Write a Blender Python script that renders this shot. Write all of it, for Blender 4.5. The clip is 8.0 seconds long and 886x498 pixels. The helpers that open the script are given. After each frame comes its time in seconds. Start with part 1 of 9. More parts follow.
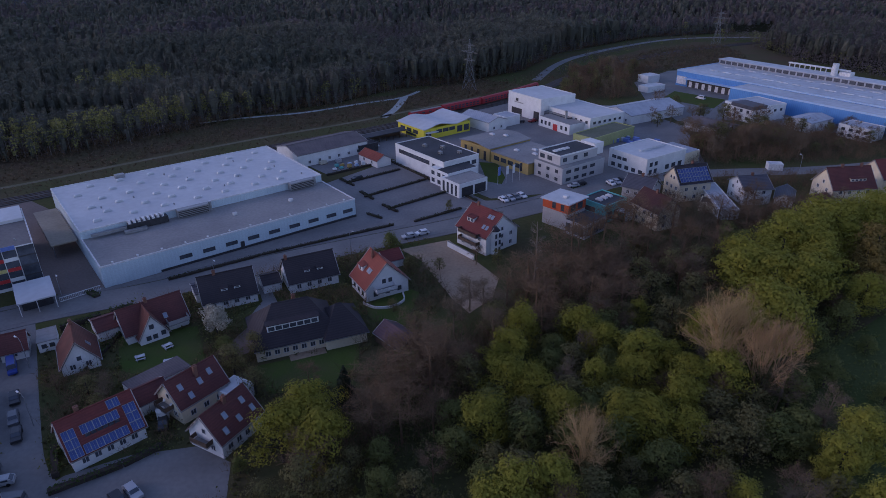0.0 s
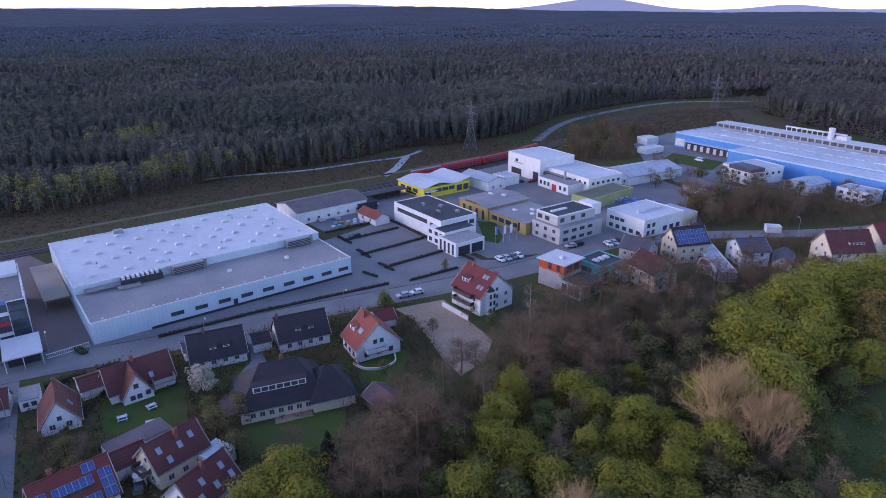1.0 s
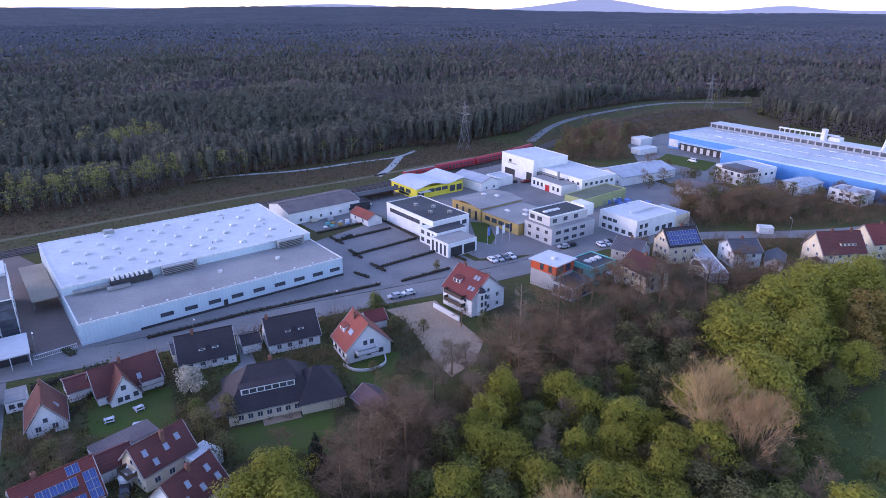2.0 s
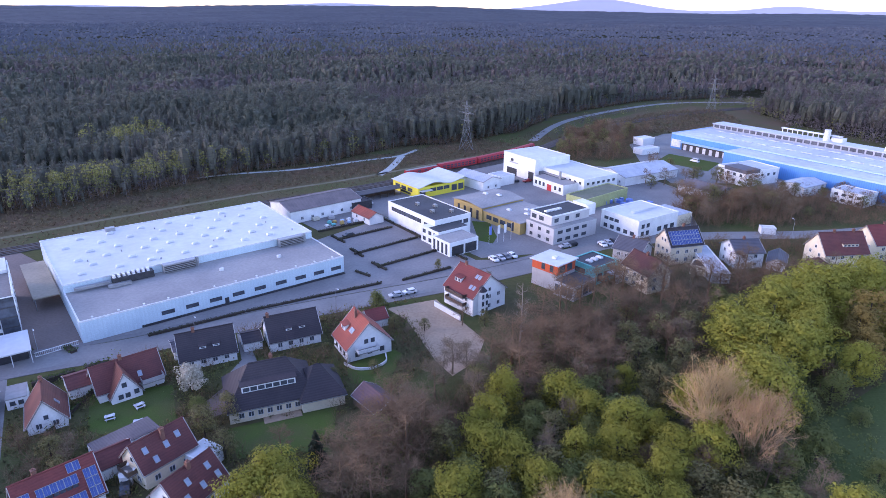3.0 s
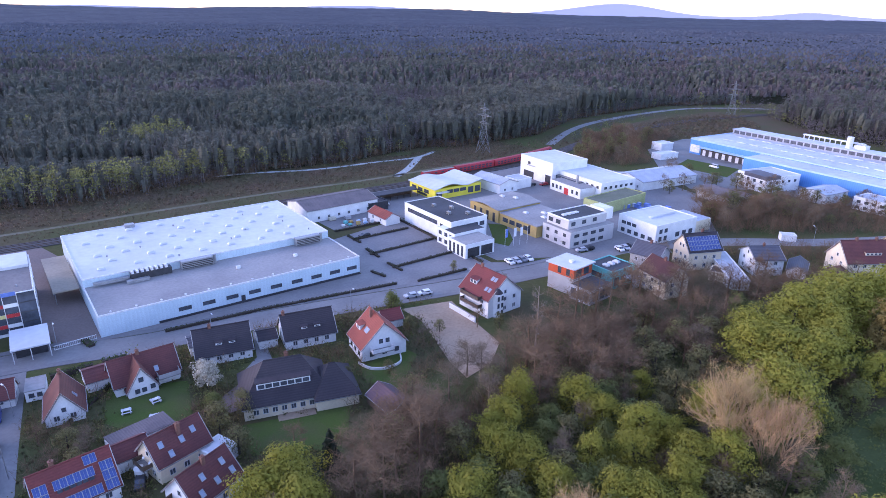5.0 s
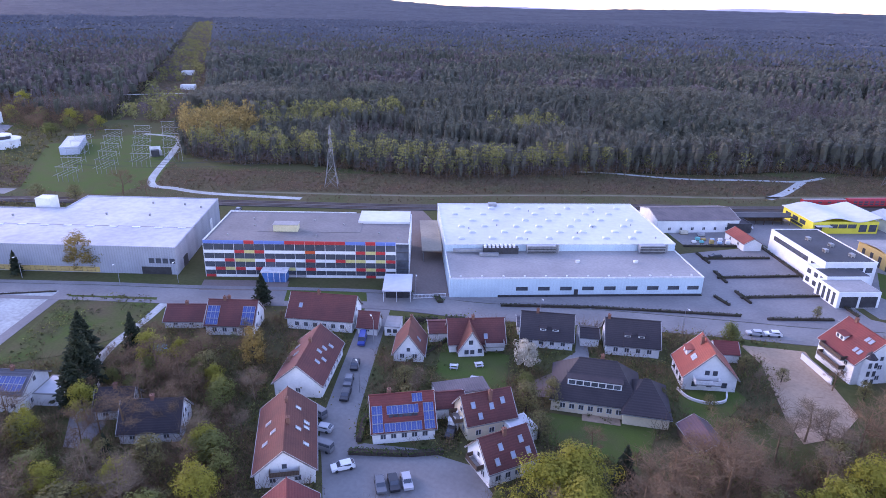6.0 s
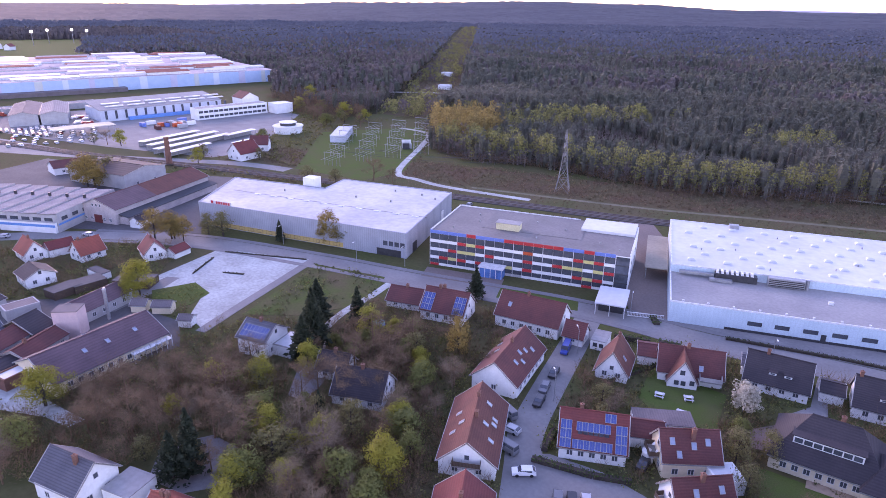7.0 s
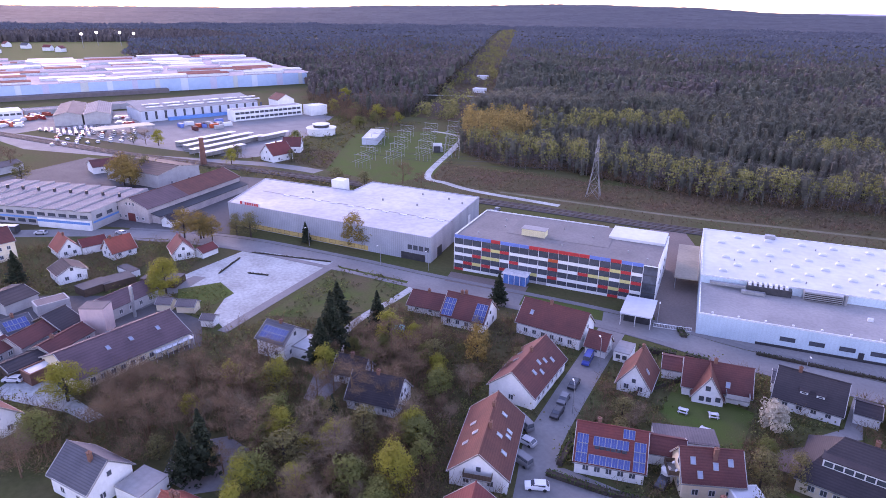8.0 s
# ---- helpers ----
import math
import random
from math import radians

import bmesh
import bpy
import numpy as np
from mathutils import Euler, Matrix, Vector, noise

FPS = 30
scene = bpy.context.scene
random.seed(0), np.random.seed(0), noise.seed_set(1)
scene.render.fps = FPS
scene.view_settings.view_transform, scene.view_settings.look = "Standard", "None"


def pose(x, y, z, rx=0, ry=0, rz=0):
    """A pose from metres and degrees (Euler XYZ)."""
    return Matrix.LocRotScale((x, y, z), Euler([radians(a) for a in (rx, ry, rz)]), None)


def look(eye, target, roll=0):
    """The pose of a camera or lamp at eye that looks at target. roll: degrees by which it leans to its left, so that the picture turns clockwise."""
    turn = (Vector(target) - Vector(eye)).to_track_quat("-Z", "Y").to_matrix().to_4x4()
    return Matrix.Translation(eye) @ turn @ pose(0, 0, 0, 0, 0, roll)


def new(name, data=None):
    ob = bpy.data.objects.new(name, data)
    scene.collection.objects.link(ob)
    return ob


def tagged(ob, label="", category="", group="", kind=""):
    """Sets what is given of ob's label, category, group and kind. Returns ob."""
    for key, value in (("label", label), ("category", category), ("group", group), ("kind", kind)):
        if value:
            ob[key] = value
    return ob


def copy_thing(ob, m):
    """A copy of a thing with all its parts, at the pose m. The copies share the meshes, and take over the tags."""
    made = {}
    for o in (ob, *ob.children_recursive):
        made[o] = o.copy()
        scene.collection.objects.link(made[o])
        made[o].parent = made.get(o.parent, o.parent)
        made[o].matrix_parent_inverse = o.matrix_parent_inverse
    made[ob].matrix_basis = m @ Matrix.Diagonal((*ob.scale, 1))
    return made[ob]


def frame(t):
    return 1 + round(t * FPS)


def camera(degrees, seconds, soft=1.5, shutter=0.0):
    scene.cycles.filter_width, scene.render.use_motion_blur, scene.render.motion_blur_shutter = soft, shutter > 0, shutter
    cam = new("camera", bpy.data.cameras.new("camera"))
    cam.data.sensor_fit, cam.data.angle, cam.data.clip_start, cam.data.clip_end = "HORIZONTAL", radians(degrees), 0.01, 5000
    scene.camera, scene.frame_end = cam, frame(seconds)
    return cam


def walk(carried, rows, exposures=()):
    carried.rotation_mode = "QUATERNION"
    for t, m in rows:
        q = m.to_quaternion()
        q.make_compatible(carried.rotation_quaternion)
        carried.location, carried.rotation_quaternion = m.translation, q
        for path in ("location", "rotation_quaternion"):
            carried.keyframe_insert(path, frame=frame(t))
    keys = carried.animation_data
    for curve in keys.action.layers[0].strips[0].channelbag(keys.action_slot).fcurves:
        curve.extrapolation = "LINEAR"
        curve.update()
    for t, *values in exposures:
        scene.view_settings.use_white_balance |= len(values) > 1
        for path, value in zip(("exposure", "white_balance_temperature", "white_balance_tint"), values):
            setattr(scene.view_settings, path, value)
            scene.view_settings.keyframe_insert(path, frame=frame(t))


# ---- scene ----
import itertools

cam = camera(69.62, 8.0, soft=0.5)

# seconds, x, y, z, yaw, pitch, roll
PATH = [
    (0.0, -4.22, -2.12, 79.75, -0.47, -25.91, -0.55),
    (0.5, -2.81, -1.10, 79.99, -0.16, -25.49, -0.36),
    (0.6, -2.50, -1.03, 80.04, -0.13, -24.62, -0.31),
    (0.7, -2.18, -0.95, 80.10, -0.09, -23.33, -0.25),
    (0.8, -1.87, -0.88, 80.15, -0.06, -21.81, -0.19),
    (0.9, -1.55, -0.80, 80.21, -0.03, -20.93, -0.14),
    (1.0, -1.24, -0.73, 80.26, 0.00, -20.88, -0.08),
    (1.5, -0.03, -0.39, 80.26, -0.34, -20.85, 0.03),
    (3.0, 0.16, -0.05, 80.00, -0.23, -20.91, 0.30),
    (3.5, -0.00, 0.00, 80.00, 0.07, -20.93, 0.36),
    (4.0, 0.08, 0.15, 79.81, 0.43, -20.93, 0.43),
    (5.3, -0.56, 0.11, 79.36, 1.28, -20.61, 0.78),
    (5.5, -0.65, 0.11, 79.29, 3.67, -20.84, 0.69),
    (5.6, -0.44, 0.39, 79.21, 8.24, -20.72, 0.80),
    (5.7, -0.23, 0.66, 79.13, 13.35, -20.92, 1.00),
    (5.8, -0.02, 0.94, 79.06, 21.30, -20.60, 1.05),
    (5.9, 0.19, 1.22, 78.98, 26.88, -20.60, 1.15),
    (6.0, 0.41, 1.50, 78.90, 33.50, -21.01, 1.30),
    (6.1, 0.62, 1.77, 78.82, 37.95, -20.62, 1.38),
    (6.2, 0.83, 2.05, 78.74, 42.35, -20.72, 1.52),
    (6.3, 1.04, 2.32, 78.66, 46.03, -20.86, 1.57),
    (6.4, 1.26, 2.59, 78.59, 48.43, -20.85, 1.35),
    (6.5, 1.47, 2.87, 78.51, 50.27, -21.01, 1.14),
    (7.0, 2.00, 5.38, 78.15, 55.50, -20.93, 0.71),
    (7.5, 2.11, 6.96, 78.16, 57.60, -20.88, 0.85),
    (8.0, 2.16, 9.27, 78.17, 58.85, -20.72, 0.68),
]
EXPOSURES = [
    (0.0, 0.38, 6450, 41), (0.5, 0.93, 6500, 42), (1.0, 1.38, 6400, 41), (1.5, 1.63, 6450, 41), (3.0, 2.20, 6550, 41), (3.5, 2.25, 6550, 41),
    (5.5, 2.23, 6450, 43), (6.0, 2.37, 6800, 48), (6.5, 2.40, 7150, 57), (8.0, 2.38, 7300, 61),
]
walk(cam, [(t, pose(x, y, z, 90 + p, 0, w) @ pose(0, 0, 0, 0, 0, r)) for t, x, y, z, w, p, r in PATH], EXPOSURES)

# ---- sky and sun: dusk, soft light ----
SUN_AZ = 92.0   # degrees to the left of +y, where the sky glows
SUN_EL = 17.0
world = bpy.data.worlds.new("dusk_sky")
scene.world = world
world.use_nodes = True
wn = world.node_tree.nodes
sky = wn.new("ShaderNodeTexSky")
sky.sky_type = "NISHITA"
sky.sun_disc = False
sky.sun_elevation = radians(SUN_EL)
sky.sun_rotation = radians(-SUN_AZ)
sky.air_density, sky.dust_density, sky.ozone_density = 1.0, 0.3, 3.0
wn["Background"].inputs["Strength"].default_value = 0.15
world.node_tree.links.new(sky.outputs["Color"], wn["Background"].inputs["Color"])
sun = new("sun", bpy.data.lights.new("sun", "SUN"))
sun.data.energy, sun.data.angle, sun.data.color = 0.3, radians(20), (1.0, 0.82, 0.68)
a, e = radians(SUN_AZ), radians(SUN_EL)
sun.matrix_world = look((0, 0, 0), (math.sin(a) * math.cos(e), -math.cos(a) * math.cos(e), -math.sin(e)))

# ---- materials ----
MATS = {}


def surf(name, c1, c2=None, scale=0.3, fine=6.0, rough=0.8, bump=0.2, metal=0.0, stain=0.35, island=0.0, objrand=0.0, spec=0.3):
    """A rough surface: two colours mixed by large patches, darkened by fine grain, with a fine relief."""
    m = bpy.data.materials.new(name)
    m.use_nodes = True
    n, l = m.node_tree.nodes, m.node_tree.links
    b = n["Principled BSDF"]
    c2 = c2 or tuple(v * 0.7 for v in c1)
    co = n.new("ShaderNodeTexCoord")
    big, small = n.new("ShaderNodeTexNoise"), n.new("ShaderNodeTexNoise")
    big.inputs["Scale"].default_value, big.inputs["Detail"].default_value = scale, 5
    small.inputs["Scale"].default_value, small.inputs["Detail"].default_value = fine, 4
    for t in (big, small):
        l.new(co.outputs["Object"], t.inputs["Vector"])
    ramp = n.new("ShaderNodeValToRGB")
    ramp.color_ramp.elements[0].position, ramp.color_ramp.elements[1].position = 0.35, 0.68
    ramp.color_ramp.elements[0].color, ramp.color_ramp.elements[1].color = (*c1, 1), (*c2, 1)
    l.new(big.outputs["Fac"], ramp.inputs["Fac"])
    mul = n.new("ShaderNodeMix")
    mul.data_type, mul.blend_type = "RGBA", "MULTIPLY"
    mul.inputs["Factor"].default_value = stain
    gr = n.new("ShaderNodeValToRGB")
    gr.color_ramp.elements[0].position, gr.color_ramp.elements[1].position = 0.3, 0.65
    gr.color_ramp.elements[0].color, gr.color_ramp.elements[1].color = (0.45, 0.45, 0.45, 1), (1, 1, 1, 1)
    l.new(small.outputs["Fac"], gr.inputs["Fac"])
    l.new(ramp.outputs["Color"], mul.inputs["A"])
    l.new(gr.outputs["Color"], mul.inputs["B"])
    out = mul.outputs["Result"]
    if island or objrand:
        src = n.new("ShaderNodeNewGeometry").outputs["Random Per Island"] if island else n.new("ShaderNodeObjectInfo").outputs["Random"]
        hsv = n.new("ShaderNodeHueSaturation")
        mr = n.new("ShaderNodeMapRange")
        k = island or objrand
        mr.inputs["To Min"].default_value, mr.inputs["To Max"].default_value = 1 - k, 1 + k
        l.new(src, mr.inputs["Value"])
        l.new(mr.outputs["Result"], hsv.inputs["Value"])
        l.new(out, hsv.inputs["Color"])
        out = hsv.outputs["Color"]
    l.new(out, b.inputs["Base Color"])
    b.inputs["Roughness"].default_value, b.inputs["Metallic"].default_value = rough, metal
    b.inputs["Specular IOR Level"].default_value = spec
    if bump:
        bp = n.new("ShaderNodeBump")
        bp.inputs["Strength"].default_value, bp.inputs["Distance"].default_value = bump, 0.05
        l.new(small.outputs["Fac"], bp.inputs["Height"])
        l.new(bp.outputs["Normal"], b.inputs["Normal"])
    MATS[name] = m
    return m


def ribbed(name, c1, c2, pitch, axis="X", rough=0.6, bump=0.5, metal=0.0, stain=0.3, line=0.75, scale=0.25):
    """A surface with ribs, tile courses or boards across one local axis."""
    m = surf(name, c1, c2, scale=scale, fine=3.0, rough=rough, bump=0, metal=metal, stain=stain)
    n, l = m.node_tree.nodes, m.node_tree.links
    b = n["Principled BSDF"]
    w = n.new("ShaderNodeTexWave")
    w.bands_direction = axis
    w.inputs["Scale"].default_value = 1 / pitch * 0.314
    w.inputs["Distortion"].default_value = 0.15
    l.new(n["Texture Coordinate"].outputs["Object"], w.inputs["Vector"])
    src = b.inputs["Base Color"].links[0].from_socket
    mul = n.new("ShaderNodeMix")
    mul.data_type, mul.blend_type = "RGBA", "MULTIPLY"
    mul.inputs["Factor"].default_value = 1.0
    r = n.new("ShaderNodeValToRGB")
    r.color_ramp.elements[0].position, r.color_ramp.elements[1].position = 0.05, 0.5
    r.color_ramp.elements[0].color, r.color_ramp.elements[1].color = (line, line, line, 1), (1, 1, 1, 1)
    l.new(w.outputs["Fac"], r.inputs["Fac"])
    l.new(src, mul.inputs["A"])
    l.new(r.outputs["Color"], mul.inputs["B"])
    l.new(mul.outputs["Result"], b.inputs["Base Color"])
    bp = n.new("ShaderNodeBump")
    bp.inputs["Strength"].default_value, bp.inputs["Distance"].default_value = bump, 0.05
    l.new(w.outputs["Fac"], bp.inputs["Height"])
    l.new(bp.outputs["Normal"], b.inputs["Normal"])
    return m


def glass(name, c, rough=0.08):
    m = surf(name, c, tuple(v * 0.6 for v in c), scale=0.4, fine=1.5, rough=rough, bump=0, spec=0.7)
    return m


M_GROUND = surf("ground_soil", (0.080, 0.094, 0.034), (0.104, 0.084, 0.046), scale=0.035, fine=0.8, rough=0.95, spec=0.03)
M_LAWN = surf("lawn", (0.078, 0.118, 0.030), (0.094, 0.106, 0.040), scale=0.15, fine=4.0, rough=0.95, spec=0.03)
M_ROUGH = surf("overgrown_grass", (0.078, 0.108, 0.032), (0.120, 0.098, 0.056), scale=0.12, fine=1.5, rough=0.95, spec=0.03)
M_MEADOW = surf("rough_meadow", (0.094, 0.108, 0.042), (0.078, 0.102, 0.034), scale=0.06, fine=1.5, rough=0.95, spec=0.03)
M_TRACKSIDE = surf("railside_grass", (0.092, 0.096, 0.042), (0.122, 0.098, 0.058), scale=0.05, fine=1.2, rough=0.95, spec=0.03)
M_TRACK = surf("trodden_grass_track", (0.200, 0.178, 0.130), (0.140, 0.135, 0.085), scale=0.08, fine=1.5, rough=0.95, spec=0.03)
M_HEATH = surf("dry_heath", (0.122, 0.084, 0.054), (0.098, 0.090, 0.046), scale=0.05, fine=0.9, rough=0.95, spec=0.03)
M_FLOOR = surf("forest_floor", (0.045, 0.038, 0.022), (0.035, 0.042, 0.018), scale=0.08, fine=1.0, rough=0.95, spec=0.03)
M_ASPHALT = surf("asphalt", (0.228, 0.222, 0.214), (0.180, 0.176, 0.172), scale=0.10, fine=1.2, rough=0.85, stain=0.25)
M_DARKASPHALT = surf("old_dark_asphalt", (0.115, 0.108, 0.108), (0.085, 0.080, 0.082), scale=0.08, fine=1.0, rough=0.9, stain=0.35)
M_PAVE = surf("concrete_paving", (0.22, 0.21, 0.205), (0.17, 0.165, 0.165), scale=0.12, fine=1.5, rough=0.85, stain=0.3)
M_LOT = surf("parking_paving", (0.235, 0.222, 0.215), (0.19, 0.18, 0.178), scale=0.10, fine=1.2, rough=0.85, stain=0.3)
M_GRAVEL = surf("pale_gravel", (0.44, 0.475, 0.455), (0.31, 0.325, 0.305), scale=0.10, fine=1.0, rough=0.9, stain=0.5)
M_DIRT = surf("bare_dirt", (0.44, 0.305, 0.205), (0.35, 0.245, 0.165), scale=0.10, fine=1.2, rough=0.95)
M_REDPAVE = surf("reddish_paving", (0.215, 0.160, 0.140), (0.17, 0.135, 0.122), scale=0.08, fine=1.5, rough=0.9)
M_BALLAST = surf("rail_ballast", (0.115, 0.10, 0.09), (0.085, 0.078, 0.072), scale=0.3, fine=4.0, rough=0.95)
M_KERB = surf("kerb_stone", (0.30, 0.295, 0.285), (0.22, 0.215, 0.21), scale=0.5, fine=3.0, rough=0.9)
M_MEMBRANE = surf("white_membrane_roof", (0.60, 0.61, 0.62), (0.51, 0.52, 0.535), scale=0.055, fine=0.5, rough=0.6, stain=0.2)
M_OLDMEMBRANE = surf("weathered_membrane_roof", (0.50, 0.505, 0.515), (0.37, 0.375, 0.39), scale=0.05, fine=0.5, rough=0.65, stain=0.35)
M_GREYROOF = surf("grey_gravel_roof", (0.33, 0.315, 0.30), (0.26, 0.25, 0.245), scale=0.10, fine=1.2, rough=0.85, stain=0.3)
M_SCHOOLROOF = surf("brown_grey_felt_roof", (0.215, 0.195, 0.185), (0.17, 0.155, 0.15), scale=0.10, fine=1.2, rough=0.85, stain=0.35)
M_DARKROOF = surf("dark_felt_roof", (0.075, 0.078, 0.085), (0.055, 0.057, 0.062), scale=0.10, fine=1.2, rough=0.85, stain=0.3)
M_SILVERROOF = ribbed("pale_metal_roof", (0.46, 0.49, 0.54), (0.37, 0.40, 0.45), 1.0, "X", rough=0.5, line=0.86)
M_CANOPY = surf("sandy_canopy_sheet", (0.36, 0.31, 0.24), (0.28, 0.245, 0.195), scale=0.12, fine=1.2, rough=0.85, stain=0.3)
M_FACTORYROOF = surf("weathered_white_roofing", (0.56, 0.59, 0.62), (0.44, 0.47, 0.51), scale=0.04, fine=0.4, rough=0.6, stain=0.35)
M_CLAD = ribbed("pale_blue_cladding", (0.51, 0.63, 0.68), (0.455, 0.575, 0.63), 1.0, "X", rough=0.55, line=0.965, bump=0.3)
M_GREYCLAD = ribbed("grey_cladding", (0.34, 0.36, 0.40), (0.29, 0.31, 0.345), 0.8, "X", rough=0.6, line=0.88, bump=0.3)
M_BLUECLAD = ribbed("blue_cladding", (0.09, 0.30, 0.62), (0.08, 0.26, 0.56), 1.0, "X", rough=0.55, line=0.9, bump=0.3)
M_PALEBLUE = ribbed("light_blue_cladding", (0.42, 0.58, 0.76), (0.37, 0.53, 0.71), 2.0, "Y", rough=0.55, line=0.9, bump=0.3)
M_WHITE = surf("white_render", (0.76, 0.76, 0.74), (0.66, 0.66, 0.645), scale=0.35, fine=2.0, rough=0.9, stain=0.15)
M_CREAM = surf("cream_render", (0.76, 0.65, 0.47), (0.68, 0.57, 0.41), scale=0.35, fine=2.0, rough=0.9, stain=0.18)
M_GREYWALL = surf("grey_render", (0.42, 0.41, 0.40), (0.35, 0.34, 0.335), scale=0.35, fine=2.0, rough=0.9, stain=0.2)
M_PINK = surf("pink_render", (0.62, 0.45, 0.43), (0.54, 0.39, 0.38), scale=0.35, fine=2.0, rough=0.9, stain=0.15)
M_YELLOW = surf("yellow_panel", (0.72, 0.62, 0.06), (0.66, 0.56, 0.05), scale=0.5, fine=3.0, rough=0.6, stain=0.15)
M_OCHRE = surf("ochre_render", (0.52, 0.36, 0.13), (0.45, 0.31, 0.12), scale=0.35, fine=2.0, rough=0.9, stain=0.18)
M_RED = surf("red_panel", (0.56, 0.045, 0.045), (0.48, 0.04, 0.04), scale=0.5, fine=3.0, rough=0.55, stain=0.15)
M_ORANGE = surf("orange_red_panel", (0.60, 0.10, 0.035), (0.52, 0.085, 0.03), scale=0.5, fine=3.0, rough=0.6, stain=0.15)
M_TEAL = surf("teal_panel", (0.10, 0.46, 0.44), (0.085, 0.40, 0.385), scale=0.5, fine=3.0, rough=0.6, stain=0.15)
M_BLUE = surf("blue_panel", (0.13, 0.22, 0.52), (0.11, 0.19, 0.46), scale=0.5, fine=3.0, rough=0.55, stain=0.15)
M_TILE_RED = ribbed("red_clay_tiles", (0.205, 0.048, 0.042), (0.152, 0.040, 0.036), 0.34, "Z", rough=0.8, line=0.88)
M_TILE_BROWN = ribbed("red_brown_tiles", (0.158, 0.050, 0.044), (0.114, 0.041, 0.038), 0.34, "Z", rough=0.8, line=0.88)
M_TILE_RUST = ribbed("weathered_rust_tiles", (0.168, 0.060, 0.045), (0.122, 0.047, 0.038), 0.34, "Z", rough=0.85, line=0.88)
M_TILE_ORANGE = ribbed("orange_clay_tiles", (0.320, 0.080, 0.054), (0.255, 0.066, 0.046), 0.34, "Z", rough=0.8, line=0.86)
M_TILE_DARK = ribbed("dark_brown_tiles", (0.058, 0.046, 0.050), (0.044, 0.037, 0.041), 0.34, "Z", rough=0.8, line=0.82)
M_TILE_PURPLE = ribbed("purple_brown_tiles", (0.146, 0.086, 0.094), (0.108, 0.066, 0.073), 0.34, "Z", rough=0.8, line=0.85)
M_SLATE = ribbed("grey_slate", (0.105, 0.105, 0.125), (0.08, 0.08, 0.098), 0.3, "Z", rough=0.7, line=0.7)
M_ETERNIT = ribbed("grey_brown_sheet_roof", (0.185, 0.150, 0.150), (0.140, 0.118, 0.120), 0.5, "X", rough=0.85, line=0.88)
M_PANE = glass("window_glass", (0.085, 0.098, 0.118), rough=0.05)
M_SOLAR = glass("solar_cells", (0.045, 0.085, 0.26), rough=0.15)
M_FRAME = surf("white_window_frame", (0.75, 0.75, 0.75), scale=1.0, rough=0.5, bump=0)
M_DFRAME = surf("dark_window_frame", (0.06, 0.06, 0.065), scale=1.0, rough=0.5, bump=0)
M_METAL = surf("galvanised_steel", (0.38, 0.39, 0.40), (0.30, 0.31, 0.32), scale=0.8, rough=0.5, bump=0.05, metal=0.6)
M_DARKMETAL = surf("dark_steel", (0.07, 0.07, 0.075), scale=0.8, rough=0.5, bump=0.05, metal=0.3)
M_WOOD = ribbed("weathered_boards", (0.145, 0.095, 0.065), (0.11, 0.075, 0.055), 0.25, "X", rough=0.85, line=0.6)
M_BRICK = ribbed("old_brick", (0.26, 0.12, 0.085), (0.20, 0.095, 0.07), 0.12, "Z", rough=0.9, line=0.75)
M_BARK = surf("bark", (0.075, 0.058, 0.045), (0.055, 0.043, 0.035), scale=1.5, fine=8.0, rough=0.95)
M_PALEBARK = surf("pale_bark", (0.25, 0.20, 0.15), (0.17, 0.13, 0.10), scale=1.5, fine=8.0, rough=0.95)


def leafmat(name, c1, c2, scale=0.12, island=0.2):
    """Leaves that let some of the light through."""
    m = surf(name, c1, c2, scale=scale, fine=2.0, rough=0.75, bump=0, stain=0.14, island=island, spec=0.12)
    n, l = m.node_tree.nodes, m.node_tree.links
    p, out = n["Principled BSDF"], n["Material Output"]
    tr, mix = n.new("ShaderNodeBsdfTranslucent"), n.new("ShaderNodeMixShader")
    l.new(p.inputs["Base Color"].links[0].from_socket, tr.inputs["Color"])
    mix.inputs[0].default_value = 0.4
    l.new(p.outputs["BSDF"], mix.inputs[1])
    l.new(tr.outputs["BSDF"], mix.inputs[2])
    l.new(mix.outputs["Shader"], out.inputs["Surface"])
    return m


# ---- mesh helpers ----
def box(bm, x0, x1, y0, y1, z0, z1):
    v = [bm.verts.new(p) for p in itertools.product((x0, x1), (y0, y1), (z0, z1))]
    for f in ((0, 1, 3, 2), (4, 6, 7, 5), (0, 4, 5, 1), (2, 3, 7, 6), (0, 2, 6, 4), (1, 5, 7, 3)):
        bm.faces.new([v[i] for i in f])
    return bm


def prism(bm, pts, z0, z1):
    """An upright prism over a counter-clockwise outline."""
    lo, hi = [bm.verts.new((*p[:2], z0)) for p in pts], [bm.verts.new((*p[:2], z1)) for p in pts]
    bm.faces.new(lo[::-1])
    bm.faces.new(hi)
    for i in range(len(pts)):
        j = (i + 1) % len(pts)
        bm.faces.new((lo[i], lo[j], hi[j], hi[i]))
    return bm


def slab(bm, quad, th):
    """A plate of that thickness below four points."""
    q = [Vector(p) for p in quad]
    n = (q[1] - q[0]).cross(q[2] - q[0]).normalized()
    if n.z < 0:
        q, n = q[::-1], -n
    hi, lo = [bm.verts.new(p) for p in q], [bm.verts.new(p - n * th) for p in q]
    bm.faces.new(hi)
    bm.faces.new(lo[::-1])
    for i in range(len(q)):
        j = (i + 1) % len(q)
        bm.faces.new((hi[j], hi[i], lo[i], lo[j]))
    return bm


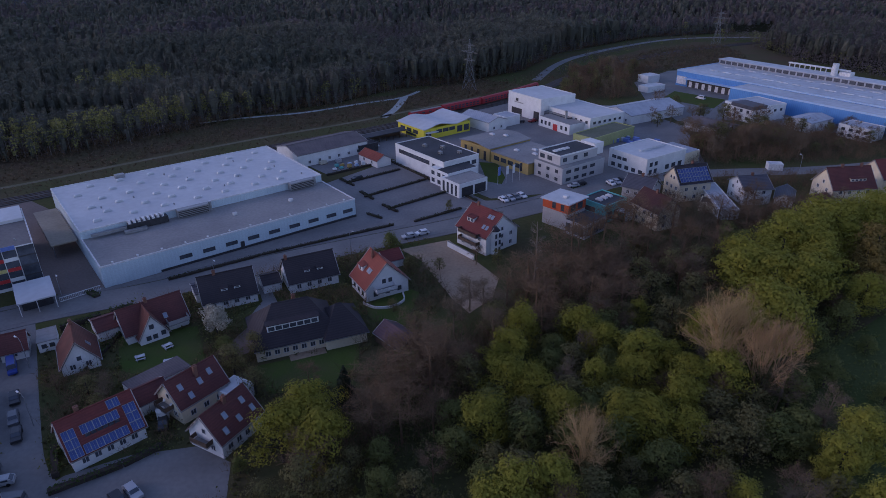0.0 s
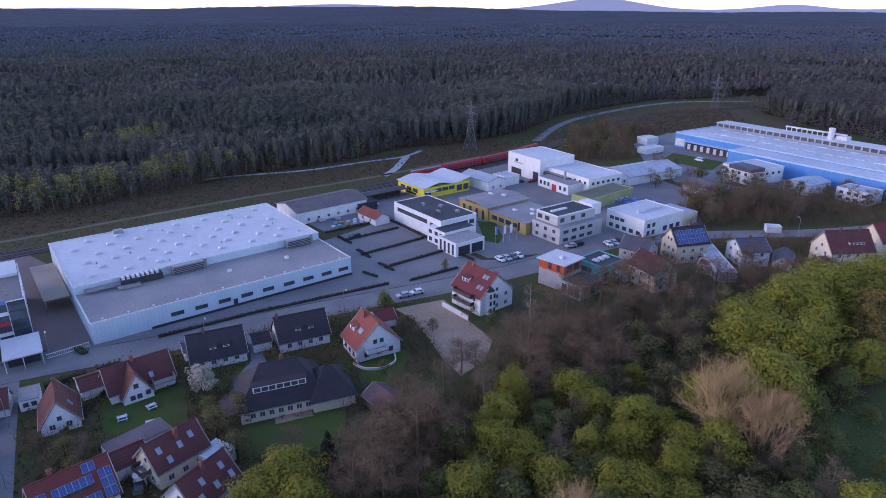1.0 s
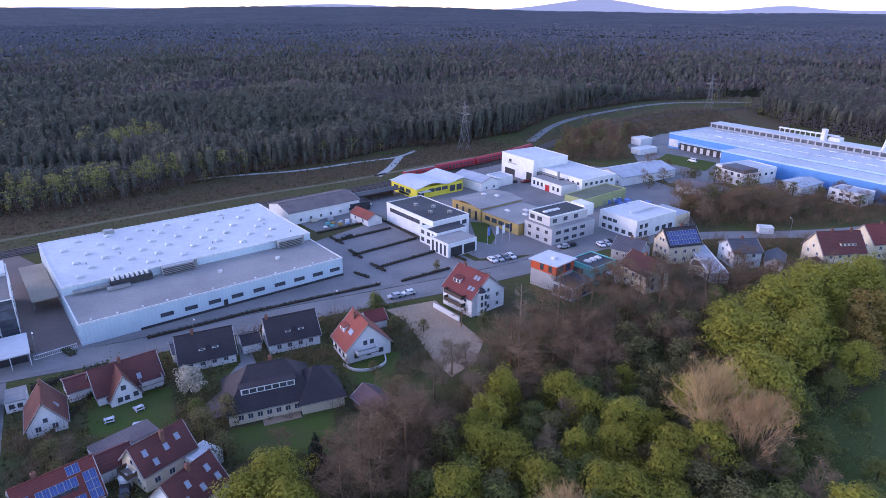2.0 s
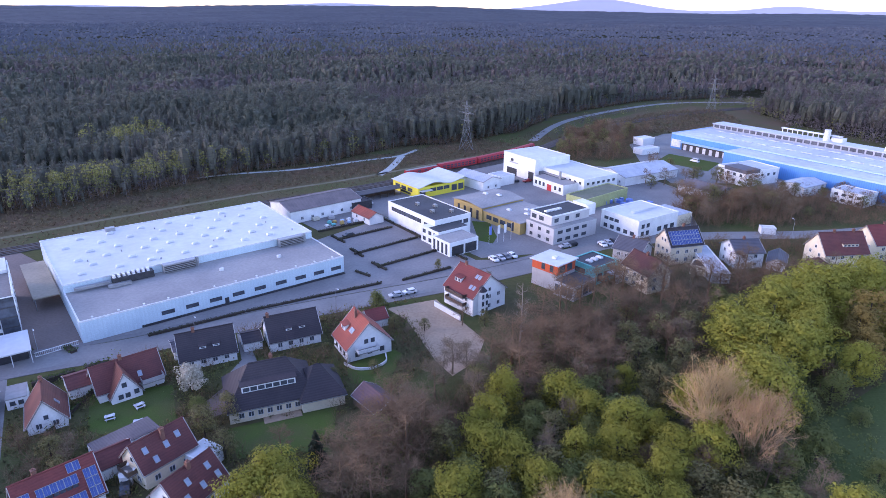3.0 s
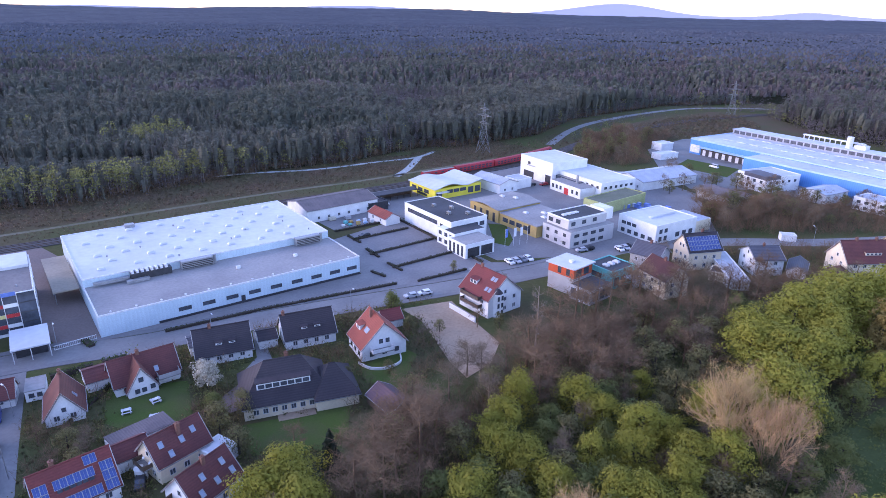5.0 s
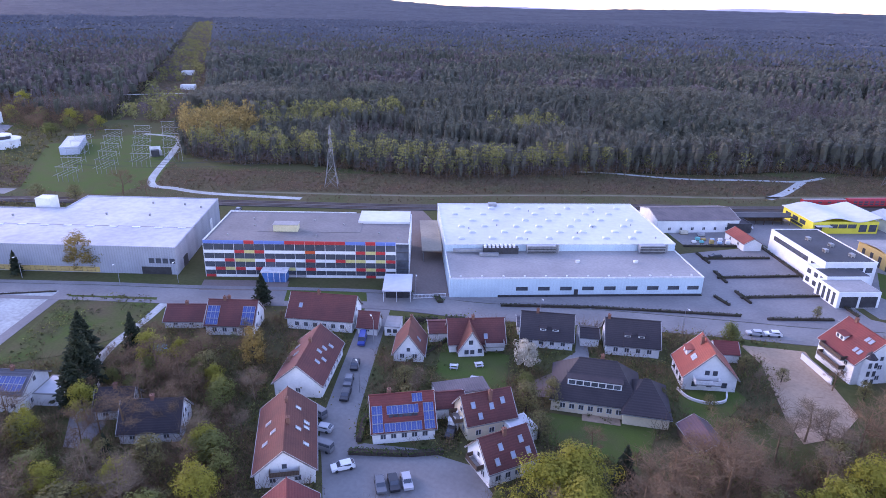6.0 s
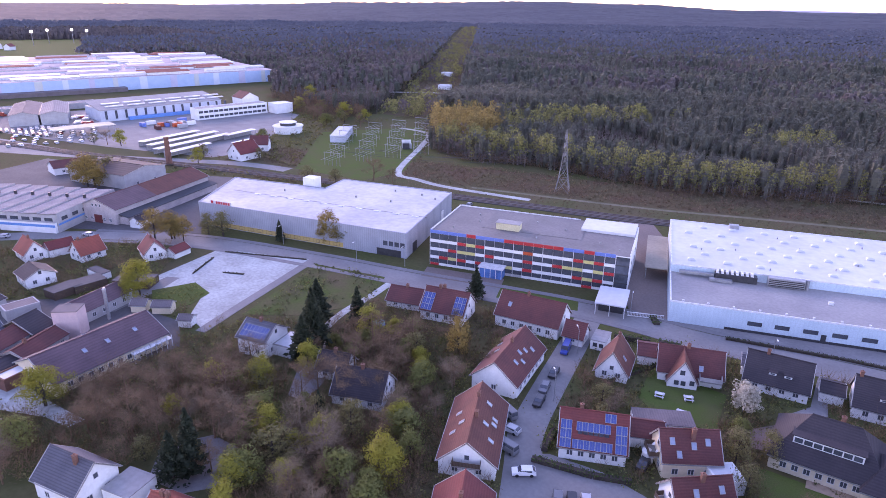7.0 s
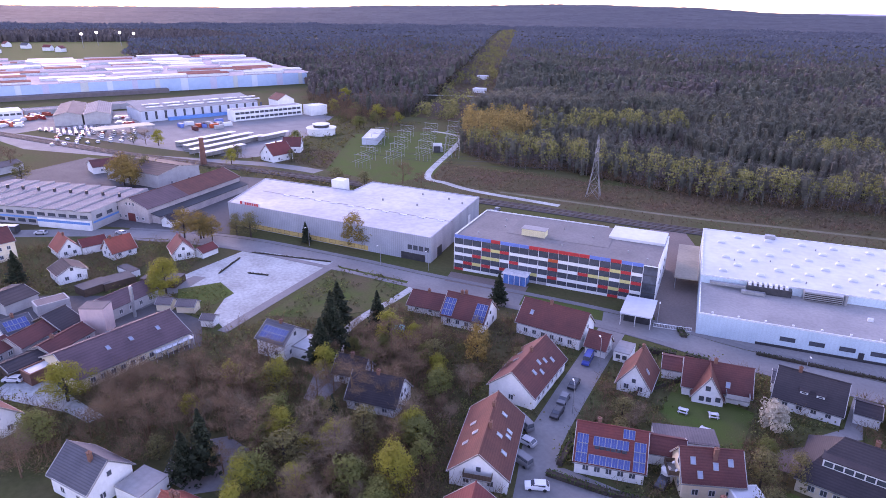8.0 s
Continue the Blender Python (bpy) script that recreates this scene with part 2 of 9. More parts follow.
def tube(bm, a, b, r0, r1=None, n=6):
    a, b = Vector(a), Vector(b)
    r1 = r0 if r1 is None else r1
    d = (b - a).normalized()
    s = d.cross(Vector((0, 0, 1)) if abs(d.z) < 0.9 else Vector((1, 0, 0))).normalized()
    u = d.cross(s)
    ring = [[bm.verts.new(c + (s * math.cos(k * math.tau / n) + u * math.sin(k * math.tau / n)) * r) for k in range(n)] for c, r in ((a, r0), (b, r1))]
    for k in range(n):
        j = (k + 1) % n
        bm.faces.new((ring[0][j], ring[0][k], ring[1][k], ring[1][j]))
    bm.faces.new(ring[0])
    bm.faces.new(ring[1][::-1])
    return bm


def mesh_of(bm, name, material):
    bmesh.ops.recalc_face_normals(bm, faces=bm.faces)
    me = bpy.data.meshes.new(name)
    bm.to_mesh(me)
    bm.free()
    me.materials.append(material)
    return me


def part(name, bm, material, parent, label="", at=None):
    ob = new(name, bm if isinstance(bm, bpy.types.Mesh) else mesh_of(bm, name, material))
    ob.parent = parent
    if at is not None:
        ob.matrix_basis = at
    return tagged(ob, label)


def thing(name, m, label, category, group="", kind=""):
    ob = new(name)
    ob.matrix_basis = m
    ob.empty_display_size = 0.5
    return tagged(ob, label, category, group, kind)


def struct(name, bm, material, label, category, kind="structure"):
    return tagged(new(name, mesh_of(bm, name, material)), label, category, kind=kind)


def quads(name, v, material, tris=False):
    """A mesh of loose faces from an array of corner points, face by face."""
    k = v.shape[1]
    me = bpy.data.meshes.new(name)
    n = v.shape[0]
    me.vertices.add(n * k)
    me.vertices.foreach_set("co", v.astype(np.float32).ravel())
    me.loops.add(n * k)
    me.loops.foreach_set("vertex_index", np.arange(n * k, dtype=np.int32))
    me.polygons.add(n)
    me.polygons.foreach_set("loop_start", np.arange(0, n * k, k, dtype=np.int32))
    me.update(calc_edges=True)
    me.materials.append(material)
    return me


PAVED, BUILT, GRASS = [], [], []   # what lies where, so that shrubs keep clear of it


def ribbon(pts, width, z0, z1, closed=False):
    """A strip of even width along a smoothed line, as a low slab."""
    p = [Vector((*q, 0)) for q in pts]
    fine = []
    for i in range(len(p) - 1):
        a, b, c, d = p[max(i - 1, 0)], p[i], p[i + 1], p[min(i + 2, len(p) - 1)]
        for k in range(6):
            t = k / 6
            fine.append(0.5 * (2 * b + (c - a) * t + (2 * a - 5 * b + 4 * c - d) * t * t + (3 * b - a - 3 * c + d) * t ** 3))
    fine.append(p[-1])
    PAVED.append((np.array([q.xy for q in fine]), width / 2))
    bm = bmesh.new()
    rows = []
    for i, q in enumerate(fine):
        d = (fine[min(i + 1, len(fine) - 1)] - fine[max(i - 1, 0)]).normalized()
        s = Vector((-d.y, d.x, 0)) * width / 2
        rows.append([bm.verts.new((*(q + k * s).xy, z)) for k, z in ((1, z0), (1, z1), (-1, z1), (-1, z0))])
    for r, s in zip(rows, rows[1:]):
        for k in range(3):
            bm.faces.new((r[k], r[k + 1], s[k + 1], s[k]))
    for r in (rows[0], rows[-1]):
        bm.faces.new(r)
    return bm


def offset(pts, d):
    out = []
    for i in range(len(pts)):
        a, b = Vector(pts[max(i - 1, 0)]), Vector(pts[min(i + 1, len(pts) - 1)])
        t = (b - a).normalized()
        out.append((pts[i][0] - t.y * d, pts[i][1] + t.x * d))
    return out


def area(name, pts, z, material, label, category, thick=None):
    bm = prism(bmesh.new(), pts, -0.05, z)
    GRASS.append(list(pts))
    return struct(name, bm, material, label, category)


# ---- ground, roads and yards ----
def ground_sheet():
    bm = bmesh.new()
    rings = [0, 60, 150, 300, 600, 1000, 1600, 2600, 4950]
    n = 64
    c = bm.verts.new((0, 0, 0))
    last = None
    for r in rings[1:]:
        row = [bm.verts.new((r * math.cos(k * math.tau / n), r * math.sin(k * math.tau / n), 0)) for k in range(n)]
        for k in range(n):
            j = (k + 1) % n
            bm.faces.new((c, row[k], row[j]) if last is None else (last[k], row[k], row[j], last[j]))
        last = row
    return struct("ground", bm, M_GROUND, "rough grass and soil ground reaching the horizon", "ground")


ground_sheet()
MAIN = [(-330, -130), (-290, -62), (-266, -15), (-246, 22), (-219, 53), (-181, 80), (-152, 98), (-107, 127.5), (-77, 141), (-49, 156.5), (-17, 171.5), (1.5, 180), (29, 195), (46, 206), (63, 216), (98, 224), (137, 226), (170, 232), (240, 250)]
struct("road", ribbon(MAIN, 8.0, -0.05, 0.03), M_ASPHALT, "grey asphalt street past the industrial halls", "road")
STREET = [(-103, 126), (-93, 109), (-83, 92), (-74.5, 78.5), (-67, 71), (-58, 62)]
struct("road_side", ribbon(STREET, 7.0, -0.05, 0.026), M_ASPHALT, "grey asphalt residential side street", "road")
area("road_turning", [(-70, 73), (-64, 64), (-38, 70), (-40, 80), (-47, 84), (-58, 82), (-67, 77.5)], 0.022, M_ASPHALT, "asphalt turning area before the houses", "road")
for side in (-1, 1):
    struct("pavement_%s" % ("south" if side < 0 else "north"), ribbon(offset(MAIN[3:14], side * 5.2), 2.0, -0.05, 0.13), M_PAVE, "paved footway with a kerb along the street", "pavement")
area("yard_hall", [(-97, 136), (-92, 140), (-30, 187), (-50, 212), (-22, 245), (12, 199), (30, 200), (-17, 177), (-49, 162), (-77, 146)], 0.05, M_LOT, "grey paved car park and forecourt of the hall", "yard")
area("yard_side", [(-122, 163), (-106, 143), (-97, 136), (-90, 142), (-128, 192), (-148, 207), (-158, 200)], 0.045, M_REDPAVE, "reddish paved yard between school and hall", "yard")
area("yard_trade", [(-46, 228), (-22, 246), (14, 201), (33, 205), (62, 220), (100, 232), (112, 290), (95, 330), (40, 350), (-30, 300), (-75, 262)], 0.04, M_LOT, "grey paved yards of the trade estate", "yard")
area("yard_factory", [(112, 300), (140, 300), (250, 220), (330, 240), (200, 440), (150, 428), (117, 392), (110, 345)], 0.035, M_ASPHALT, "asphalt yard of the blue factory", "yard")
area("lawn_factory", [(120, 348), (133, 366), (153, 343), (139, 324)], 0.06, M_LAWN, "green lawn before the factory", "lawn")
area("lot_dirt", [(-15, 162), (-6, 166), (-1, 168), (4, 158), (11.5, 144), (9, 134), (3, 127), (-1, 134), (-9, 155)], 0.06, M_DIRT, "bare reddish dirt building plot", "ground")
area("lot_gravel", [(-190, 27), (-207, 57), (-180, 80.5), (-159, 49.7), (-151, 37), (-161, 35.7), (-172, 42)], 0.05, M_GRAVEL, "empty pale gravel car park", "yard")
area("lawn_lot", [(-177, 79), (-156, 92.5), (-142, 79.5), (-146, 60), (-154.5, 48)], 0.06, M_ROUGH, "overgrown grass plot beside the gravel lot", "lawn")
area("lawn_substation", [(-262, 140), (-301, 122), (-385, 175), (-368, 240), (-342, 234), (-266, 165)], 0.065, M_LAWN, "green lawn of the electrical substation", "lawn")
RAIL = [(-700, -150), (-484, -20), (-396, 34), (-325, 86), (-215, 162), (-152, 203), (-117, 231), (-74, 264), (-38, 288), (-4, 315), (32, 344), (60, 378), (85, 415), (125, 460), (190, 510), (300, 560), (480, 600)]
area("lawn_flags", [(12.5, 240.5), (19.5, 239), (21, 222), (19, 215), (14, 218)], 0.07, M_LAWN, "grass verge with flag poles by the offices", "lawn")
area("lawn_island", [(-184, 31), (-183, 43), (-173, 44.5), (-168.5, 38), (-168, 31.5), (-176, 29.5)], 0.07, M_LAWN, "grass island in the gravel car park", "lawn")
struct("rail_bed", ribbon(RAIL, 7.5, -0.05, 0.35), M_BALLAST, "brown ballast bed of the railway", "railway")
struct("meadow_strip", ribbon(offset(RAIL[1:12], 12), 15, -0.05, 0.05), M_TRACKSIDE, "green grass strip beside the railway", "meadow")
struct("heath_strip", ribbon(offset(RAIL[3:12], 36), 36, -0.05, 0.04), M_HEATH, "brown heath with low scrub before the forest", "heath")
struct("path_railside", ribbon(offset(RAIL[4:11], 17.5), 2.4, -0.05, 0.07), M_TRACK, "pale trodden grass track beside the railway", "path")
area("heath_east", [(72, 404), (92, 440), (118, 474), (160, 520), (215, 556), (262, 548), (256, 470), (236, 424), (170, 432), (108, 424)], 0.03, M_HEATH, "brown heath between railway and factory", "heath")
struct("path_forest", ribbon([(-120, 306), (-105, 314), (-73, 325), (-46, 343), (-24, 357), (-14, 374)], 2.6, -0.05, 0.08), M_GRAVEL, "pale gravel path along the forest edge", "path")
struct("path_fork", ribbon([(-31, 313), (-26, 330), (-22, 358)], 4.0, -0.05, 0.07), M_GRAVEL, "pale gravel path down to the railway", "path")
struct("path_clearing", ribbon([(-606, 279), (-554, 303), (-522, 341), (-501, 365)], 5.0, -0.05, 0.09), M_GRAVEL, "pale gravel road crossing the clearing", "path")
struct("path_substation", ribbon([(-195, 186), (-230, 168), (-250, 163), (-268, 163), (-314, 206), (-345, 231), (-372, 226)], 3.5, -0.05, 0.08), M_GRAVEL, "pale gravel path round the substation", "path")
struct("path_garden", ribbon([(-152, 93), (-146, 82), (-141, 71), (-134, 62), (-125, 57), (-118, 50)], 2.4, -0.05, 0.075), M_GRAVEL, "pale gravel path between the gardens", "path")
struct("path_lot", ribbon([(-151, 36), (-160, 49), (-181, 80)], 3.0, -0.05, 0.085), M_PAVE, "pale paved edge of the gravel car park", "path")
ROAD_FAR = [(58, 401), (79, 452), (106, 493), (160, 545), (208, 575), (260, 580), (300, 568)]
struct("road_far", ribbon(ROAD_FAR, 5.5, -0.05, 0.08), M_ASPHALT, "grey road bending along the forest", "road")

M_SKYPANE = glass("skylight_glass", (0.30, 0.36, 0.45), rough=0.05)
M_VERGE = surf("verge_boards", (0.48, 0.45, 0.43), (0.36, 0.34, 0.32), scale=0.8, rough=0.8, bump=0)

# ---- windows, doors and small building parts ----
CACHE = {}


def window_meshes(w, h, dark=False):
    key = (round(w, 2), round(h, 2), dark)
    if key not in CACHE:
        bm, t = bmesh.new(), 0.09
        for x0, x1, z0, z1 in ((0, w, 0, t), (0, w, h - t, h), (0, t, t, h - t), (w - t, w, t, h - t)):
            box(bm, x0, x1, -0.07, 0.02, z0, z1)
        if w > 1.0:
            box(bm, w / 2 - 0.04, w / 2 + 0.04, -0.06, 0.02, t, h - t)
        fm = M_DFRAME if dark else M_FRAME
        CACHE[key] = mesh_of(bm, "window", fm), mesh_of(box(bmesh.new(), t - 0.01, w - t + 0.01, -0.03, 0.015, t - 0.01, h - t + 0.01), "pane", M_PANE)
    return CACHE[key]


SIDES = {"f": (0, 0, 0), "r": (1, 0, 90), "b": (1, 1, 180), "l": (0, 1, 270)}


def side_pose(side, L, W, along, z):
    fx, fy, rot = SIDES[side]
    return Matrix.Translation((fx * L, fy * W, 0)) @ pose(0, 0, 0, 0, 0, rot) @ Matrix.Translation((along, 0, z))


def window(parent, side, L, W, along, z, w=1.1, h=1.3, dark=False, name="window"):
    f, p = window_meshes(w, h, dark)
    ob = part(name, f, None, parent, at=side_pose(side, L, W, along, z))
    part("pane", p, None, ob)
    return ob


def win_row(parent, side, L, W, n, z, w=1.1, h=1.3, a=0.0, b=1.0, dark=False):
    full = L if side in "fb" else W
    for k in range(n):
        c = full * (a + (b - a) * (k + 0.5) / n)
        window(parent, side, L, W, c - w / 2, z, w, h, dark)


def door(parent, side, L, W, along, w=1.0, h=2.1, material=None):
    bm = box(bmesh.new(), 0, w, -0.06, 0.02, 0.0, h)
    box(bm, 0.12, w - 0.12, -0.09, -0.05, h * 0.5, h - 0.2)
    return part("door", bm, material or M_DFRAME, parent, at=side_pose(side, L, W, along, 0.0))


def solar_mesh(w=1.0, h=1.65):
    key = ("solar", w, h)
    if key not in CACHE:
        bm = box(bmesh.new(), 0.03, w - 0.03, 0.03, h - 0.03, 0.0, 0.09)
        bf = bmesh.new()
        for x0, x1, y0, y1 in ((0, w, 0, 0.05), (0, w, h - 0.05, h), (0, 0.05, 0.05, h - 0.05), (w - 0.05, w, 0.05, h - 0.05), (w / 2 - 0.012, w / 2 + 0.012, 0.05, h - 0.05)):
            box(bf, x0, x1, y0, y1, 0.0, 0.105)
        CACHE[key] = mesh_of(bm, "solar_panel", M_SOLAR), mesh_of(bf, "panel_frame", M_METAL)
    return CACHE[key]


def saddle(ob, to, l_, w_, he, hr, walls, roof, over=0.45, hip=0.0):
    """Walls and a saddle or hip roof under ob, in the axes to, the ridge along x. Returns the planes of its roof sides, their run and the eave height."""
    bm = bmesh.new()
    lo = [bm.verts.new(p) for p in ((0, 0, -0.2), (l_, 0, -0.2), (l_, w_, -0.2), (0, w_, -0.2))]
    up = [bm.verts.new(p) for p in ((0, 0, he), (l_, 0, he), (l_, w_, he), (0, w_, he))]
    inset = hip * l_
    for i in range(4):
        j = (i + 1) % 4
        bm.faces.new((lo[i], lo[j], up[j], up[i]))
    t0, t1 = bm.verts.new((inset, w_ / 2, hr - 0.1)), bm.verts.new((l_ - inset, w_ / 2, hr - 0.1))
    bm.faces.new((up[0], t0, up[3]))
    bm.faces.new((up[1], up[2], t1))
    bm.faces.new((up[0], up[1], t1, t0))
    bm.faces.new((up[2], up[3], t0, t1))
    bm.faces.new(lo[::-1])
    bm.transform(to)
    part("wall", bm, walls, ob)
    slope = (hr - he) / (w_ / 2)
    ev = he - over * slope
    g = over
    r0, r1 = (inset, l_ - inset) if hip else (-g, l_ + g)
    for ya, sgn in ((-over, 1), (w_ + over, -1)):
        bm = slab(bmesh.new(), [(-g, ya, ev + 0.12), (l_ + g, ya, ev + 0.12), (r1, w_ / 2, hr + 0.12), (r0, w_ / 2, hr + 0.12)], 0.2)
        bm.transform(to)
        part("roof", bm, roof, ob)
        y0, y1 = (ya - 0.12, ya) if sgn > 0 else (ya, ya + 0.12)
        bg = box(bmesh.new(), -g, l_ + g, y0, y1, ev - 0.12, ev + 0.02)
        bg.transform(to)
        part("gutter", bg, M_METAL, ob)
    if hip:
        for q in ([(-g, -over, ev + 0.12), (-g, w_ + over, ev + 0.12), (inset, w_ / 2, hr + 0.12)], [(l_ + g, -over, ev + 0.12), (l_ + g, w_ + over, ev + 0.12), (l_ - inset, w_ / 2, hr + 0.12)]):
            bm = slab(bmesh.new(), q, 0.2)
            bm.transform(to)
            part("roof", bm, roof, ob)
    else:
        for x0 in (-g, l_ + g - 0.12):
            bm = bmesh.new()
            for ya in (-over, w_ + over):
                slab(bm, [(x0, ya, ev + 0.16), (x0 + 0.12, ya, ev + 0.16), (x0 + 0.12, w_ / 2, hr + 0.16), (x0, w_ / 2, hr + 0.16)], 0.3)
            bm.transform(to)
            part("verge_board", bm, M_VERGE, ob)
    bm = tube(bmesh.new(), (r0, w_ / 2, hr + 0.14), (r1, w_ / 2, hr + 0.14), 0.13, n=6)
    bm.transform(to)
    part("ridge_cap", bm, roof, ob)
    run = math.hypot(w_ / 2 + over, hr - ev)
    ang = math.degrees(math.atan2(hr - ev, w_ / 2 + over))
    planes = {"f": to @ pose(0, -over, ev + 0.13, ang, 0, 0), "b": to @ Matrix.Translation((l_, w_ + over, ev + 0.13)) @ pose(0, 0, 0, 0, 0, 180) @ pose(0, 0, 0, ang, 0, 0)}
    return planes, run, ev, slope


def skylight(ob, m, w=0.9, h=1.3):
    bf = bmesh.new()
    for x0, x1, y0, y1 in ((0, w, 0, 0.1), (0, w, h - 0.1, h), (0, 0.1, 0.1, h - 0.1), (w - 0.1, w, 0.1, h - 0.1)):
        box(bf, x0, x1, y0, y1, 0, 0.14)
    sk = part("skylight", bf, M_METAL, ob, at=m)
    part("pane", box(bmesh.new(), 0.09, w - 0.09, 0.09, h - 0.09, 0, 0.1), M_SKYPANE, sk)


def balcony(ob, m, w, d=1.4, rail=None):
    """A balcony slab with a railing on three sides; m: its left inner corner on the wall, outwards is -y."""
    b = part("balcony", box(bmesh.new(), 0, w, -d, 0.02, -0.18, 0), M_KERB, ob, at=m)
    bm = bmesh.new()
    for q in ((0, w, -d, -d + 0.06), (0, 0.06, -d + 0.06, 0), (w - 0.06, w, -d + 0.06, 0)):
        box(bm, *q, 0.12, 0.95)
        box(bm, *q, 0.98, 1.05)
    part("railing", bm, rail or M_WOOD, b)
    return b


def house(x, y, rot, L, W, he, hr, label, walls=None, roof=None, ridge="x", over=0.45, hip=0.0, storeys=2, wins="fblr", nf=3, ng=2, chimneys=((0.5, 0.5),), skylights=(), solar=(), dormers=(), z=0.0, group="houses of the estate", darkwin=False, gablewin=1, name="house", category="house"):
    """A house with a saddle or hip roof. x, y: the corner of the walls; L along the local x, W to its left; ridge: the local axis it follows.
    skylights and solar lie on the roof: (side, along 0..1, up 0..1[, columns, rows])."""
    ob = thing(name, pose(x, y, z, 0, 0, rot), label, category, group)
    BUILT.append((x, y, rot, L, W))
    walls, roof = walls or M_WHITE, roof or M_TILE_BROWN
    if ridge == "y":
        to = pose(L, 0, 0, 0, 0, 90)
        l_, w_ = W, L
    else:
        to = Matrix()
        l_, w_ = L, W
    planes, run, ev, slope = saddle(ob, to, l_, w_, he, hr, walls, roof, over, hip)
    for side, u, v in skylights:
        skylight(ob, planes[side] @ Matrix.Translation((u * l_ - 0.45, v * run - 0.6, 0)))
    for side, u, v, cols, rows in solar:
        pm, fm = solar_mesh()
        for i, j in itertools.product(range(cols), range(rows)):
            m = planes[side] @ Matrix.Translation((u * l_ + i * 1.03, v * run + j * 1.69, 0.04))
            p = part("solar_panel", pm, None, ob, at=m)
            part("panel_frame", fm, None, p)
    for side, u, w, h in dormers:
        # a shed dormer: a box face with windows and a flat roof running back into the slope
        yf = (w_ / 2 + over) * 0.35 - over
        zb = ev + (yf + over) * slope
        base = to if side == "f" else to @ Matrix.Translation((l_, w_, 0)) @ pose(0, 0, 0, 0, 0, 180)
        back = min(w_ / 2, yf + h / max(slope, 0.1) * 1.0)
        bm = bmesh.new()
        x0, x1 = u * l_ - w / 2, u * l_ + w / 2
        prof = [(yf, zb), (yf, zb + h), (back + 0.3, zb + h + 0.25), (back + 0.3, zb)]
        a0, a1 = [bm.verts.new((x0, *p)) for p in prof], [bm.verts.new((x1, *p)) for p in prof]
        bm.faces.new(a0)
        bm.faces.new(a1[::-1])
        for i in range(4):
            j = (i + 1) % 4
            bm.faces.new((a0[i], a1[i], a1[j], a0[j]))
        bm.transform(base)
        d = part("dormer", bm, walls, ob)
        bm = slab(bmesh.new(), [(x0 - 0.2, yf - 0.25, zb + h + 0.06), (x1 + 0.2, yf - 0.25, zb + h + 0.06), (x1 + 0.2, back + 0.4, zb + h + 0.36), (x0 - 0.2, back + 0.4, zb + h + 0.36)], 0.12)
        bm.transform(base)
        part("dormer_roof", bm, roof, d)
        n = max(1, int(w / 1.3))
        for k in range(n):
            f, p = window_meshes(1.0, max(0.5, h - 0.35))
            spot = base @ Matrix.Translation((x0 + w * (k + 0.5) / n - 0.5, yf, zb + 0.15))
            part("window", f, None, d, at=spot)
            part("window_pane", p, None, d, at=spot)
    for u, v in chimneys:
        cx, cy = u * l_, v * w_
        bm = box(bmesh.new(), cx - 0.35, cx + 0.35, cy - 0.3, cy + 0.3, hr - abs(v - 0.5) * 2 * (hr - he) - 0.6, hr + 0.9)
        box(bm, cx - 0.42, cx + 0.42, cy - 0.37, cy + 0.37, hr + 0.9, hr + 1.0)
        tube(bm, (cx, cy, hr + 1.0), (cx, cy, hr + 1.3), 0.14)
        bm.transform(to)
        part("chimney", bm, M_BRICK, ob)
    # windows: long sides by storey, gables with one more under the ridge
    for side in wins:
        gable = (side in "lr") == (ridge == "x")
        n = ng if gable else nf
        for s in range(storeys):
            zz = 0.95 + s * 2.75
            if zz + 1.4 < he or s == 0:
                win_row(ob, side, L, W, n, zz, 1.15, 1.25, 0.08, 0.92, dark=darkwin)
        if gable and not hip and gablewin:
            full = L if side in "fb" else W
            zz = he + 0.35
            for k in range(gablewin):
                c = full * 0.5 + (k - (gablewin - 1) / 2) * 1.7
                window(ob, side, L, W, c - 0.5, zz, 1.0, 1.15, darkwin)
    return ob




def flat(name, x, y, rot, L, W, h, label, walls, roof, category="building", parapet=0.35, group="", z=0.0, bands=(), rim=None, wallname="wall"):
    """A flat-roofed block with a parapet. bands: (side, count, height above ground, width, height, from, to)."""
    ob = thing(name, pose(x, y, z, 0, 0, rot), label, category, group)
    BUILT.append((x, y, rot, L, W))
    bm = bmesh.new()
    prism(bm, [(0, 0), (L, 0), (L, W), (0, W)], -0.2, h - 0.05)
    part(wallname, bm, walls, ob)
    bm = bmesh.new()
    t = 0.3
    for q in ((0, L, 0, t), (0, L, W - t, W), (0, t, t, W - t), (L - t, L, t, W - t)):
        box(bm, *(v + s for v, s in zip(q, (-0.06 if q[0] == 0 else 0, 0.06 if q[1] == L else 0, -0.06 if q[2] == 0 else 0, 0.06 if q[3] == W else 0))), h - 0.06, h + parapet)
    part("parapet", bm, rim or walls, ob)
    part("roof", box(bmesh.new(), t, L - t, t, W - t, h - 0.06, h + 0.08), roof, ob)
    for side, n, zz, w, hh, a, b in bands:
        win_row(ob, side, L, W, n, zz, w, hh, a, b, dark=True)
    return ob


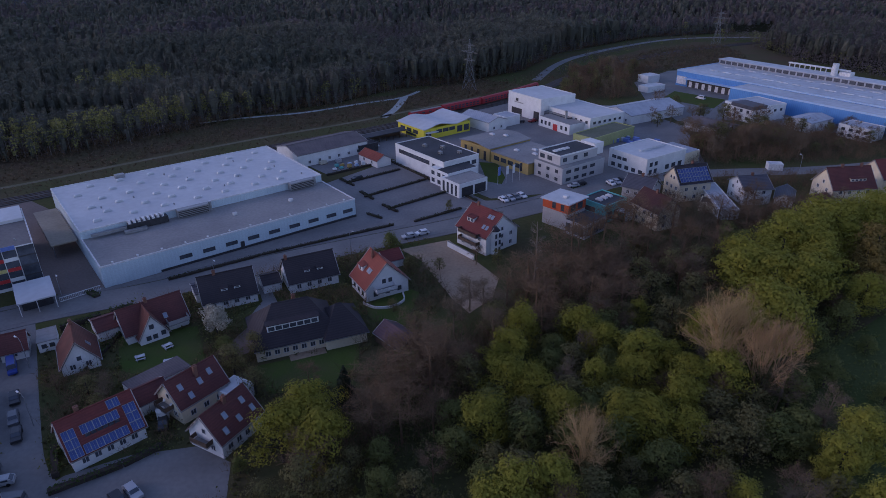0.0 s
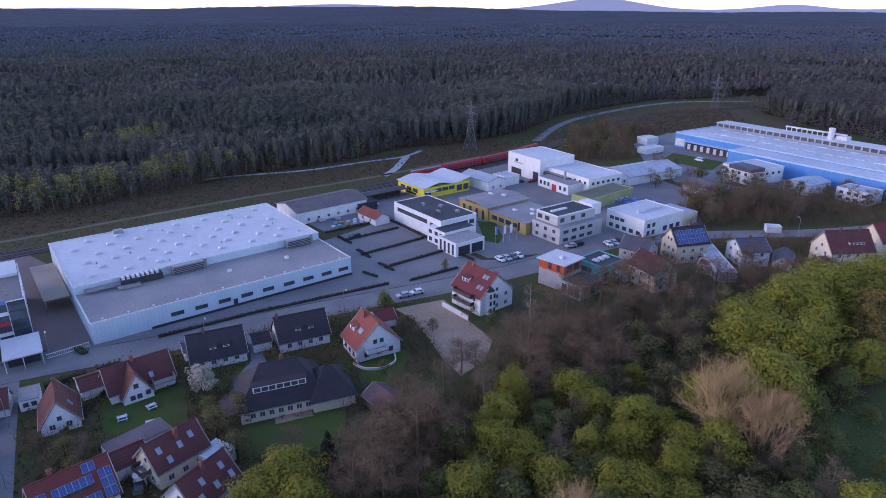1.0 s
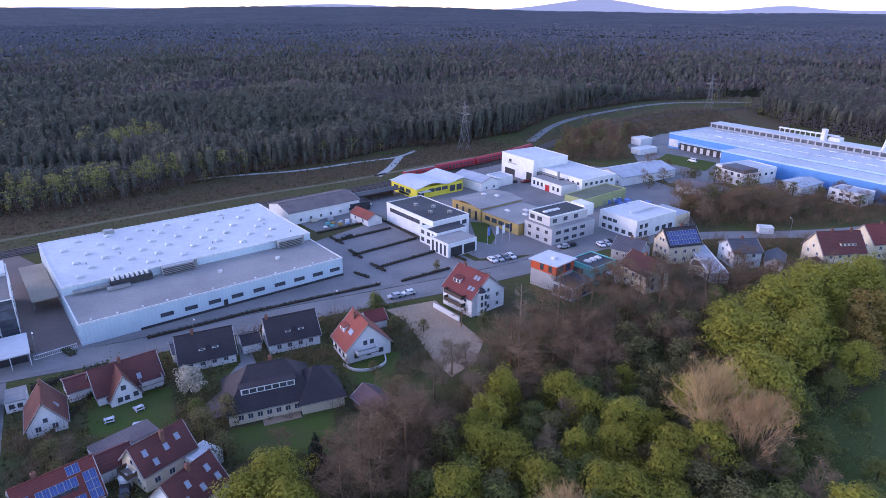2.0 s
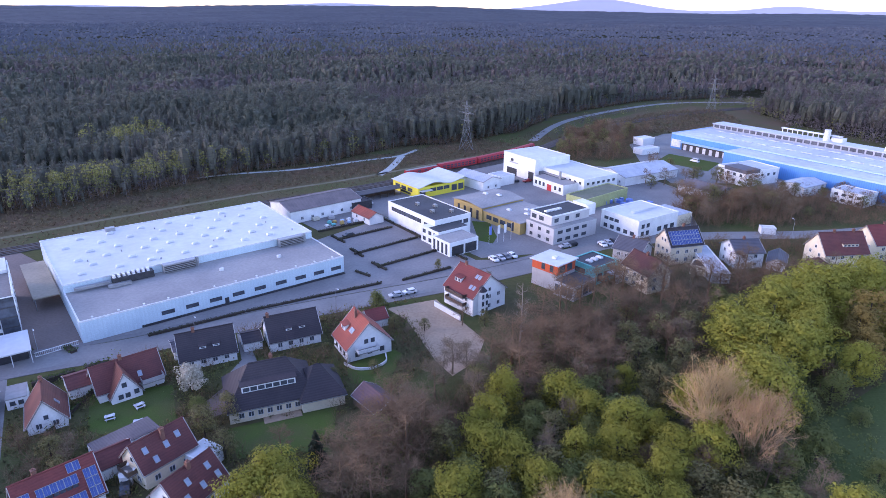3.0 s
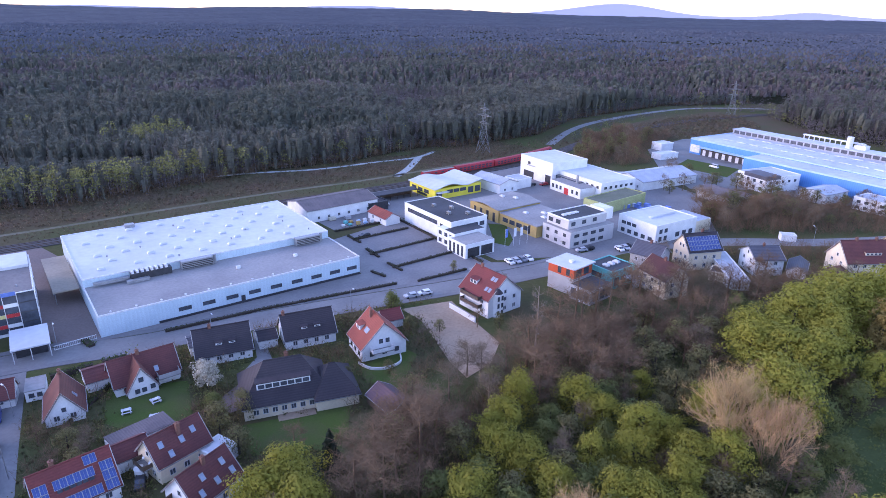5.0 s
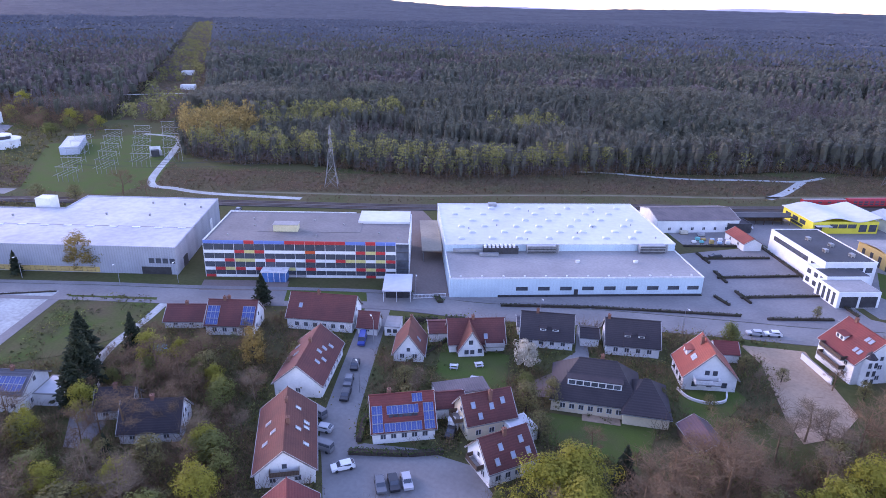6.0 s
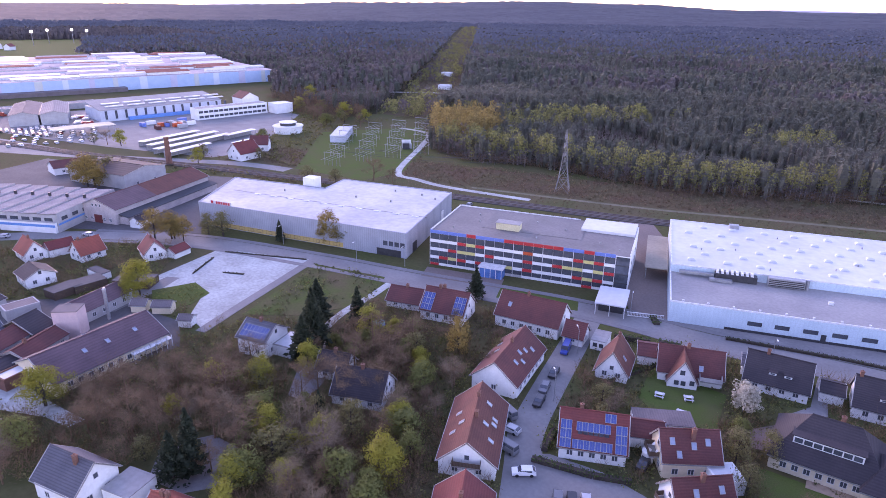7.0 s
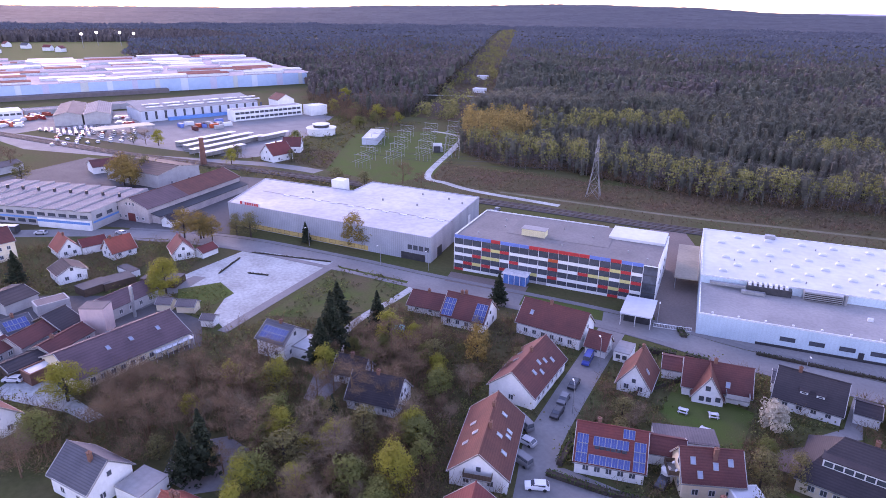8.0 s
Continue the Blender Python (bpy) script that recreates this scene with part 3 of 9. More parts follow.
def shed(name, x, y, rot, L, W, he, hr, label, walls, roof, category="shed", ridge="x", group="", wins="", nf=3, ng=2, skylights=(), chimneys=()):
    return house(x, y, rot, L, W, he, hr, label, walls, roof, ridge, over=0.3, storeys=1, wins=wins, nf=nf, ng=ng, skylights=skylights, chimneys=chimneys, group=group, gablewin=0, name=name, category=category)


def roof_unit(ob, x, y, z, w, d, h, name="roof_unit", material=None):
    """A machine on a flat roof: casing on feet with a louvred side."""
    bm = box(bmesh.new(), x, x + w, y, y + d, z + 0.25, z + h)
    for i, j in itertools.product((0.1, 0.9), (0.1, 0.9)):
        box(bm, x + w * i - 0.1, x + w * i + 0.1, y + d * j - 0.1, y + d * j + 0.1, z, z + 0.25)
    u = part(name, bm, material or M_METAL, ob)
    bm = bmesh.new()
    for k in range(4):
        zz = z + 0.4 + (h - 0.6) * k / 4
        box(bm, x + 0.15, x + w - 0.15, y - 0.05, y + 0.01, zz, zz + (h - 0.6) / 7)
    part("louvre", bm, M_DARKMETAL, u)
    return u


def dome(ob, x, y, z, w=2.2, d=1.3):
    """A skylight dome on a low kerb."""
    key = ("dome", w, d)
    if key not in CACHE:
        bm = bmesh.new()
        rows = []
        for s, h in ((1, 0), (1, 0.3), (0.86, 0.55), (0.5, 0.75)):
            rows.append([bm.verts.new((a * w / 2 * s, b * d / 2 * s, h)) for a, b in ((-1, -1), (1, -1), (1, 1), (-1, 1))])
        for r, q in zip(rows, rows[1:]):
            for i in range(4):
                bm.faces.new((r[i], r[(i + 1) % 4], q[(i + 1) % 4], q[i]))
        bm.faces.new(rows[-1])
        CACHE[key] = mesh_of(bm, "skylight_dome", M_DOME)
    return part("skylight_dome", CACHE[key], None, ob, at=Matrix.Translation((x, y, z)))


M_DOME = glass("milky_dome", (0.66, 0.68, 0.70), rough=0.4)
# ---- industrial halls ----
hall = thing("warehouse_hall", pose(-89.65, 141.46, 0, 0, 0, 37.5), "long pale blue hall with white membrane roof and low front wing", "warehouse")
HL, HW, HF = 74.6, 43.8, 21.6


def hall_parts():
    part("front_wing", prism(bmesh.new(), [(0, 0), (HL, 0), (HL, HF), (0, HF)], -0.2, 5.75), M_CLAD, hall)
    part("plinth", box(bmesh.new(), 14, HL + 0.04, -0.04, 0.1, -0.1, 0.75), M_DARKMETAL, hall)
    part("front_roof", box(bmesh.new(), 0.3, HL - 0.3, 0.3, HF, 5.75, 5.87), M_GREYROOF, hall)
    part("main_hall", prism(bmesh.new(), [(0, HF), (HL - 0.1, HF), (HL - 0.1, HF + HW), (0, HF + HW)], -0.2, 8.05), M_CLAD, hall)
    part("main_roof", box(bmesh.new(), 0.3, HL - 0.4, HF + 0.3, HF + HW - 0.3, 8.05, 8.17), M_MEMBRANE, hall)
    bm = bmesh.new()
    for q in ((-0.06, HL + 0.06, -0.06, 0.3, 5.73, 6.12), (-0.06, 0.3, 0.3, HF - 0.003, 5.73, 6.12), (HL - 0.3, HL + 0.06, 0.3, HF - 0.003, 5.73, 6.12)):
        box(bm, *q)
    part("parapet", bm, M_FRAME, hall)
    bm = bmesh.new()
    for q in ((-0.06, HL - 0.04, HF - 0.06, HF + 0.3, 8.03, 8.4), (-0.06, HL - 0.04, HF + HW - 0.3, HF + HW + 0.06, 8.03, 8.4), (-0.06, 0.3, HF + 0.3, HF + HW - 0.3, 8.03, 8.4), (HL - 0.4, HL - 0.04, HF + 0.3, HF + HW - 0.3, 8.03, 8.4)):
        box(bm, *q)
    part("parapet", bm, M_FRAME, hall)
    for j, v in enumerate((27, 33, 39, 45.5, 52.5, 59.5)):
        for u in np.arange(6.0 if j % 2 == 0 else 10.5, HL - 3, 9.4):
            dome(hall, u + 0.8 * math.sin(u + j), v, 8.17)
    for u, v in ((19, 40), (33, 56), (45, 32), (57, 55), (9, 37), (66, 40), (38, 47), (27, 26), (52, 38), (70, 27)):
        part("roof_vent", tube(bmesh.new(), (u, v, 8.15), (u, v, 8.75), 0.22), M_METAL, hall)
    for u in np.arange(3, HL - 2, 6.2):
        part("roof_vent", box(bmesh.new(), u, u + 0.5, 1.2, 1.8, 5.85, 6.15), M_FRAME, hall)
    # machines before the main hall's wall
    for k in range(8):
        part("cooler_fin", box(bmesh.new(), 12.2 + k * 1.3, 12.9 + k * 1.3, HF - 2.2, HF - 0.5, 7.4, 8.6), M_FRAME, hall)
    part("cooler", box(bmesh.new(), 12, 23, HF - 2.5, HF - 0.3, 6.0, 7.9), M_DARKMETAL, hall)
    part("duct", box(bmesh.new(), 2.4, 11.6, HF - 2.0, HF - 1.0, 6.5, 7.3), M_METAL, hall)
    part("duct", box(bmesh.new(), 10.5, 16.5, HF - 4.3, HF - 3.0, 6.0, 6.8), M_METAL, hall)
    for u, w in ((25.8, 9.2), (62, 8.4)):
        roof_unit(hall, u, HF - 2.6, 5.87, w, 2.2, 2.7)
        part("duct", tube(bmesh.new(), (u + w + 0.8, HF - 1.2, 5.8), (u + w + 0.8, HF - 1.2, 8.6), 0.5, n=8), M_METAL, hall)
    for u, v in ((39.5, 11.5), (57.6, 11.2)):
        part("roof_vent", box(bmesh.new(), u, u + 1.2, v, v + 0.9, 5.85, 6.65), M_FRAME, hall)
    part("roof_machine", box(bmesh.new(), 19, 22, 62, 64, 8.15, 9.4), M_METAL, hall)
    for u in (21.2, 27.6, 34.1, 40.6, 47.1, 53.6, 59.9, 66.1, 72.0):
        window(hall, "f", HL, HF, u - 1.95, 2.1, 3.4, 1.15, True)
    door(hall, "f", HL, HF, 36.3, 1.2, 2.4)


hall_parts()
canopy = thing("yard_canopy", pose(-89.65, 141.46, 0, 0, 0, 37.5), "flat sand-coloured canopy roof along the hall", "canopy")
part("roof", box(bmesh.new(), -7, -0.4, 27, 58, 3.8, 4.1), M_CANOPY, canopy)
for v in (28, 35, 42.5, 50, 57):
    part("post", tube(bmesh.new(), (-6.6, v, 0), (-6.6, v, 3.8), 0.12), M_METAL, canopy)


def school():
    L, W, h = 61.6, 29.0, 11.4
    ob = thing("school_building", pose(-157.6, 110.1, 0, 0, 0, 35), "four-storey school with red, yellow and blue panel bands", "school")
    part("wall", prism(bmesh.new(), [(0, 0), (L, 0), (L, W), (0, W)], -0.2, h), M_WHITE, ob)
    part("roof", box(bmesh.new(), 0.3, L - 0.3, 0.3, W - 0.3, h, h + 0.1), M_SCHOOLROOF, ob)
    part("roof", box(bmesh.new(), 14, 46, 9, W - 0.5, h + 0.1, h + 0.2), M_DARKSCHOOL, ob)
    part("raised_roof", box(bmesh.new(), 44.5, L - 0.4, W - 11, W + 0.3, h + 0.1, h + 0.9), M_MEMBRANE, ob)
    part("penthouse", box(bmesh.new(), 19, 26.5, 9, 12.5, h + 0.1, h + 2.3), M_SANDPANEL, ob)
    part("penthouse_roof", box(bmesh.new(), 18.8, 26.7, 8.8, 12.7, h + 2.3, h + 2.45), M_GREYROOF, ob)
    for q in ((-0.05, 0.25, 0.25, W - 0.25), (L - 0.25, L + 0.05, 0.25, W - 11.05), (-0.05, L - 18.9, W - 0.25, W + 0.05)):
        part("parapet", box(bmesh.new(), *q, h - 0.02, h + 0.4), M_FRAME, ob)
    n, w = 19, 3.03
    colours = {"w": M_WHITE, "r": M_RED, "y": M_SAND, "b": M_BLUE, "g": M_GREYWALL, "o": M_ORANGE}
    rows = ((10.75, 1.05, "bbbbrbbbrrrrrrbbrbb"), (7.75, 0.95, "wwwryrwwwwowwwwryrw"), (5.0, 0.95, "wwryywrwwwrwwryywyr"), (2.25, 0.95, "wryrwryrywrwwwwryrw"), (-0.1, 0.9, "rwwwwwggggwwwwwwrww"))
    for z0, hh, text in rows:
        for k, c in enumerate(text):
            key = ("panel", c, hh)
            if key not in CACHE:
                CACHE[key] = mesh_of(box(bmesh.new(), 0.03, w - 0.03, -0.10, 0.02, 0, hh), "panel", colours[c])
            part("panel", CACHE[key], None, ob, at=Matrix.Translation((k * w, 0, z0)))
    for z0 in (8.75, 6.0, 3.25, 0.85):
        hh = 1.75 if z0 > 3 and z0 < 8 else 1.35 if z0 < 1 else 1.9
        hh = {8.75: 1.95, 6.0: 1.7, 3.25: 1.7, 0.85: 1.35}[z0]
        for k in range(n):
            window(ob, "f", L, W, k * w + 0.05, z0, w - 0.1, hh, True)
    for k in range(0, n + 1, 3):
        part("pillar", box(bmesh.new(), k * w - 0.08, k * w + 0.08, -0.16, 0.02, -0.1, 10.7), M_FRAME, ob)
    part("stair_glazing", box(bmesh.new(), n * w + 0.15, L - 0.1, -0.12, 0.02, 0.3, 11.2), M_PANE, ob)
    for z0 in (3.0, 5.7, 8.4):
        part("transom", box(bmesh.new(), n * w + 0.1, L - 0.05, -0.16, -0.11, z0, z0 + 0.3), M_DFRAME, ob)
    for s in "rl":
        for z0 in (6.0, 3.25):
            win_row(ob, s, L, W, 2, z0, 1.2, 1.4, 0.1, 0.9, True)
    # glazed entrance
    en = part("entrance", box(bmesh.new(), 17.8, 25.0, -4.0, -0.17, -0.1, 3.2), M_BLUEGLASS, ob, "blue glazed entrance")
    part("entrance_roof", box(bmesh.new(), 17.4, 25.4, -4.4, -0.17, 3.2, 3.45), M_FRAME, en)
    for k in range(5):
        part("mullion", box(bmesh.new(), 17.8 + k * 1.75, 17.95 + k * 1.75, -4.08, -3.99, 0, 3.2), M_FRAME, en)
    for u, v in ((6, 5), (12, 14), (33, 5), (40, 16), (52, 8), (58, 4), (30, 20), (10, 21)):
        part("roof_vent", tube(bmesh.new(), (u, v, h), (u, v, h + 0.7), 0.25), M_METAL, ob)
    return ob


M_DARKSCHOOL = surf("brown_grey_roof_felt", (0.21, 0.195, 0.19), (0.17, 0.16, 0.155), scale=0.12, fine=1.2, rough=0.85)
M_SANDPANEL = surf("sand_panel", (0.62, 0.56, 0.36), (0.54, 0.49, 0.31), scale=0.5, fine=3.0, rough=0.7)
M_SAND = surf("pale_yellow_panel", (0.66, 0.58, 0.22), (0.58, 0.51, 0.20), scale=0.5, fine=3.0, rough=0.6)
M_BLUEGLASS = glass("blue_entrance_glass", (0.08, 0.24, 0.56), rough=0.15)
school()
pavilion = thing("pavilion", pose(-107.5, 133.8, 0, 0, 0, 35), "flat-roofed pavilion with pale roof and open front", "pavilion")
part("roof", box(bmesh.new(), 0, 8.2, -7.5, 4.5, 3.3, 3.65), M_MEMBRANE, pavilion)
part("room", box(bmesh.new(), 0.8, 7.4, -4.5, 4.2, -0.1, 3.3), M_DARKMETAL, pavilion)
for u in (0.3, 4.0, 7.9):
    part("post", tube(bmesh.new(), (u, -7.2, 0), (u, -7.2, 3.3), 0.1), M_FRAME, pavilion)
area("lawn_school", [(-131, 118), (-112, 131), (-107, 125.5), (-126, 112)], 0.06, M_LAWN, "green lawn before the school", "lawn")
area("pavement_school", [(-156, 108), (-135, 122.5), (-130.5, 117), (-151, 102.5)], 0.055, M_REDPAVE, "reddish paved forecourt of the school", "pavement")


def logistics():
    ob = thing("warehouse", pose(-237.5, 59.0, 0, 0, 0, 33), "large grey clad warehouse with a pale flat roof", "warehouse")
    L, W = 86.0, 51.6
    part("hall", prism(bmesh.new(), [(0, 0), (L, 0), (L - 4.9, W), (31.7, W), (32.3, 36), (-11.5, 34.5)], -0.2, 8.5), M_GREYCLAD, ob)
    part("roof", prism(bmesh.new(), [(0.3, 0.4), (L - 0.4, 0.4), (L - 5.3, W - 0.4), (32.1, W - 0.4), (32.7, 35.6), (-11.0, 34.1)], 8.5, 8.6), M_OLDMEMBRANE, ob)
    bm = bmesh.new()
    rim = [(0, 0), (L, 0), (L - 4.9, W), (31.7, W), (32.3, 36), (-11.5, 34.5)]
    for p, q in zip(rim, rim[1:] + rim[:1]):
        p, q = Vector((*p, 0)), Vector((*q, 0))
        d = (q - p).normalized()
        o = Vector((d.y, -d.x, 0)) * 0.05
        i = Vector((-d.y, d.x, 0)) * 0.35
        prism(bm, [p + o, q + o - d * 0.003, q + i - d * 0.36, p + i + d * 0.36], 8.48, 8.85)
    part("parapet", bm, M_GREYCLAD, ob)
    part("roof_seam", box(bmesh.new(), 1, L - 1, 18.6, 18.85, 8.6, 8.7), M_GREYROOF, ob)
    for u in np.arange(12, 80, 7.5):
        part("skylight_strip", box(bmesh.new(), u, u + 2.6, 17.2, 18.3, 8.6, 8.85), M_DOME, ob)
    for u, v in ((60, 44), (72, 43), (79, 40), (50, 30), (20, 26), (65, 30)):
        part("roof_vent", tube(bmesh.new(), (u, v, 8.6), (u, v, 9.4), 0.35), M_METAL, ob)
    part("tower", box(bmesh.new(), 21, 26.5, 37.2, 42, -0.1, 11.6), M_WHITE, ob)
    sign = part("sign_board", box(bmesh.new(), 5.5, 15, 0.42, 0.55, 8.6, 10.0), M_MEMBRANE, ob)
    for k in range(6):
        part("sign_bar", box(bmesh.new(), 8 + k * 1.1, 8.8 + k * 1.1, 0.36, 0.43, 8.85, 9.8), M_RED, sign)
    part("sign_emblem", box(bmesh.new(), 5.8, 6.7, 0.36, 0.43, 8.8, 9.9), M_RED, sign)
    part("lower_band", box(bmesh.new(), 3, 62, -0.06, 0.02, 0.2, 1.9), M_OCHRE, ob)
    for u in np.arange(6, 62, 4.0):
        window(ob, "f", L, W, u, 0.5, 2.6, 1.2, True)
    for u in (77.5, 79.6, 81.7, 83.8):
        window(ob, "f", L, W, u, 3.6, 1.6, 1.6, True)
    part("gate", box(bmesh.new(), 75, 84, -0.06, 0.02, 0, 2.4), M_DARKMETAL, ob)
    part("gate", box(bmesh.new(), L - 0.85, L - 0.55, 6, 9.5, 0, 3.4), M_DARKMETAL, ob)
    part("gate", box(bmesh.new(), L - 3.9, L - 3.5, 38, 40, 0, 5.0), M_FRAME, ob)


logistics()
shed("workshop", -58, 235.5, 39, 32, 18, 5, 7.0, "long low workshop with a grey-brown sheet roof", M_WHITE, M_ETERNIT, wins="f", nf=6)
shed("garage", -35.6, 244.7, -51, 13, 6.5, 2.8, 4.6, "small white garage with a red tiled roof", M_WHITE, M_TILE_ORANGE, wins="f", nf=2)
flat("tool_shed", -36, 252, 38, 9, 7, 3.4, "dark flat-roofed shed beside the workshop yard", M_DARKMETAL, M_TILE_DARK, "shed")
carport = thing("carport", pose(-35, 265, 0, 0, 0, 37), "long low wooden carport with dark roof", "carport")
part("roof", box(bmesh.new(), 0, 22, 0, 5.5, 3.0, 3.3), M_DARKROOF, carport)
part("back_wall", box(bmesh.new(), 0.2, 21.8, 5.2, 5.4, -0.1, 3.0), M_WOOD, carport)
for k in range(7):
    part("post", box(bmesh.new(), 0.2 + k * 3.55, 0.4 + k * 3.55, 0.2, 0.4, -0.1, 3.0), M_WOOD, carport)


def curved_roof(ob, L, W, z, rise, waves, material, over=0.6, axis=0):
    """A roof sheet that swings up and down along its length."""
    bm = bmesh.new()
    rows = []
    n = 24
    for k in range(n + 1):
        u = -over + (L + 2 * over) * k / n
        dz = rise * (0.5 - 0.5 * math.cos(math.tau * waves * k / n))
        rows.append([bm.verts.new((u, v, z + dz + d)) for v, d in ((-over, 0), (-over, 0.3), (W + over, 0.3), (W + over, 0))])
    for r, q in zip(rows, rows[1:]):
        for i in range(4):
            bm.faces.new((r[i], r[(i + 1) % 4], q[(i + 1) % 4], q[i]))
    bm.faces.new(rows[0])
    bm.faces.new(rows[-1])
    return part("roof", bm, material, ob)


def market():
    L, W = 26, 20.4
    ob = thing("market_hall", pose(-9.7, 271.4, 0, 0, 0, 37), "yellow market hall with a white wavy roof", "shop")
    part("wall", prism(bmesh.new(), [(0, 0), (L, 0), (L, W), (0, W)], -0.2, 4.8), M_YELLOW, ob)
    curved_roof(ob, L, W, 4.75, 1.5, 1.5, M_MEMBRANE)
    for u in (6.5, 10.2, 13.9):
        window(ob, "f", L, W, u, 2.2, 3.3, 1.6, True)
    for u in (0.8, 18.5, 22.4):
        window(ob, "f", L, W, u, 0.8, 3.0, 2.8, True)
    for u in (2, 7, 12):
        window(ob, "l", L, W, u, 1.8, 3.6, 1.7, True)
    part("sign_bar", box(bmesh.new(), -0.1, -0.02, 6, 14, 0.6, 1.5), M_DARKMETAL, ob)
    part("canopy", box(bmesh.new(), 0.5, 6.5, -2.2, -0.05, 3.3, 3.5), M_MEMBRANE, ob)


market()
shed("shop", 7.3, 299.3, -52, 20, 11, 4.5, 6.2, "white workshop with grey saddle roof", M_WHITE, M_SILVERROOF, wins="r", ng=2)
flat("shop_annex", 23, 300, -52, 9, 9, 4.2, "white low annex with grey roof", M_WHITE, M_SILVERROOF, "shop", bands=(("f", 2, 0.6, 1.4, 2.2, 0.1, 0.9),))


def office_white():
    ob = flat("office_building", -20.6, 241.6, -53, 31, 16.6, 7.6, "white office building with a dark flat roof", M_WHITE, M_DARKROOF, "office", parapet=0.3)
    part("window_band", box(bmesh.new(), 2.5, 22.5, -0.04, 0.02, 4.7, 6.3), M_PANE, ob)
    for k in range(13):
        part("mullion", box(bmesh.new(), 2.5 + k * 1.65, 2.6 + k * 1.65, -0.08, -0.03, 4.7, 6.3), M_DFRAME, ob)
    for u in (24.3, 27.6):
        window(ob, "f", 31, 16.6, u, 4.2, 2.2, 1.6, True)
        window(ob, "f", 31, 16.6, u, 1.0, 2.2, 1.6, True)
    for z0 in (1.0, 4.4):
        win_row(ob, "r", 31, 16.6, 5, z0, 2.2, 1.6, 0.05, 0.95, True)
        win_row(ob, "l", 31, 16.6, 4, z0, 2.0, 1.4, 0.05, 0.95, True)
    for u, v in ((10, 6), (16, 10), (21, 5), (25, 11)):
        roof_unit(ob, u, v, 7.68, 1.6, 1.2, 1.1)
    wing = part("wing", prism(bmesh.new(), [(27, -3.2), (37.5, -3.2), (37.5, 10.4), (31.02, 10.4), (31.02, -0.02), (27, -0.02)], -0.2, 5.9), M_WHITE, ob)
    part("wing_roof", box(bmesh.new(), 31.3, 37.2, -2.9, 10.1, 5.9, 6.05), M_DARKROOF, wing)
    for u in (28.0, 31.5, 34.5):
        part("wing_window", box(bmesh.new(), u, u + 1.8, -3.25, -3.18, 3.6, 5.0), M_PANE, wing)
        part("wing_window", box(bmesh.new(), u, u + 1.8, -3.25, -3.18, 0.8, 2.3), M_PANE, wing)
    show = part("showroom", prism(bmesh.new(), [(36.0, -5.2), (46.5, -5.2), (46.5, 7.4), (37.52, 7.4), (37.52, -3.22), (36.0, -3.22)], -0.2, 5.0), M_WHITE, ob)
    part("showroom_roof", box(bmesh.new(), 37.8, 46.2, -4.9, 7.1, 5.0, 5.12), M_GREYROOF, show)
    for u in (37.2, 39.5, 41.8, 44.1):
        part("showroom_window", box(bmesh.new(), u, u + 1.1, -5.26, -5.18, 0.4, 4.2), M_PANE, show)
    for v in (-4.2, 1.6):
        part("showroom_gate", box(bmesh.new(), 46.48, 46.56, v, v + 5.0, 0.2, 3.6), M_DARKMETAL, show)


office_white()


def hall_white():
    ob = flat("tall_hall", 32.4, 321.8, -58, 25, 22, 10.6, "tall white hall with flat pale roof", M_WHITE, M_MEMBRANE, "hall")
    part("sign_bar", box(bmesh.new(), 5, 12, -0.06, 0.02, 6.2, 6.8), M_GREYWALL, ob)
    part("sign_emblem", box(bmesh.new(), 6, 8, -0.06, 0.02, 7.0, 8.4), M_DARKMETAL, ob)
    part("gate", box(bmesh.new(), 3, 11, -0.06, 0.02, 0, 3.6), M_DARKMETAL, ob)
    part("gate", box(bmesh.new(), 20, 24, -0.06, 0.02, 0, 4.5), M_DARKMETAL, ob)
    ob = flat("trade_building", 47.0, 307.6, -58, 33.5, 21.5, 6.8, "long white two-storey trade building", M_WHITE, M_MEMBRANE, "hall", bands=(("r", 6, 4.0, 1.5, 1.2, 0.05, 0.95), ("r", 4, 0.9, 1.8, 1.8, 0.1, 0.9), ("f", 3, 4.2, 1.4, 1.2, 0.68, 0.98)))
    part("glass_front", box(bmesh.new(), 0.8, 22, -2.5, 0.02, 3.4, 5.2), M_PANE, ob)
    low = part("front_wing", prism(bmesh.new(), [(9, -9), (30, -9), (30, -0.05), (9, -0.05)], -0.2, 4.6), M_WHITE, ob)
    part("front_wing_roof", box(bmesh.new(), 9.3, 29.7, -8.7, -0.05, 4.6, 4.72), M_GREYROOF, low)
    for u in (10.5, 13.2, 15.9, 24, 27):
        part("front_window", box(bmesh.new(), u, u + 1.4, -9.05, -8.98, 1.4, 3.2), M_PANE, low)
    part("red_door", box(bmesh.new(), 19, 22, -9.06, -8.98, 0, 3.0), M_RED, low)
    part("flue", tube(bmesh.new(), (21, -3, 4.6), (21, -3, 8.5), 0.6, n=10), M_METAL, low)


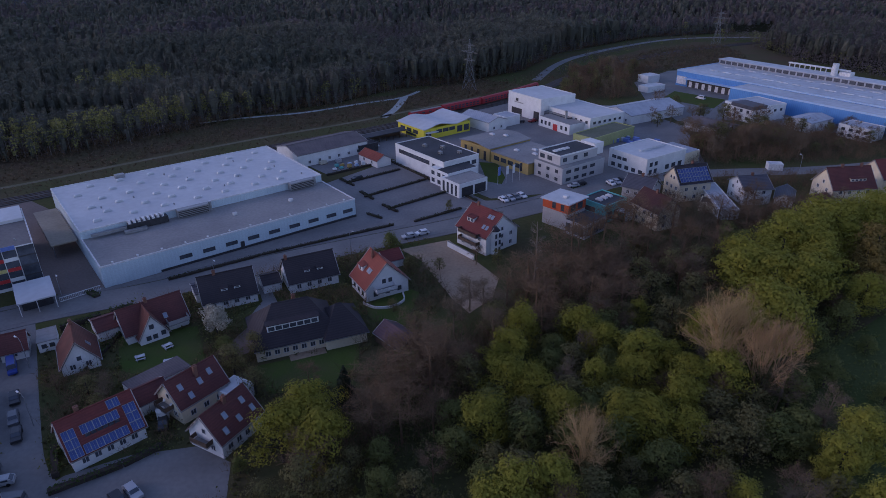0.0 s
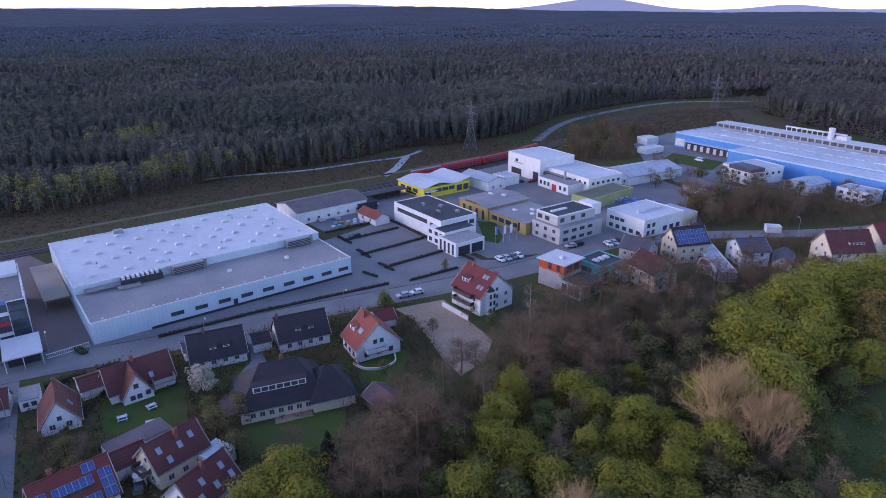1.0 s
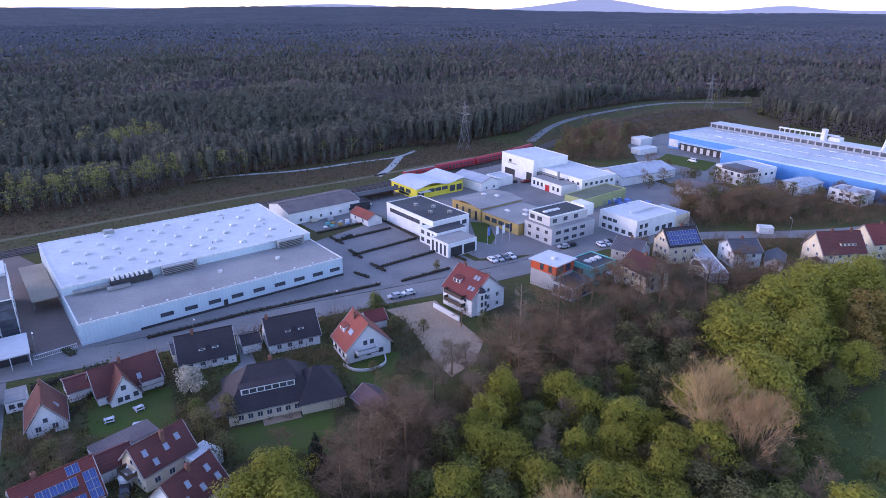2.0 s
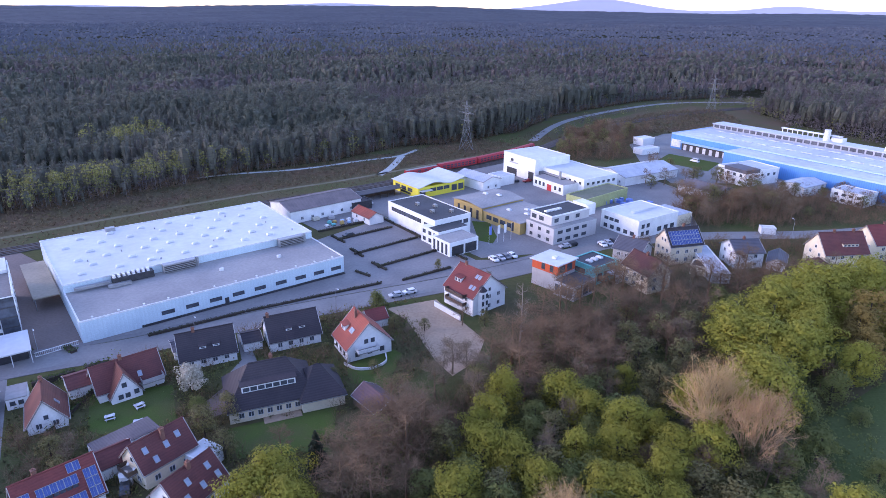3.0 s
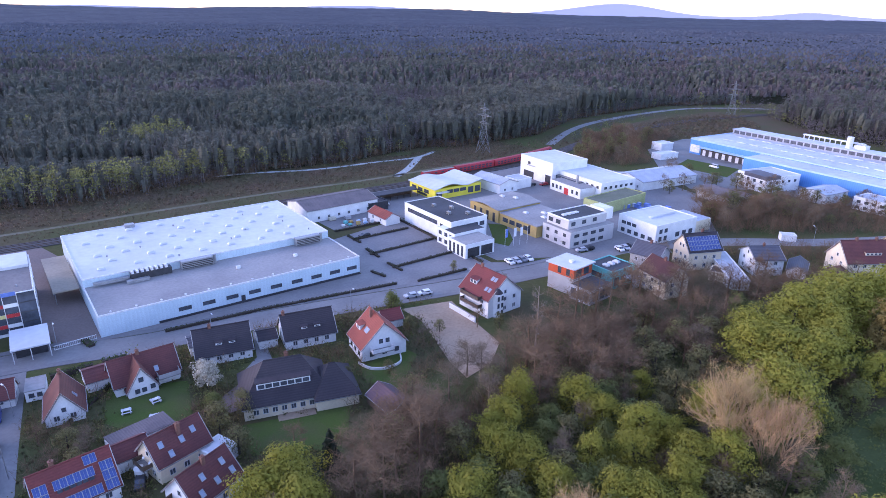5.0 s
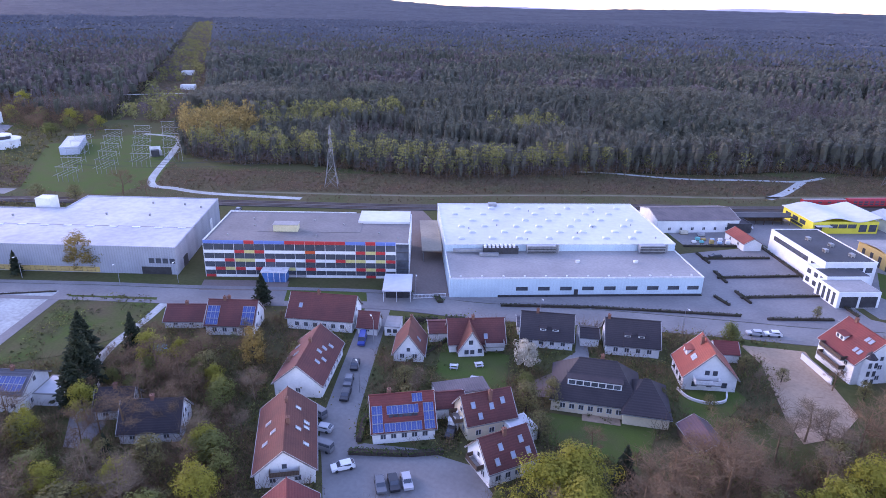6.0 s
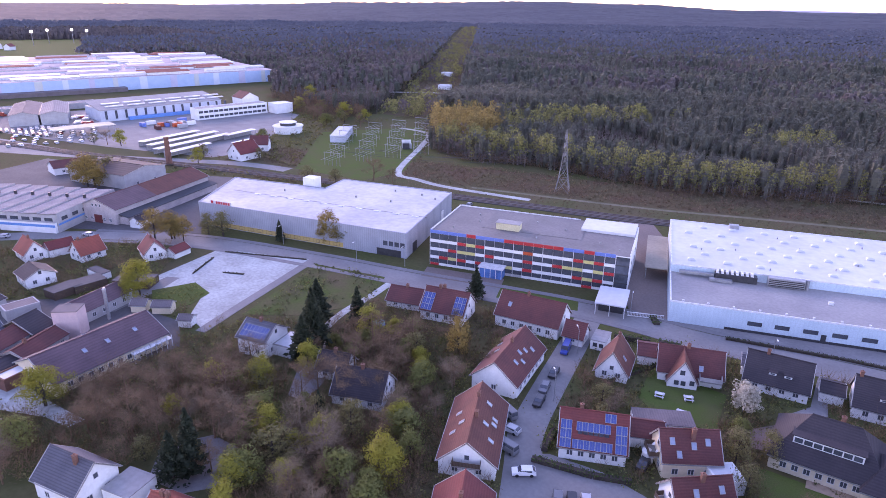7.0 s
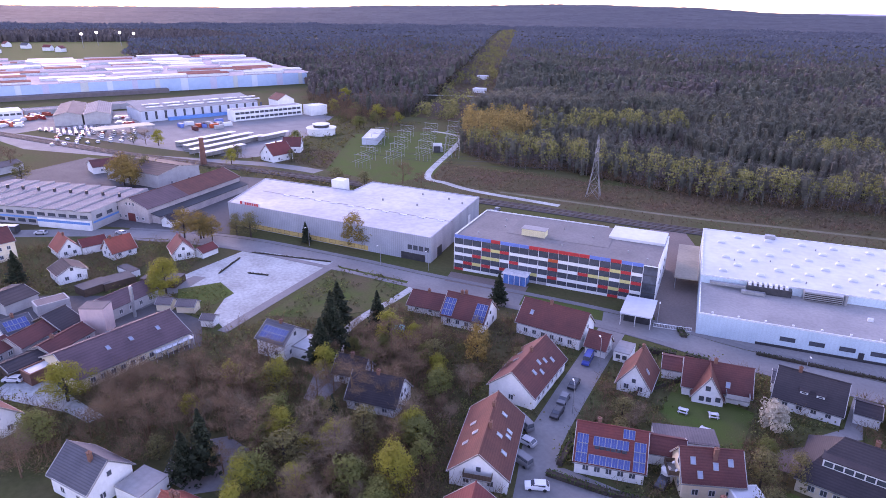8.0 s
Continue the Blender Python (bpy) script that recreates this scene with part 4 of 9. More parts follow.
hall_white()
ob = thing("ochre_hall", pose(5.7, 255, 0, 0, 0, -53), "ochre hall with a grey arched roof", "hall")
part("wall", prism(bmesh.new(), [(0, 0), (18, 0), (18, 22.3), (0, 22.3)], -0.2, 5.4), M_OCHRE, ob)
curved_roof(ob, 18, 22.3, 5.3, 0.9, 1.0, M_GREYROOF, 0.5)
for u in (2.5, 6.5, 10.5, 14.5):
    part("gate", box(bmesh.new(), u, u + 1.4, -0.06, 0.02, 0, 3.8), M_DARKMETAL, ob)
low = part("low_hall", prism(bmesh.new(), [(18.02, 0.6), (39, 0.6), (39, 21), (18.02, 21)], -0.2, 4.4), M_OCHRE, ob)
part("low_roof", box(bmesh.new(), 18.3, 39.4, 0.2, 21.4, 4.4, 4.75), M_GREYROOF, low)
for u in (20, 24, 28, 32):
    part("low_window", box(bmesh.new(), u, u + 3, 0.54, 0.62, 1.5, 3.2), M_PANE, low)
for u, v in ((6, 12), (11, 15), (25, 8), (29, 14), (33, 10)):
    part("skylight_dome", CACHE.get(("dome", 2.2, 1.3)), None, ob, at=Matrix.Translation((u, v, 6.4 if u < 18 else 4.75)))


M_PALEGREY = surf("pale_grey_facade", (0.52, 0.50, 0.485), (0.45, 0.435, 0.425), scale=0.25, fine=2.0, rough=0.85, stain=0.2)


def office_terraced():
    ob = thing("terraced_office", pose(32, 225.1, 0, 0, 0, -55), "grey three-storey terraced office building", "office")
    part("lower_block", prism(bmesh.new(), [(0, 0), (14.5, 0), (14.5, 22), (0, 22)], -0.2, 6.0), M_PALEGREY, ob)
    part("lower_roof", box(bmesh.new(), 0.2, 14.3, 0.2, 21.8, 6.0, 6.12), M_GREYROOF, ob)
    top = part("upper_block", prism(bmesh.new(), [(0.4, 1.6), (11.5, 1.6), (11.5, 21), (0.4, 21)], 6.1, 9.4), M_PALEGREY, ob)
    part("upper_roof", box(bmesh.new(), 0.7, 11.2, 1.9, 20.7, 9.4, 9.5), M_DARKROOF, top)
    bm = bmesh.new()
    for q in ((0.3, 11.6, 1.5, 1.9), (0.3, 11.6, 20.7, 21.1), (0.3, 0.7, 1.9, 20.7), (11.2, 11.6, 1.9, 20.7)):
        box(bm, *q, 9.35, 9.8)
    part("upper_parapet", bm, M_WHITE, top)
    for k in range(4):
        part("roof_skylight", box(bmesh.new(), 5, 6.4, 4 + k * 2, 5.6 + k * 2, 9.5, 10.0), M_FRAME, top)
    part("stair_tower", box(bmesh.new(), 3, 10, 21.02, 26, 6.1, 10.4), M_WHITE, ob)
    for z0 in (0.9, 3.8):
        win_row(ob, "f", 14.5, 22, 3, z0, 1.5, 1.2, 0.05, 0.95, True)
        win_row(ob, "r", 14.5, 22, 4, z0, 2.4, 1.2, 0.05, 0.80, True)
    for k in range(3):
        part("upper_window", box(bmesh.new(), 11.48, 11.56, 3 + k * 5.4, 5 + k * 5.4, 7.1, 8.6), M_PANE, top)
    # facade panels with open joints
    for k, z0 in itertools.product(range(6), (0.3, 3.1)):
        part("facade_panel", box(bmesh.new(), 0.1 + k * 2.4, 2.35 + k * 2.4, -0.05, 0.01, z0 + 2.0, z0 + 2.7), M_PALEGREY, ob)
    for u in (1.2, 5.0):
        part("upper_window", box(bmesh.new(), u, u + 2.4, 1.54, 1.62, 7.0, 8.6), M_PANE, top)


office_terraced()


def studio():
    ob = flat("studio_building", 62.2, 234.5, -56, 18, 22.6, 6.8, "white modern two-storey studio building", M_WHITE, M_MEMBRANE, "office", bands=(("f", 3, 3.9, 2.0, 1.2, 0.08, 0.5), ("f", 5, 0.8, 1.8, 1.5, 0.05, 0.95), ("r", 2, 3.8, 1.6, 1.6, 0.05, 0.3), ("r", 2, 0.8, 1.6, 1.8, 0.05, 0.3), ("r", 3, 1.2, 2.2, 1.8, 0.45, 0.95)))
    part("roof_monitor", box(bmesh.new(), 9, 10.2, 6, 20, 6.8, 7.6), M_MEMBRANE, ob)
    part("side_hall", prism(bmesh.new(), [(4, 22.65), (17, 22.65), (17, 33), (4, 33)], -0.2, 4.6), M_CREAM, ob)
    part("side_roof", box(bmesh.new(), 4.2, 16.8, 22.7, 32.8, 4.6, 4.75), M_SILVERROOF, ob)


studio()
M_MOSSROOF = surf("mossy_roof", (0.16, 0.165, 0.125), (0.12, 0.135, 0.085), scale=0.12, fine=1.2, rough=0.9)
M_MOSSWALL = surf("yellow_green_render", (0.42, 0.45, 0.20), (0.36, 0.38, 0.17), scale=0.4, fine=2, rough=0.9)
flat("mossy_hall", 54, 263, -50, 10.8, 28.9, 4.6, "low hall with a mossy grey-green roof", M_MOSSWALL, M_MOSSROOF, "hall")
shed("gabled_hall", 77.5, 311, -60, 20, 36, 4.2, 6.6, "white gabled hall with a pale metal roof", M_WHITE, M_SILVERROOF, ridge="y", wins="f", ng=5, nf=4)


def blue_factory():
    ob = thing("factory", pose(139.7, 384.3, 0, 0, 0, -58), "huge blue clad factory with long pale roofs and loading docks", "factory")
    L, W = 170, 46
    part("hall", prism(bmesh.new(), [(0, 0), (L, 0), (L, W), (0, W)], -0.2, 8.6), M_BLUECLAD, ob)
    part("roof", box(bmesh.new(), 0.2, L, 0.2, W, 8.6, 8.8), M_FACTORYROOF, ob)
    bm = bmesh.new()
    for q in ((-0.1, L, -0.1, 0.4), (-0.1, 0.4, 0.4, W)):
        box(bm, *q, 8.3, 9.1)
    part("parapet", bm, M_PALEBLUE, ob)
    part("monitor", box(bmesh.new(), 2, L, W - 10, W, 8.8, 11.6), M_GREYCLAD, ob)
    part("monitor_roof", box(bmesh.new(), 1.5, L + 0.5, W - 10.5, W + 0.5, 11.6, 11.9), M_FACTORYROOF, ob)
    for k in range(40):
        part("monitor_window", box(bmesh.new(), 3 + k * 4.1, 6.2 + k * 4.1, W - 10.06, W - 9.98, 9.4, 11.2), M_PANE, ob)
    for k in range(7):
        part("dock_door", box(bmesh.new(), 9.6 + k * 4.4, 11.6 + k * 4.4, -0.18, -0.02, 0.3, 3.4), M_FRAME, ob)
        part("dock_seal", box(bmesh.new(), 8.2 + k * 4.4, 12.55 + k * 4.4, -0.12, -0.01, 0.1, 4.8), M_DARKMETAL, ob)
    part("dock_canopy", box(bmesh.new(), 8, 41, -3.5, -0.1, 4.9, 5.3), M_PALEBLUE, ob)
    part("gatehouse", box(bmesh.new(), 0.8, 7.4, -0.5, -0.1, 1.2, 5.6), M_FRAME, ob)
    for k in range(18):
        part("skylight_strip", box(bmesh.new(), 12 + k * 8.5, 18 + k * 8.5, 14, 15.2, 8.8, 9.1), M_DOME, ob)
        part("skylight_strip", box(bmesh.new(), 10 + k * 8.5, 16 + k * 8.5, 29, 30.2, 8.8, 9.1), M_DOME, ob)
    fr = part("front_hall", prism(bmesh.new(), [(46.6, -15), (L, -15), (L, -0.15), (46.6, -0.15)], -0.2, 8.0), M_BLUECLAD, ob)
    part("front_hall_roof", box(bmesh.new(), 46.9, L, -14.7, -0.4, 8.0, 8.2), M_FACTORYROOF, fr)
    part("front_hall_edge", box(bmesh.new(), 46.5, L, -15.1, -14.7, 7.6, 8.4), M_PALEBLUE, fr)
    # pipe bridge, tank and stack over the monitor
    pb = part("pipe_bridge", box(bmesh.new(), 42, 76, W - 3, W - 1, 14.2, 14.8), M_FRAME, ob)
    for k in range(12):
        part("bridge_post", box(bmesh.new(), 42.2 + k * 3, 42.6 + k * 3, W - 2.2, W - 1.8, 11.9, 14.2), M_FRAME, pb)
    part("bridge_house", box(bmesh.new(), 72, 78, W - 5, W - 0.5, 11.9, 14.0), M_FRAME, ob)
    part("tank", tube(bmesh.new(), (70, W - 6, 11.9), (70, W - 6, 18), 1.6, n=12), M_FRAME, ob)
    part("stack", tube(bmesh.new(), (101, W - 8, 11.9), (103, W - 8, 22), 0.8, n=10), M_FRAME, ob)


blue_factory()


def factory_offices():
    ob = flat("factory_office", 137.4, 308.8, -66, 17, 22, 7.2, "white two-storey factory office with grey roof", M_WHITE, M_SILVERROOF, "office", bands=(("f", 4, 4.2, 1.5, 1.4, 0.05, 0.95), ("f", 4, 1.2, 1.5, 1.4, 0.05, 0.95), ("r", 5, 4.2, 1.5, 1.2, 0.05, 0.95)))
    part("grey_bay", box(bmesh.new(), 4, 17.1, -0.15, 9, 6.2, 7.9), M_SLATE, ob)
    shed("white_shed", 156.7, 286, -60, 12, 17, 4.5, 5.8, "white shed with a pale metal roof", M_WHITE, M_SILVERROOF, ridge="y")
    flat("white_works", 172.5, 271.5, -58, 14, 11, 5.4, "white flat-roofed works building", M_WHITE, M_SILVERROOF, "hall", bands=(("f", 4, 3.2, 1.6, 1.2, 0.05, 0.95), ("f", 4, 0.8, 1.6, 1.2, 0.05, 0.95)))
    shed("grey_shed", 109.8, 286, -56, 20, 14, 3.6, 5.0, "grey shed with a pale sheet roof", M_GREYWALL, M_ETERNIT)
    flat("small_depot", 120, 395, -60, 8, 10, 4, "small white flat depot building", M_WHITE, M_MEMBRANE, "depot")
    flat("small_depot", 112.5, 368, -60, 7, 14, 3.0, "small white flat depot building", M_WHITE, M_MEMBRANE, "depot")


factory_offices()

# ---- houses by the eastern road ----
M_TILE_DARKRED = ribbed("dark_red_brown_tiles", (0.105, 0.040, 0.036), (0.080, 0.034, 0.032), 0.34, "Z", rough=0.85, line=0.6)
house(73.6, 204, -75.4, 9, 12, 6.6, 11.2, "cream apartment house with blue solar panels on its roof", M_CREAM, M_TILE_DARK, "y", nf=3, ng=3, solar=(("f", 0.03, 0.10, 11, 3),), chimneys=((0.6, 0.55),), gablewin=2)
flat("veranda", 80, 188, -30, 9, 6, 2.8, "low brown-roofed veranda beside the apartment house", M_CREAM, M_TILE_DARK, "annex")
flat("long_annex", 89.5, 180, 85, 25, 6, 3.2, "long white annex with a pale roof", M_WHITE, M_SILVERROOF, "annex", bands=(("b", 5, 0.9, 1.4, 1.2, 0.05, 0.95),))
house(96, 192, 5, 9.5, 10, 5.6, 8.4, "white house with dark shallow roof and balconies", M_WHITE, M_SLATE, nf=2)
house(124.5, 191, 6, 15, 10.5, 5.6, 11.2, "cream house with steep brown roof and long dormer", M_CREAM, M_TILE_BROWN, nf=4, dormers=(("f", 0.62, 5.5, 1.1),), chimneys=((0.35, 0.5), (0.8, 0.5)))
shed("garage", 111, 189, 60, 11, 5.5, 2.6, 4.2, "small garage with a slate roof", M_WHITE, M_SLATE)
shed("garage", 119, 184, 45, 9, 6, 2.5, 4.0, "small garage with a brown roof", M_CREAM, M_TILE_BROWN)
house(146, 199, 10, 13, 11, 6, 11, "cream house with a red roof by the trees", M_CREAM, M_TILE_RED)
flat("white_hut", 121, 226.5, -10, 5.2, 3.6, 2.2, "white garden hut by the road", M_WHITE, M_MEMBRANE, "hut")
house(57, 196, -40, 9.5, 9, 6, 9, "grey-roofed old house beside the road", M_GREYWALL, M_SLATE)
house(56.5, 182.5, -65, 11.6, 8.5, 6.0, 9.8, "old cream house with a brown tiled roof", M_CREAM, M_TILE_DARKRED, skylights=(("b", 0.3, 0.5), ("b", 0.6, 0.5)), nf=3)


def cube_office():
    ob = thing("cube_office", pose(28.3, 180.5, 0, 0, 0, -48), "cubic concrete office with an orange-red top storey", "office")
    L, W = 9.6, 8.5
    part("lower_block", prism(bmesh.new(), [(0, 0), (L, 0), (L, W), (0, W)], -0.2, 5.4), M_GREYWALL, ob)
    top = part("upper_block", prism(bmesh.new(), [(-0.05, -0.05), (L + 0.05, -0.05), (L + 0.05, W + 0.05), (-0.05, W + 0.05)], 5.4, 8.3), M_ORANGE, ob)
    part("roof", slab(bmesh.new(), [(-0.7, -0.7, 8.35), (L + 0.7, -0.7, 8.75), (L + 0.7, W + 0.7, 8.95), (-0.7, W + 0.7, 8.6)], 0.3), M_MEMBRANE, ob)
    part("roof_unit", box(bmesh.new(), 5, 6.4, 3, 4.4, 8.7, 9.5), M_FRAME, ob)
    for u in (3.6, 6.8):
        part("upper_window", box(bmesh.new(), u, u + 1.3, -0.12, -0.03, 5.9, 7.9), M_PANE, top)
    for u in (1.0, 4.5):
        part("upper_window", box(bmesh.new(), L + 0.03, L + 0.12, u, u + 2.4, 5.8, 7.9), M_PANE, top)
    wing = part("wing", prism(bmesh.new(), [(L + 0.02, -1.5), (L + 7.5, -1.5), (L + 7.5, 8.8), (L + 0.02, 8.8)], -0.2, 4.4), M_GREYWALL, ob)
    part("wing_roof", box(bmesh.new(), L + 0.3, L + 7.2, -1.2, 8.5, 4.4, 4.55), M_DARKROOF, wing)
    for u in (0.6, 3.0, 5.2):
        part("wing_window", box(bmesh.new(), L + u, L + u + 1.7, -1.56, -1.48, 0.8, 3.6), M_PANE, wing)
    for v in (0, 3, 6):
        part("wing_window", box(bmesh.new(), L + 7.48, L + 7.56, v, v + 2.3, 0.8, 3.6), M_PANE, wing)


cube_office()
ob = flat("teal_office", 41, 186, -51, 10, 11, 5.6, "teal clad flat-roofed office with a carport wing", M_TEAL, M_DARKROOF, "office", bands=(("f", 3, 2.6, 1.8, 1.6, 0.05, 0.6), ("r", 3, 1.0, 2.2, 2.6, 0.05, 0.95)))
for v in (3, 5.5, 8):
    part("skylight_dome", CACHE[("dome", 2.2, 1.3)], None, ob, at=Matrix.Translation((5, v, 5.7)))
part("entrance_frame", box(bmesh.new(), 10.1, 13.5, 5.5, 9.8, 2.9, 3.2), M_FRAME, ob)
part("entrance_post", box(bmesh.new(), 13.2, 13.5, 5.5, 9.8, -0.1, 2.9), M_FRAME, ob)

# ---- houses by the main street ----
ob = house(1.3, 166.4, -50, 12, 12.5, 5.6, 10.8, "three-storey white house with red roof and balconies", M_WHITE, M_TILE_RED, storeys=3, nf=3, ng=3, skylights=(("f", 0.72, 0.75), ("f", 0.82, 0.75), ("f", 0.75, 0.35), ("f", 0.86, 0.35)), dormers=(("f", 0.3, 2.6, 1.4),), chimneys=((0.2, 0.5),))
for z0 in (2.5, 4.9):
    balcony(ob, Matrix.Translation((2.0, 0, z0)), 7.5, 1.6)
bm = bmesh.new()
tube(bm, (12.1, 3.2, 0), (12.1, 3.2, 7.0), 1.4, 1.4, 8)
part("bay_tower", bm, M_WHITE, ob)
part("bay_roof", tube(bmesh.new(), (12.1, 3.2, 7.0), (12.1, 3.2, 8.6), 1.6, 0.1, 8), M_TILE_DARK, ob)
for z0 in (0.8, 2.9, 5.0):
    for v in (2.2, 3.6):
        part("bay_window", box(bmesh.new(), 13.35, 13.45, v, v + 0.7, z0, z0 + 1.3), M_PANE, ob)
ob = thing("garden_wall", pose(-1.6, 163.6, 0, 0, 0, -52), "white rendered garden wall beside the dirt plot", "wall")
part("wall", box(bmesh.new(), 0, 11.5, 0, 0.3, -0.1, 1.7), M_WHITE, ob)
part("coping", box(bmesh.new(), -0.05, 11.55, -0.05, 0.35, 1.7, 1.78), M_KERB, ob)

ob = house(-26.4, 140.8, -61, 9.2, 11.5, 3.6, 9.4, "white house with an orange tiled roof and sun terrace", M_WHITE, M_TILE_ORANGE, nf=3, ng=3, darkwin=True, skylights=(("f", 0.58, 0.5), ("f", 0.69, 0.5)), dormers=(("f", 0.25, 2.4, 1.5),), chimneys=((0.35, 0.42),), gablewin=2)
balcony(ob, Matrix.Translation((9.2, 2.0, 2.7)) @ pose(0, 0, 0, 0, 0, 90), 5.5, 2.2, M_FRAME)
part("terrace_wall", ribbon([(9.5, -1), (13, 0.5), (14.6, 4), (13.5, 8), (10, 9.5)], 0.25, -0.1, 0.7), M_WHITE, ob)
shed("garage", -18.6, 149.5, 28, 5.5, 5.5, 2.4, 4.2, "garage with a red tiled roof behind the orange-roofed house", M_WHITE, M_TILE_RED)
house(-60.0, 128.6, 26, 12.6, 9.4, 2.7, 7.4, "semi-detached house with dark roof and white balcony", M_WHITE, M_TILE_DARK, nf=4, dormers=(("f", 0.42, 1.5, 0.8), ("f", 0.66, 1.5, 0.8)), chimneys=((0.3, 0.5),))
ob = house(-41.4, 137.4, 26, 12.6, 9.2, 3.0, 7.6, "white semi-detached house with a dark brown roof", M_WHITE, M_TILE_DARK, nf=4, dormers=(("f", 0.4, 1.5, 0.8), ("f", 0.66, 1.5, 0.8)), chimneys=((0.05, 0.5),))
shed("garage", -48, 137.5, 26, 4.5, 6, 2.5, 3.6, "small white garage with a flat dark roof", M_WHITE, M_TILE_DARK)
shed("garage", -63.5, 133.5, 30, 4, 6, 2.5, 3.4, "small garage with a grey roof by the drive", M_WHITE, M_SLATE)


def hip_house():
    ob = house(-42.5, 108.5, 22, 18, 14, 3.2, 9.2, "wide cream house with a dark brown hip roof", M_CREAM, M_TILE_DARK, hip=0.28, storeys=1, nf=8, ng=4, chimneys=((0.55, 0.55),))
    saddle(ob, Matrix.Translation((14.5, -1.5, 0)), 9.0, 12, 3.0, 7.4, M_CREAM, M_TILE_DARK, 0.5, hip=0.42)
    # window strip that stands out of the roof
    part("dormer", box(bmesh.new(), 3.0, 14.0, 2.3, 4.4, 5.0, 6.75), M_WHITE, ob)
    part("dormer_roof", box(bmesh.new(), 2.7, 14.3, 2.1, 5.0, 6.75, 6.9), M_TILE_DARK, ob)
    for k in range(7):
        part("dormer_window", box(bmesh.new(), 3.25 + k * 1.53, 4.55 + k * 1.53, 2.22, 2.32, 5.5, 6.4), M_PANE, ob)
    part("terrace", box(bmesh.new(), 6.5, 14.2, -2.4, -0.05, -0.1, 0.12), M_DIRT, ob)


hip_house()
shed("garden_shed", -18.5, 116, -50, 9, 6, 2.3, 4.2, "garden shed with a purple-brown tiled roof among bushes", M_WOOD, M_TILE_PURPLE)
area("drive_hip", [(-46, 128), (-41.5, 127), (-44, 113), (-47, 111), (-50.5, 116)], 0.05, M_REDPAVE, "reddish paved drive between the houses", "drive")

# ---- houses by the side street ----
ob = house(-65.4, 78.2, 43.5, 12, 9.5, 3.0, 7.8, "white house with a red roof covered in solar panels", M_WHITE, M_TILE_RED, storeys=1, nf=5, solar=(("f", 0.0, 0.02, 2, 3), ("f", 0.83, 0.02, 2, 3), ("f", 0.24, 0.46, 6, 1), ("f", 0.19, 0.02, 7, 1), ("f", 0.66, 0.74, 2, 1)), chimneys=((0.3, 0.55),))
for k in range(6):
    part("dormer_window", box(bmesh.new(), 3.2 + k * 0.95, 4.0 + k * 0.95, 1.55, 1.7, 4.55, 5.25), M_PANE, ob)
shed("annex", -61.5, 90.5, 43.5, 8, 6, 2.6, 4.2, "low annex with a red-brown roof", M_WHITE, M_TILE_BROWN)
ob = thing("round_shelter", pose(-55.6, 91.2, 0), "small round white shelter beside the solar house", "shelter")
part("wall", tube(bmesh.new(), (0, 0, -0.1), (0, 0, 2.3), 1.1, 1.05, 12), M_WHITE, ob)
part("roof", tube(bmesh.new(), (0, 0, 2.3), (0, 0, 2.7), 1.15, 0.4, 12), M_WHITE, ob)
house(-75.1, 108.2, 121.5, 9.5, 7.0, 2.3, 7.2, "small white gabled house with a steep brown roof", M_WHITE, M_TILE_RUST, nf=2, storeys=1, skylights=(("f", 0.35, 0.45),), chimneys=((0.85, 0.5),), gablewin=1)
flat("garage_flat", -90.6, 113.0, 30, 3.8, 6, 2.5, "small garage with a flat grey roof", M_WHITE, M_GREYROOF, "garage", bands=(("f", 2, 0.9, 1.0, 1.0, 0.1, 0.9),), parapet=0.12, rim=M_GREYROOF)
ob = house(-72.6, 115.6, 39, 13.5, 8.2, 2.6, 6.9, "white house with red-brown roof and front gable", M_WHITE, M_TILE_BROWN, nf=4, wins="brl", storeys=1, skylights=(("f", 0.66, 0.3),), chimneys=((0.45, 0.5),))
saddle(ob, Matrix.Translation((8.2, -2.2, 0)) @ pose(0, 0, 0, 0, 0, 90), 7, 6.2, 1.8, 6.7, M_WHITE, M_TILE_RUST, 0.35)
for u, z0 in ((3.4, 0.7), (4.8, 0.7), (4.4, 3.3), (6.6, 1.0)):
    f, p = window_meshes(1.0, 1.1, True)
    w_ = part("window", f, None, ob, at=Matrix.Translation((u, -2.2, z0)))
    part("pane", p, None, w_)
balcony(ob, Matrix.Translation((8.6, 0, 2.3)), 4.6, 2.0, M_GREYWALL)
shed("annex", -79.5, 117, 39, 5, 7, 2.5, 3.8, "low annex with a brown roof", M_WHITE, M_TILE_BROWN)
flat("long_garage", -62.2, 95.4, 49, 11.5, 5.2, 2.7, "long low garage with grey-brown roof", M_WHITE, M_ETERNIT, "garage", bands=(("f", 4, 0.9, 1.4, 1.0, 0.05, 0.95),), parapet=0.04, rim=M_ETERNIT)
ob = house(-51.2, 89.6, 53, 10.0, 7.6, 3.9, 7.8, "cream house with a dark red tiled roof", M_CREAM, M_TILE_BROWN, nf=3, skylights=(("f", 0.18, 0.62), ("f", 0.28, 0.25), ("f", 0.8, 0.62), ("f", 0.55, 0.5)), chimneys=((0.55, 0.35),))
balcony(ob, Matrix.Translation((0, 6.0, 2.6)) @ pose(0, 0, 0, 0, 0, -90), 3.6, 1.8)
for v in (1.5, 3.6):
    part("satellite_dish", tube(bmesh.new(), (-0.9, v, 4.6), (-1.02, v, 4.72), 0.32, 0.08, 10), M_FRAME, ob)
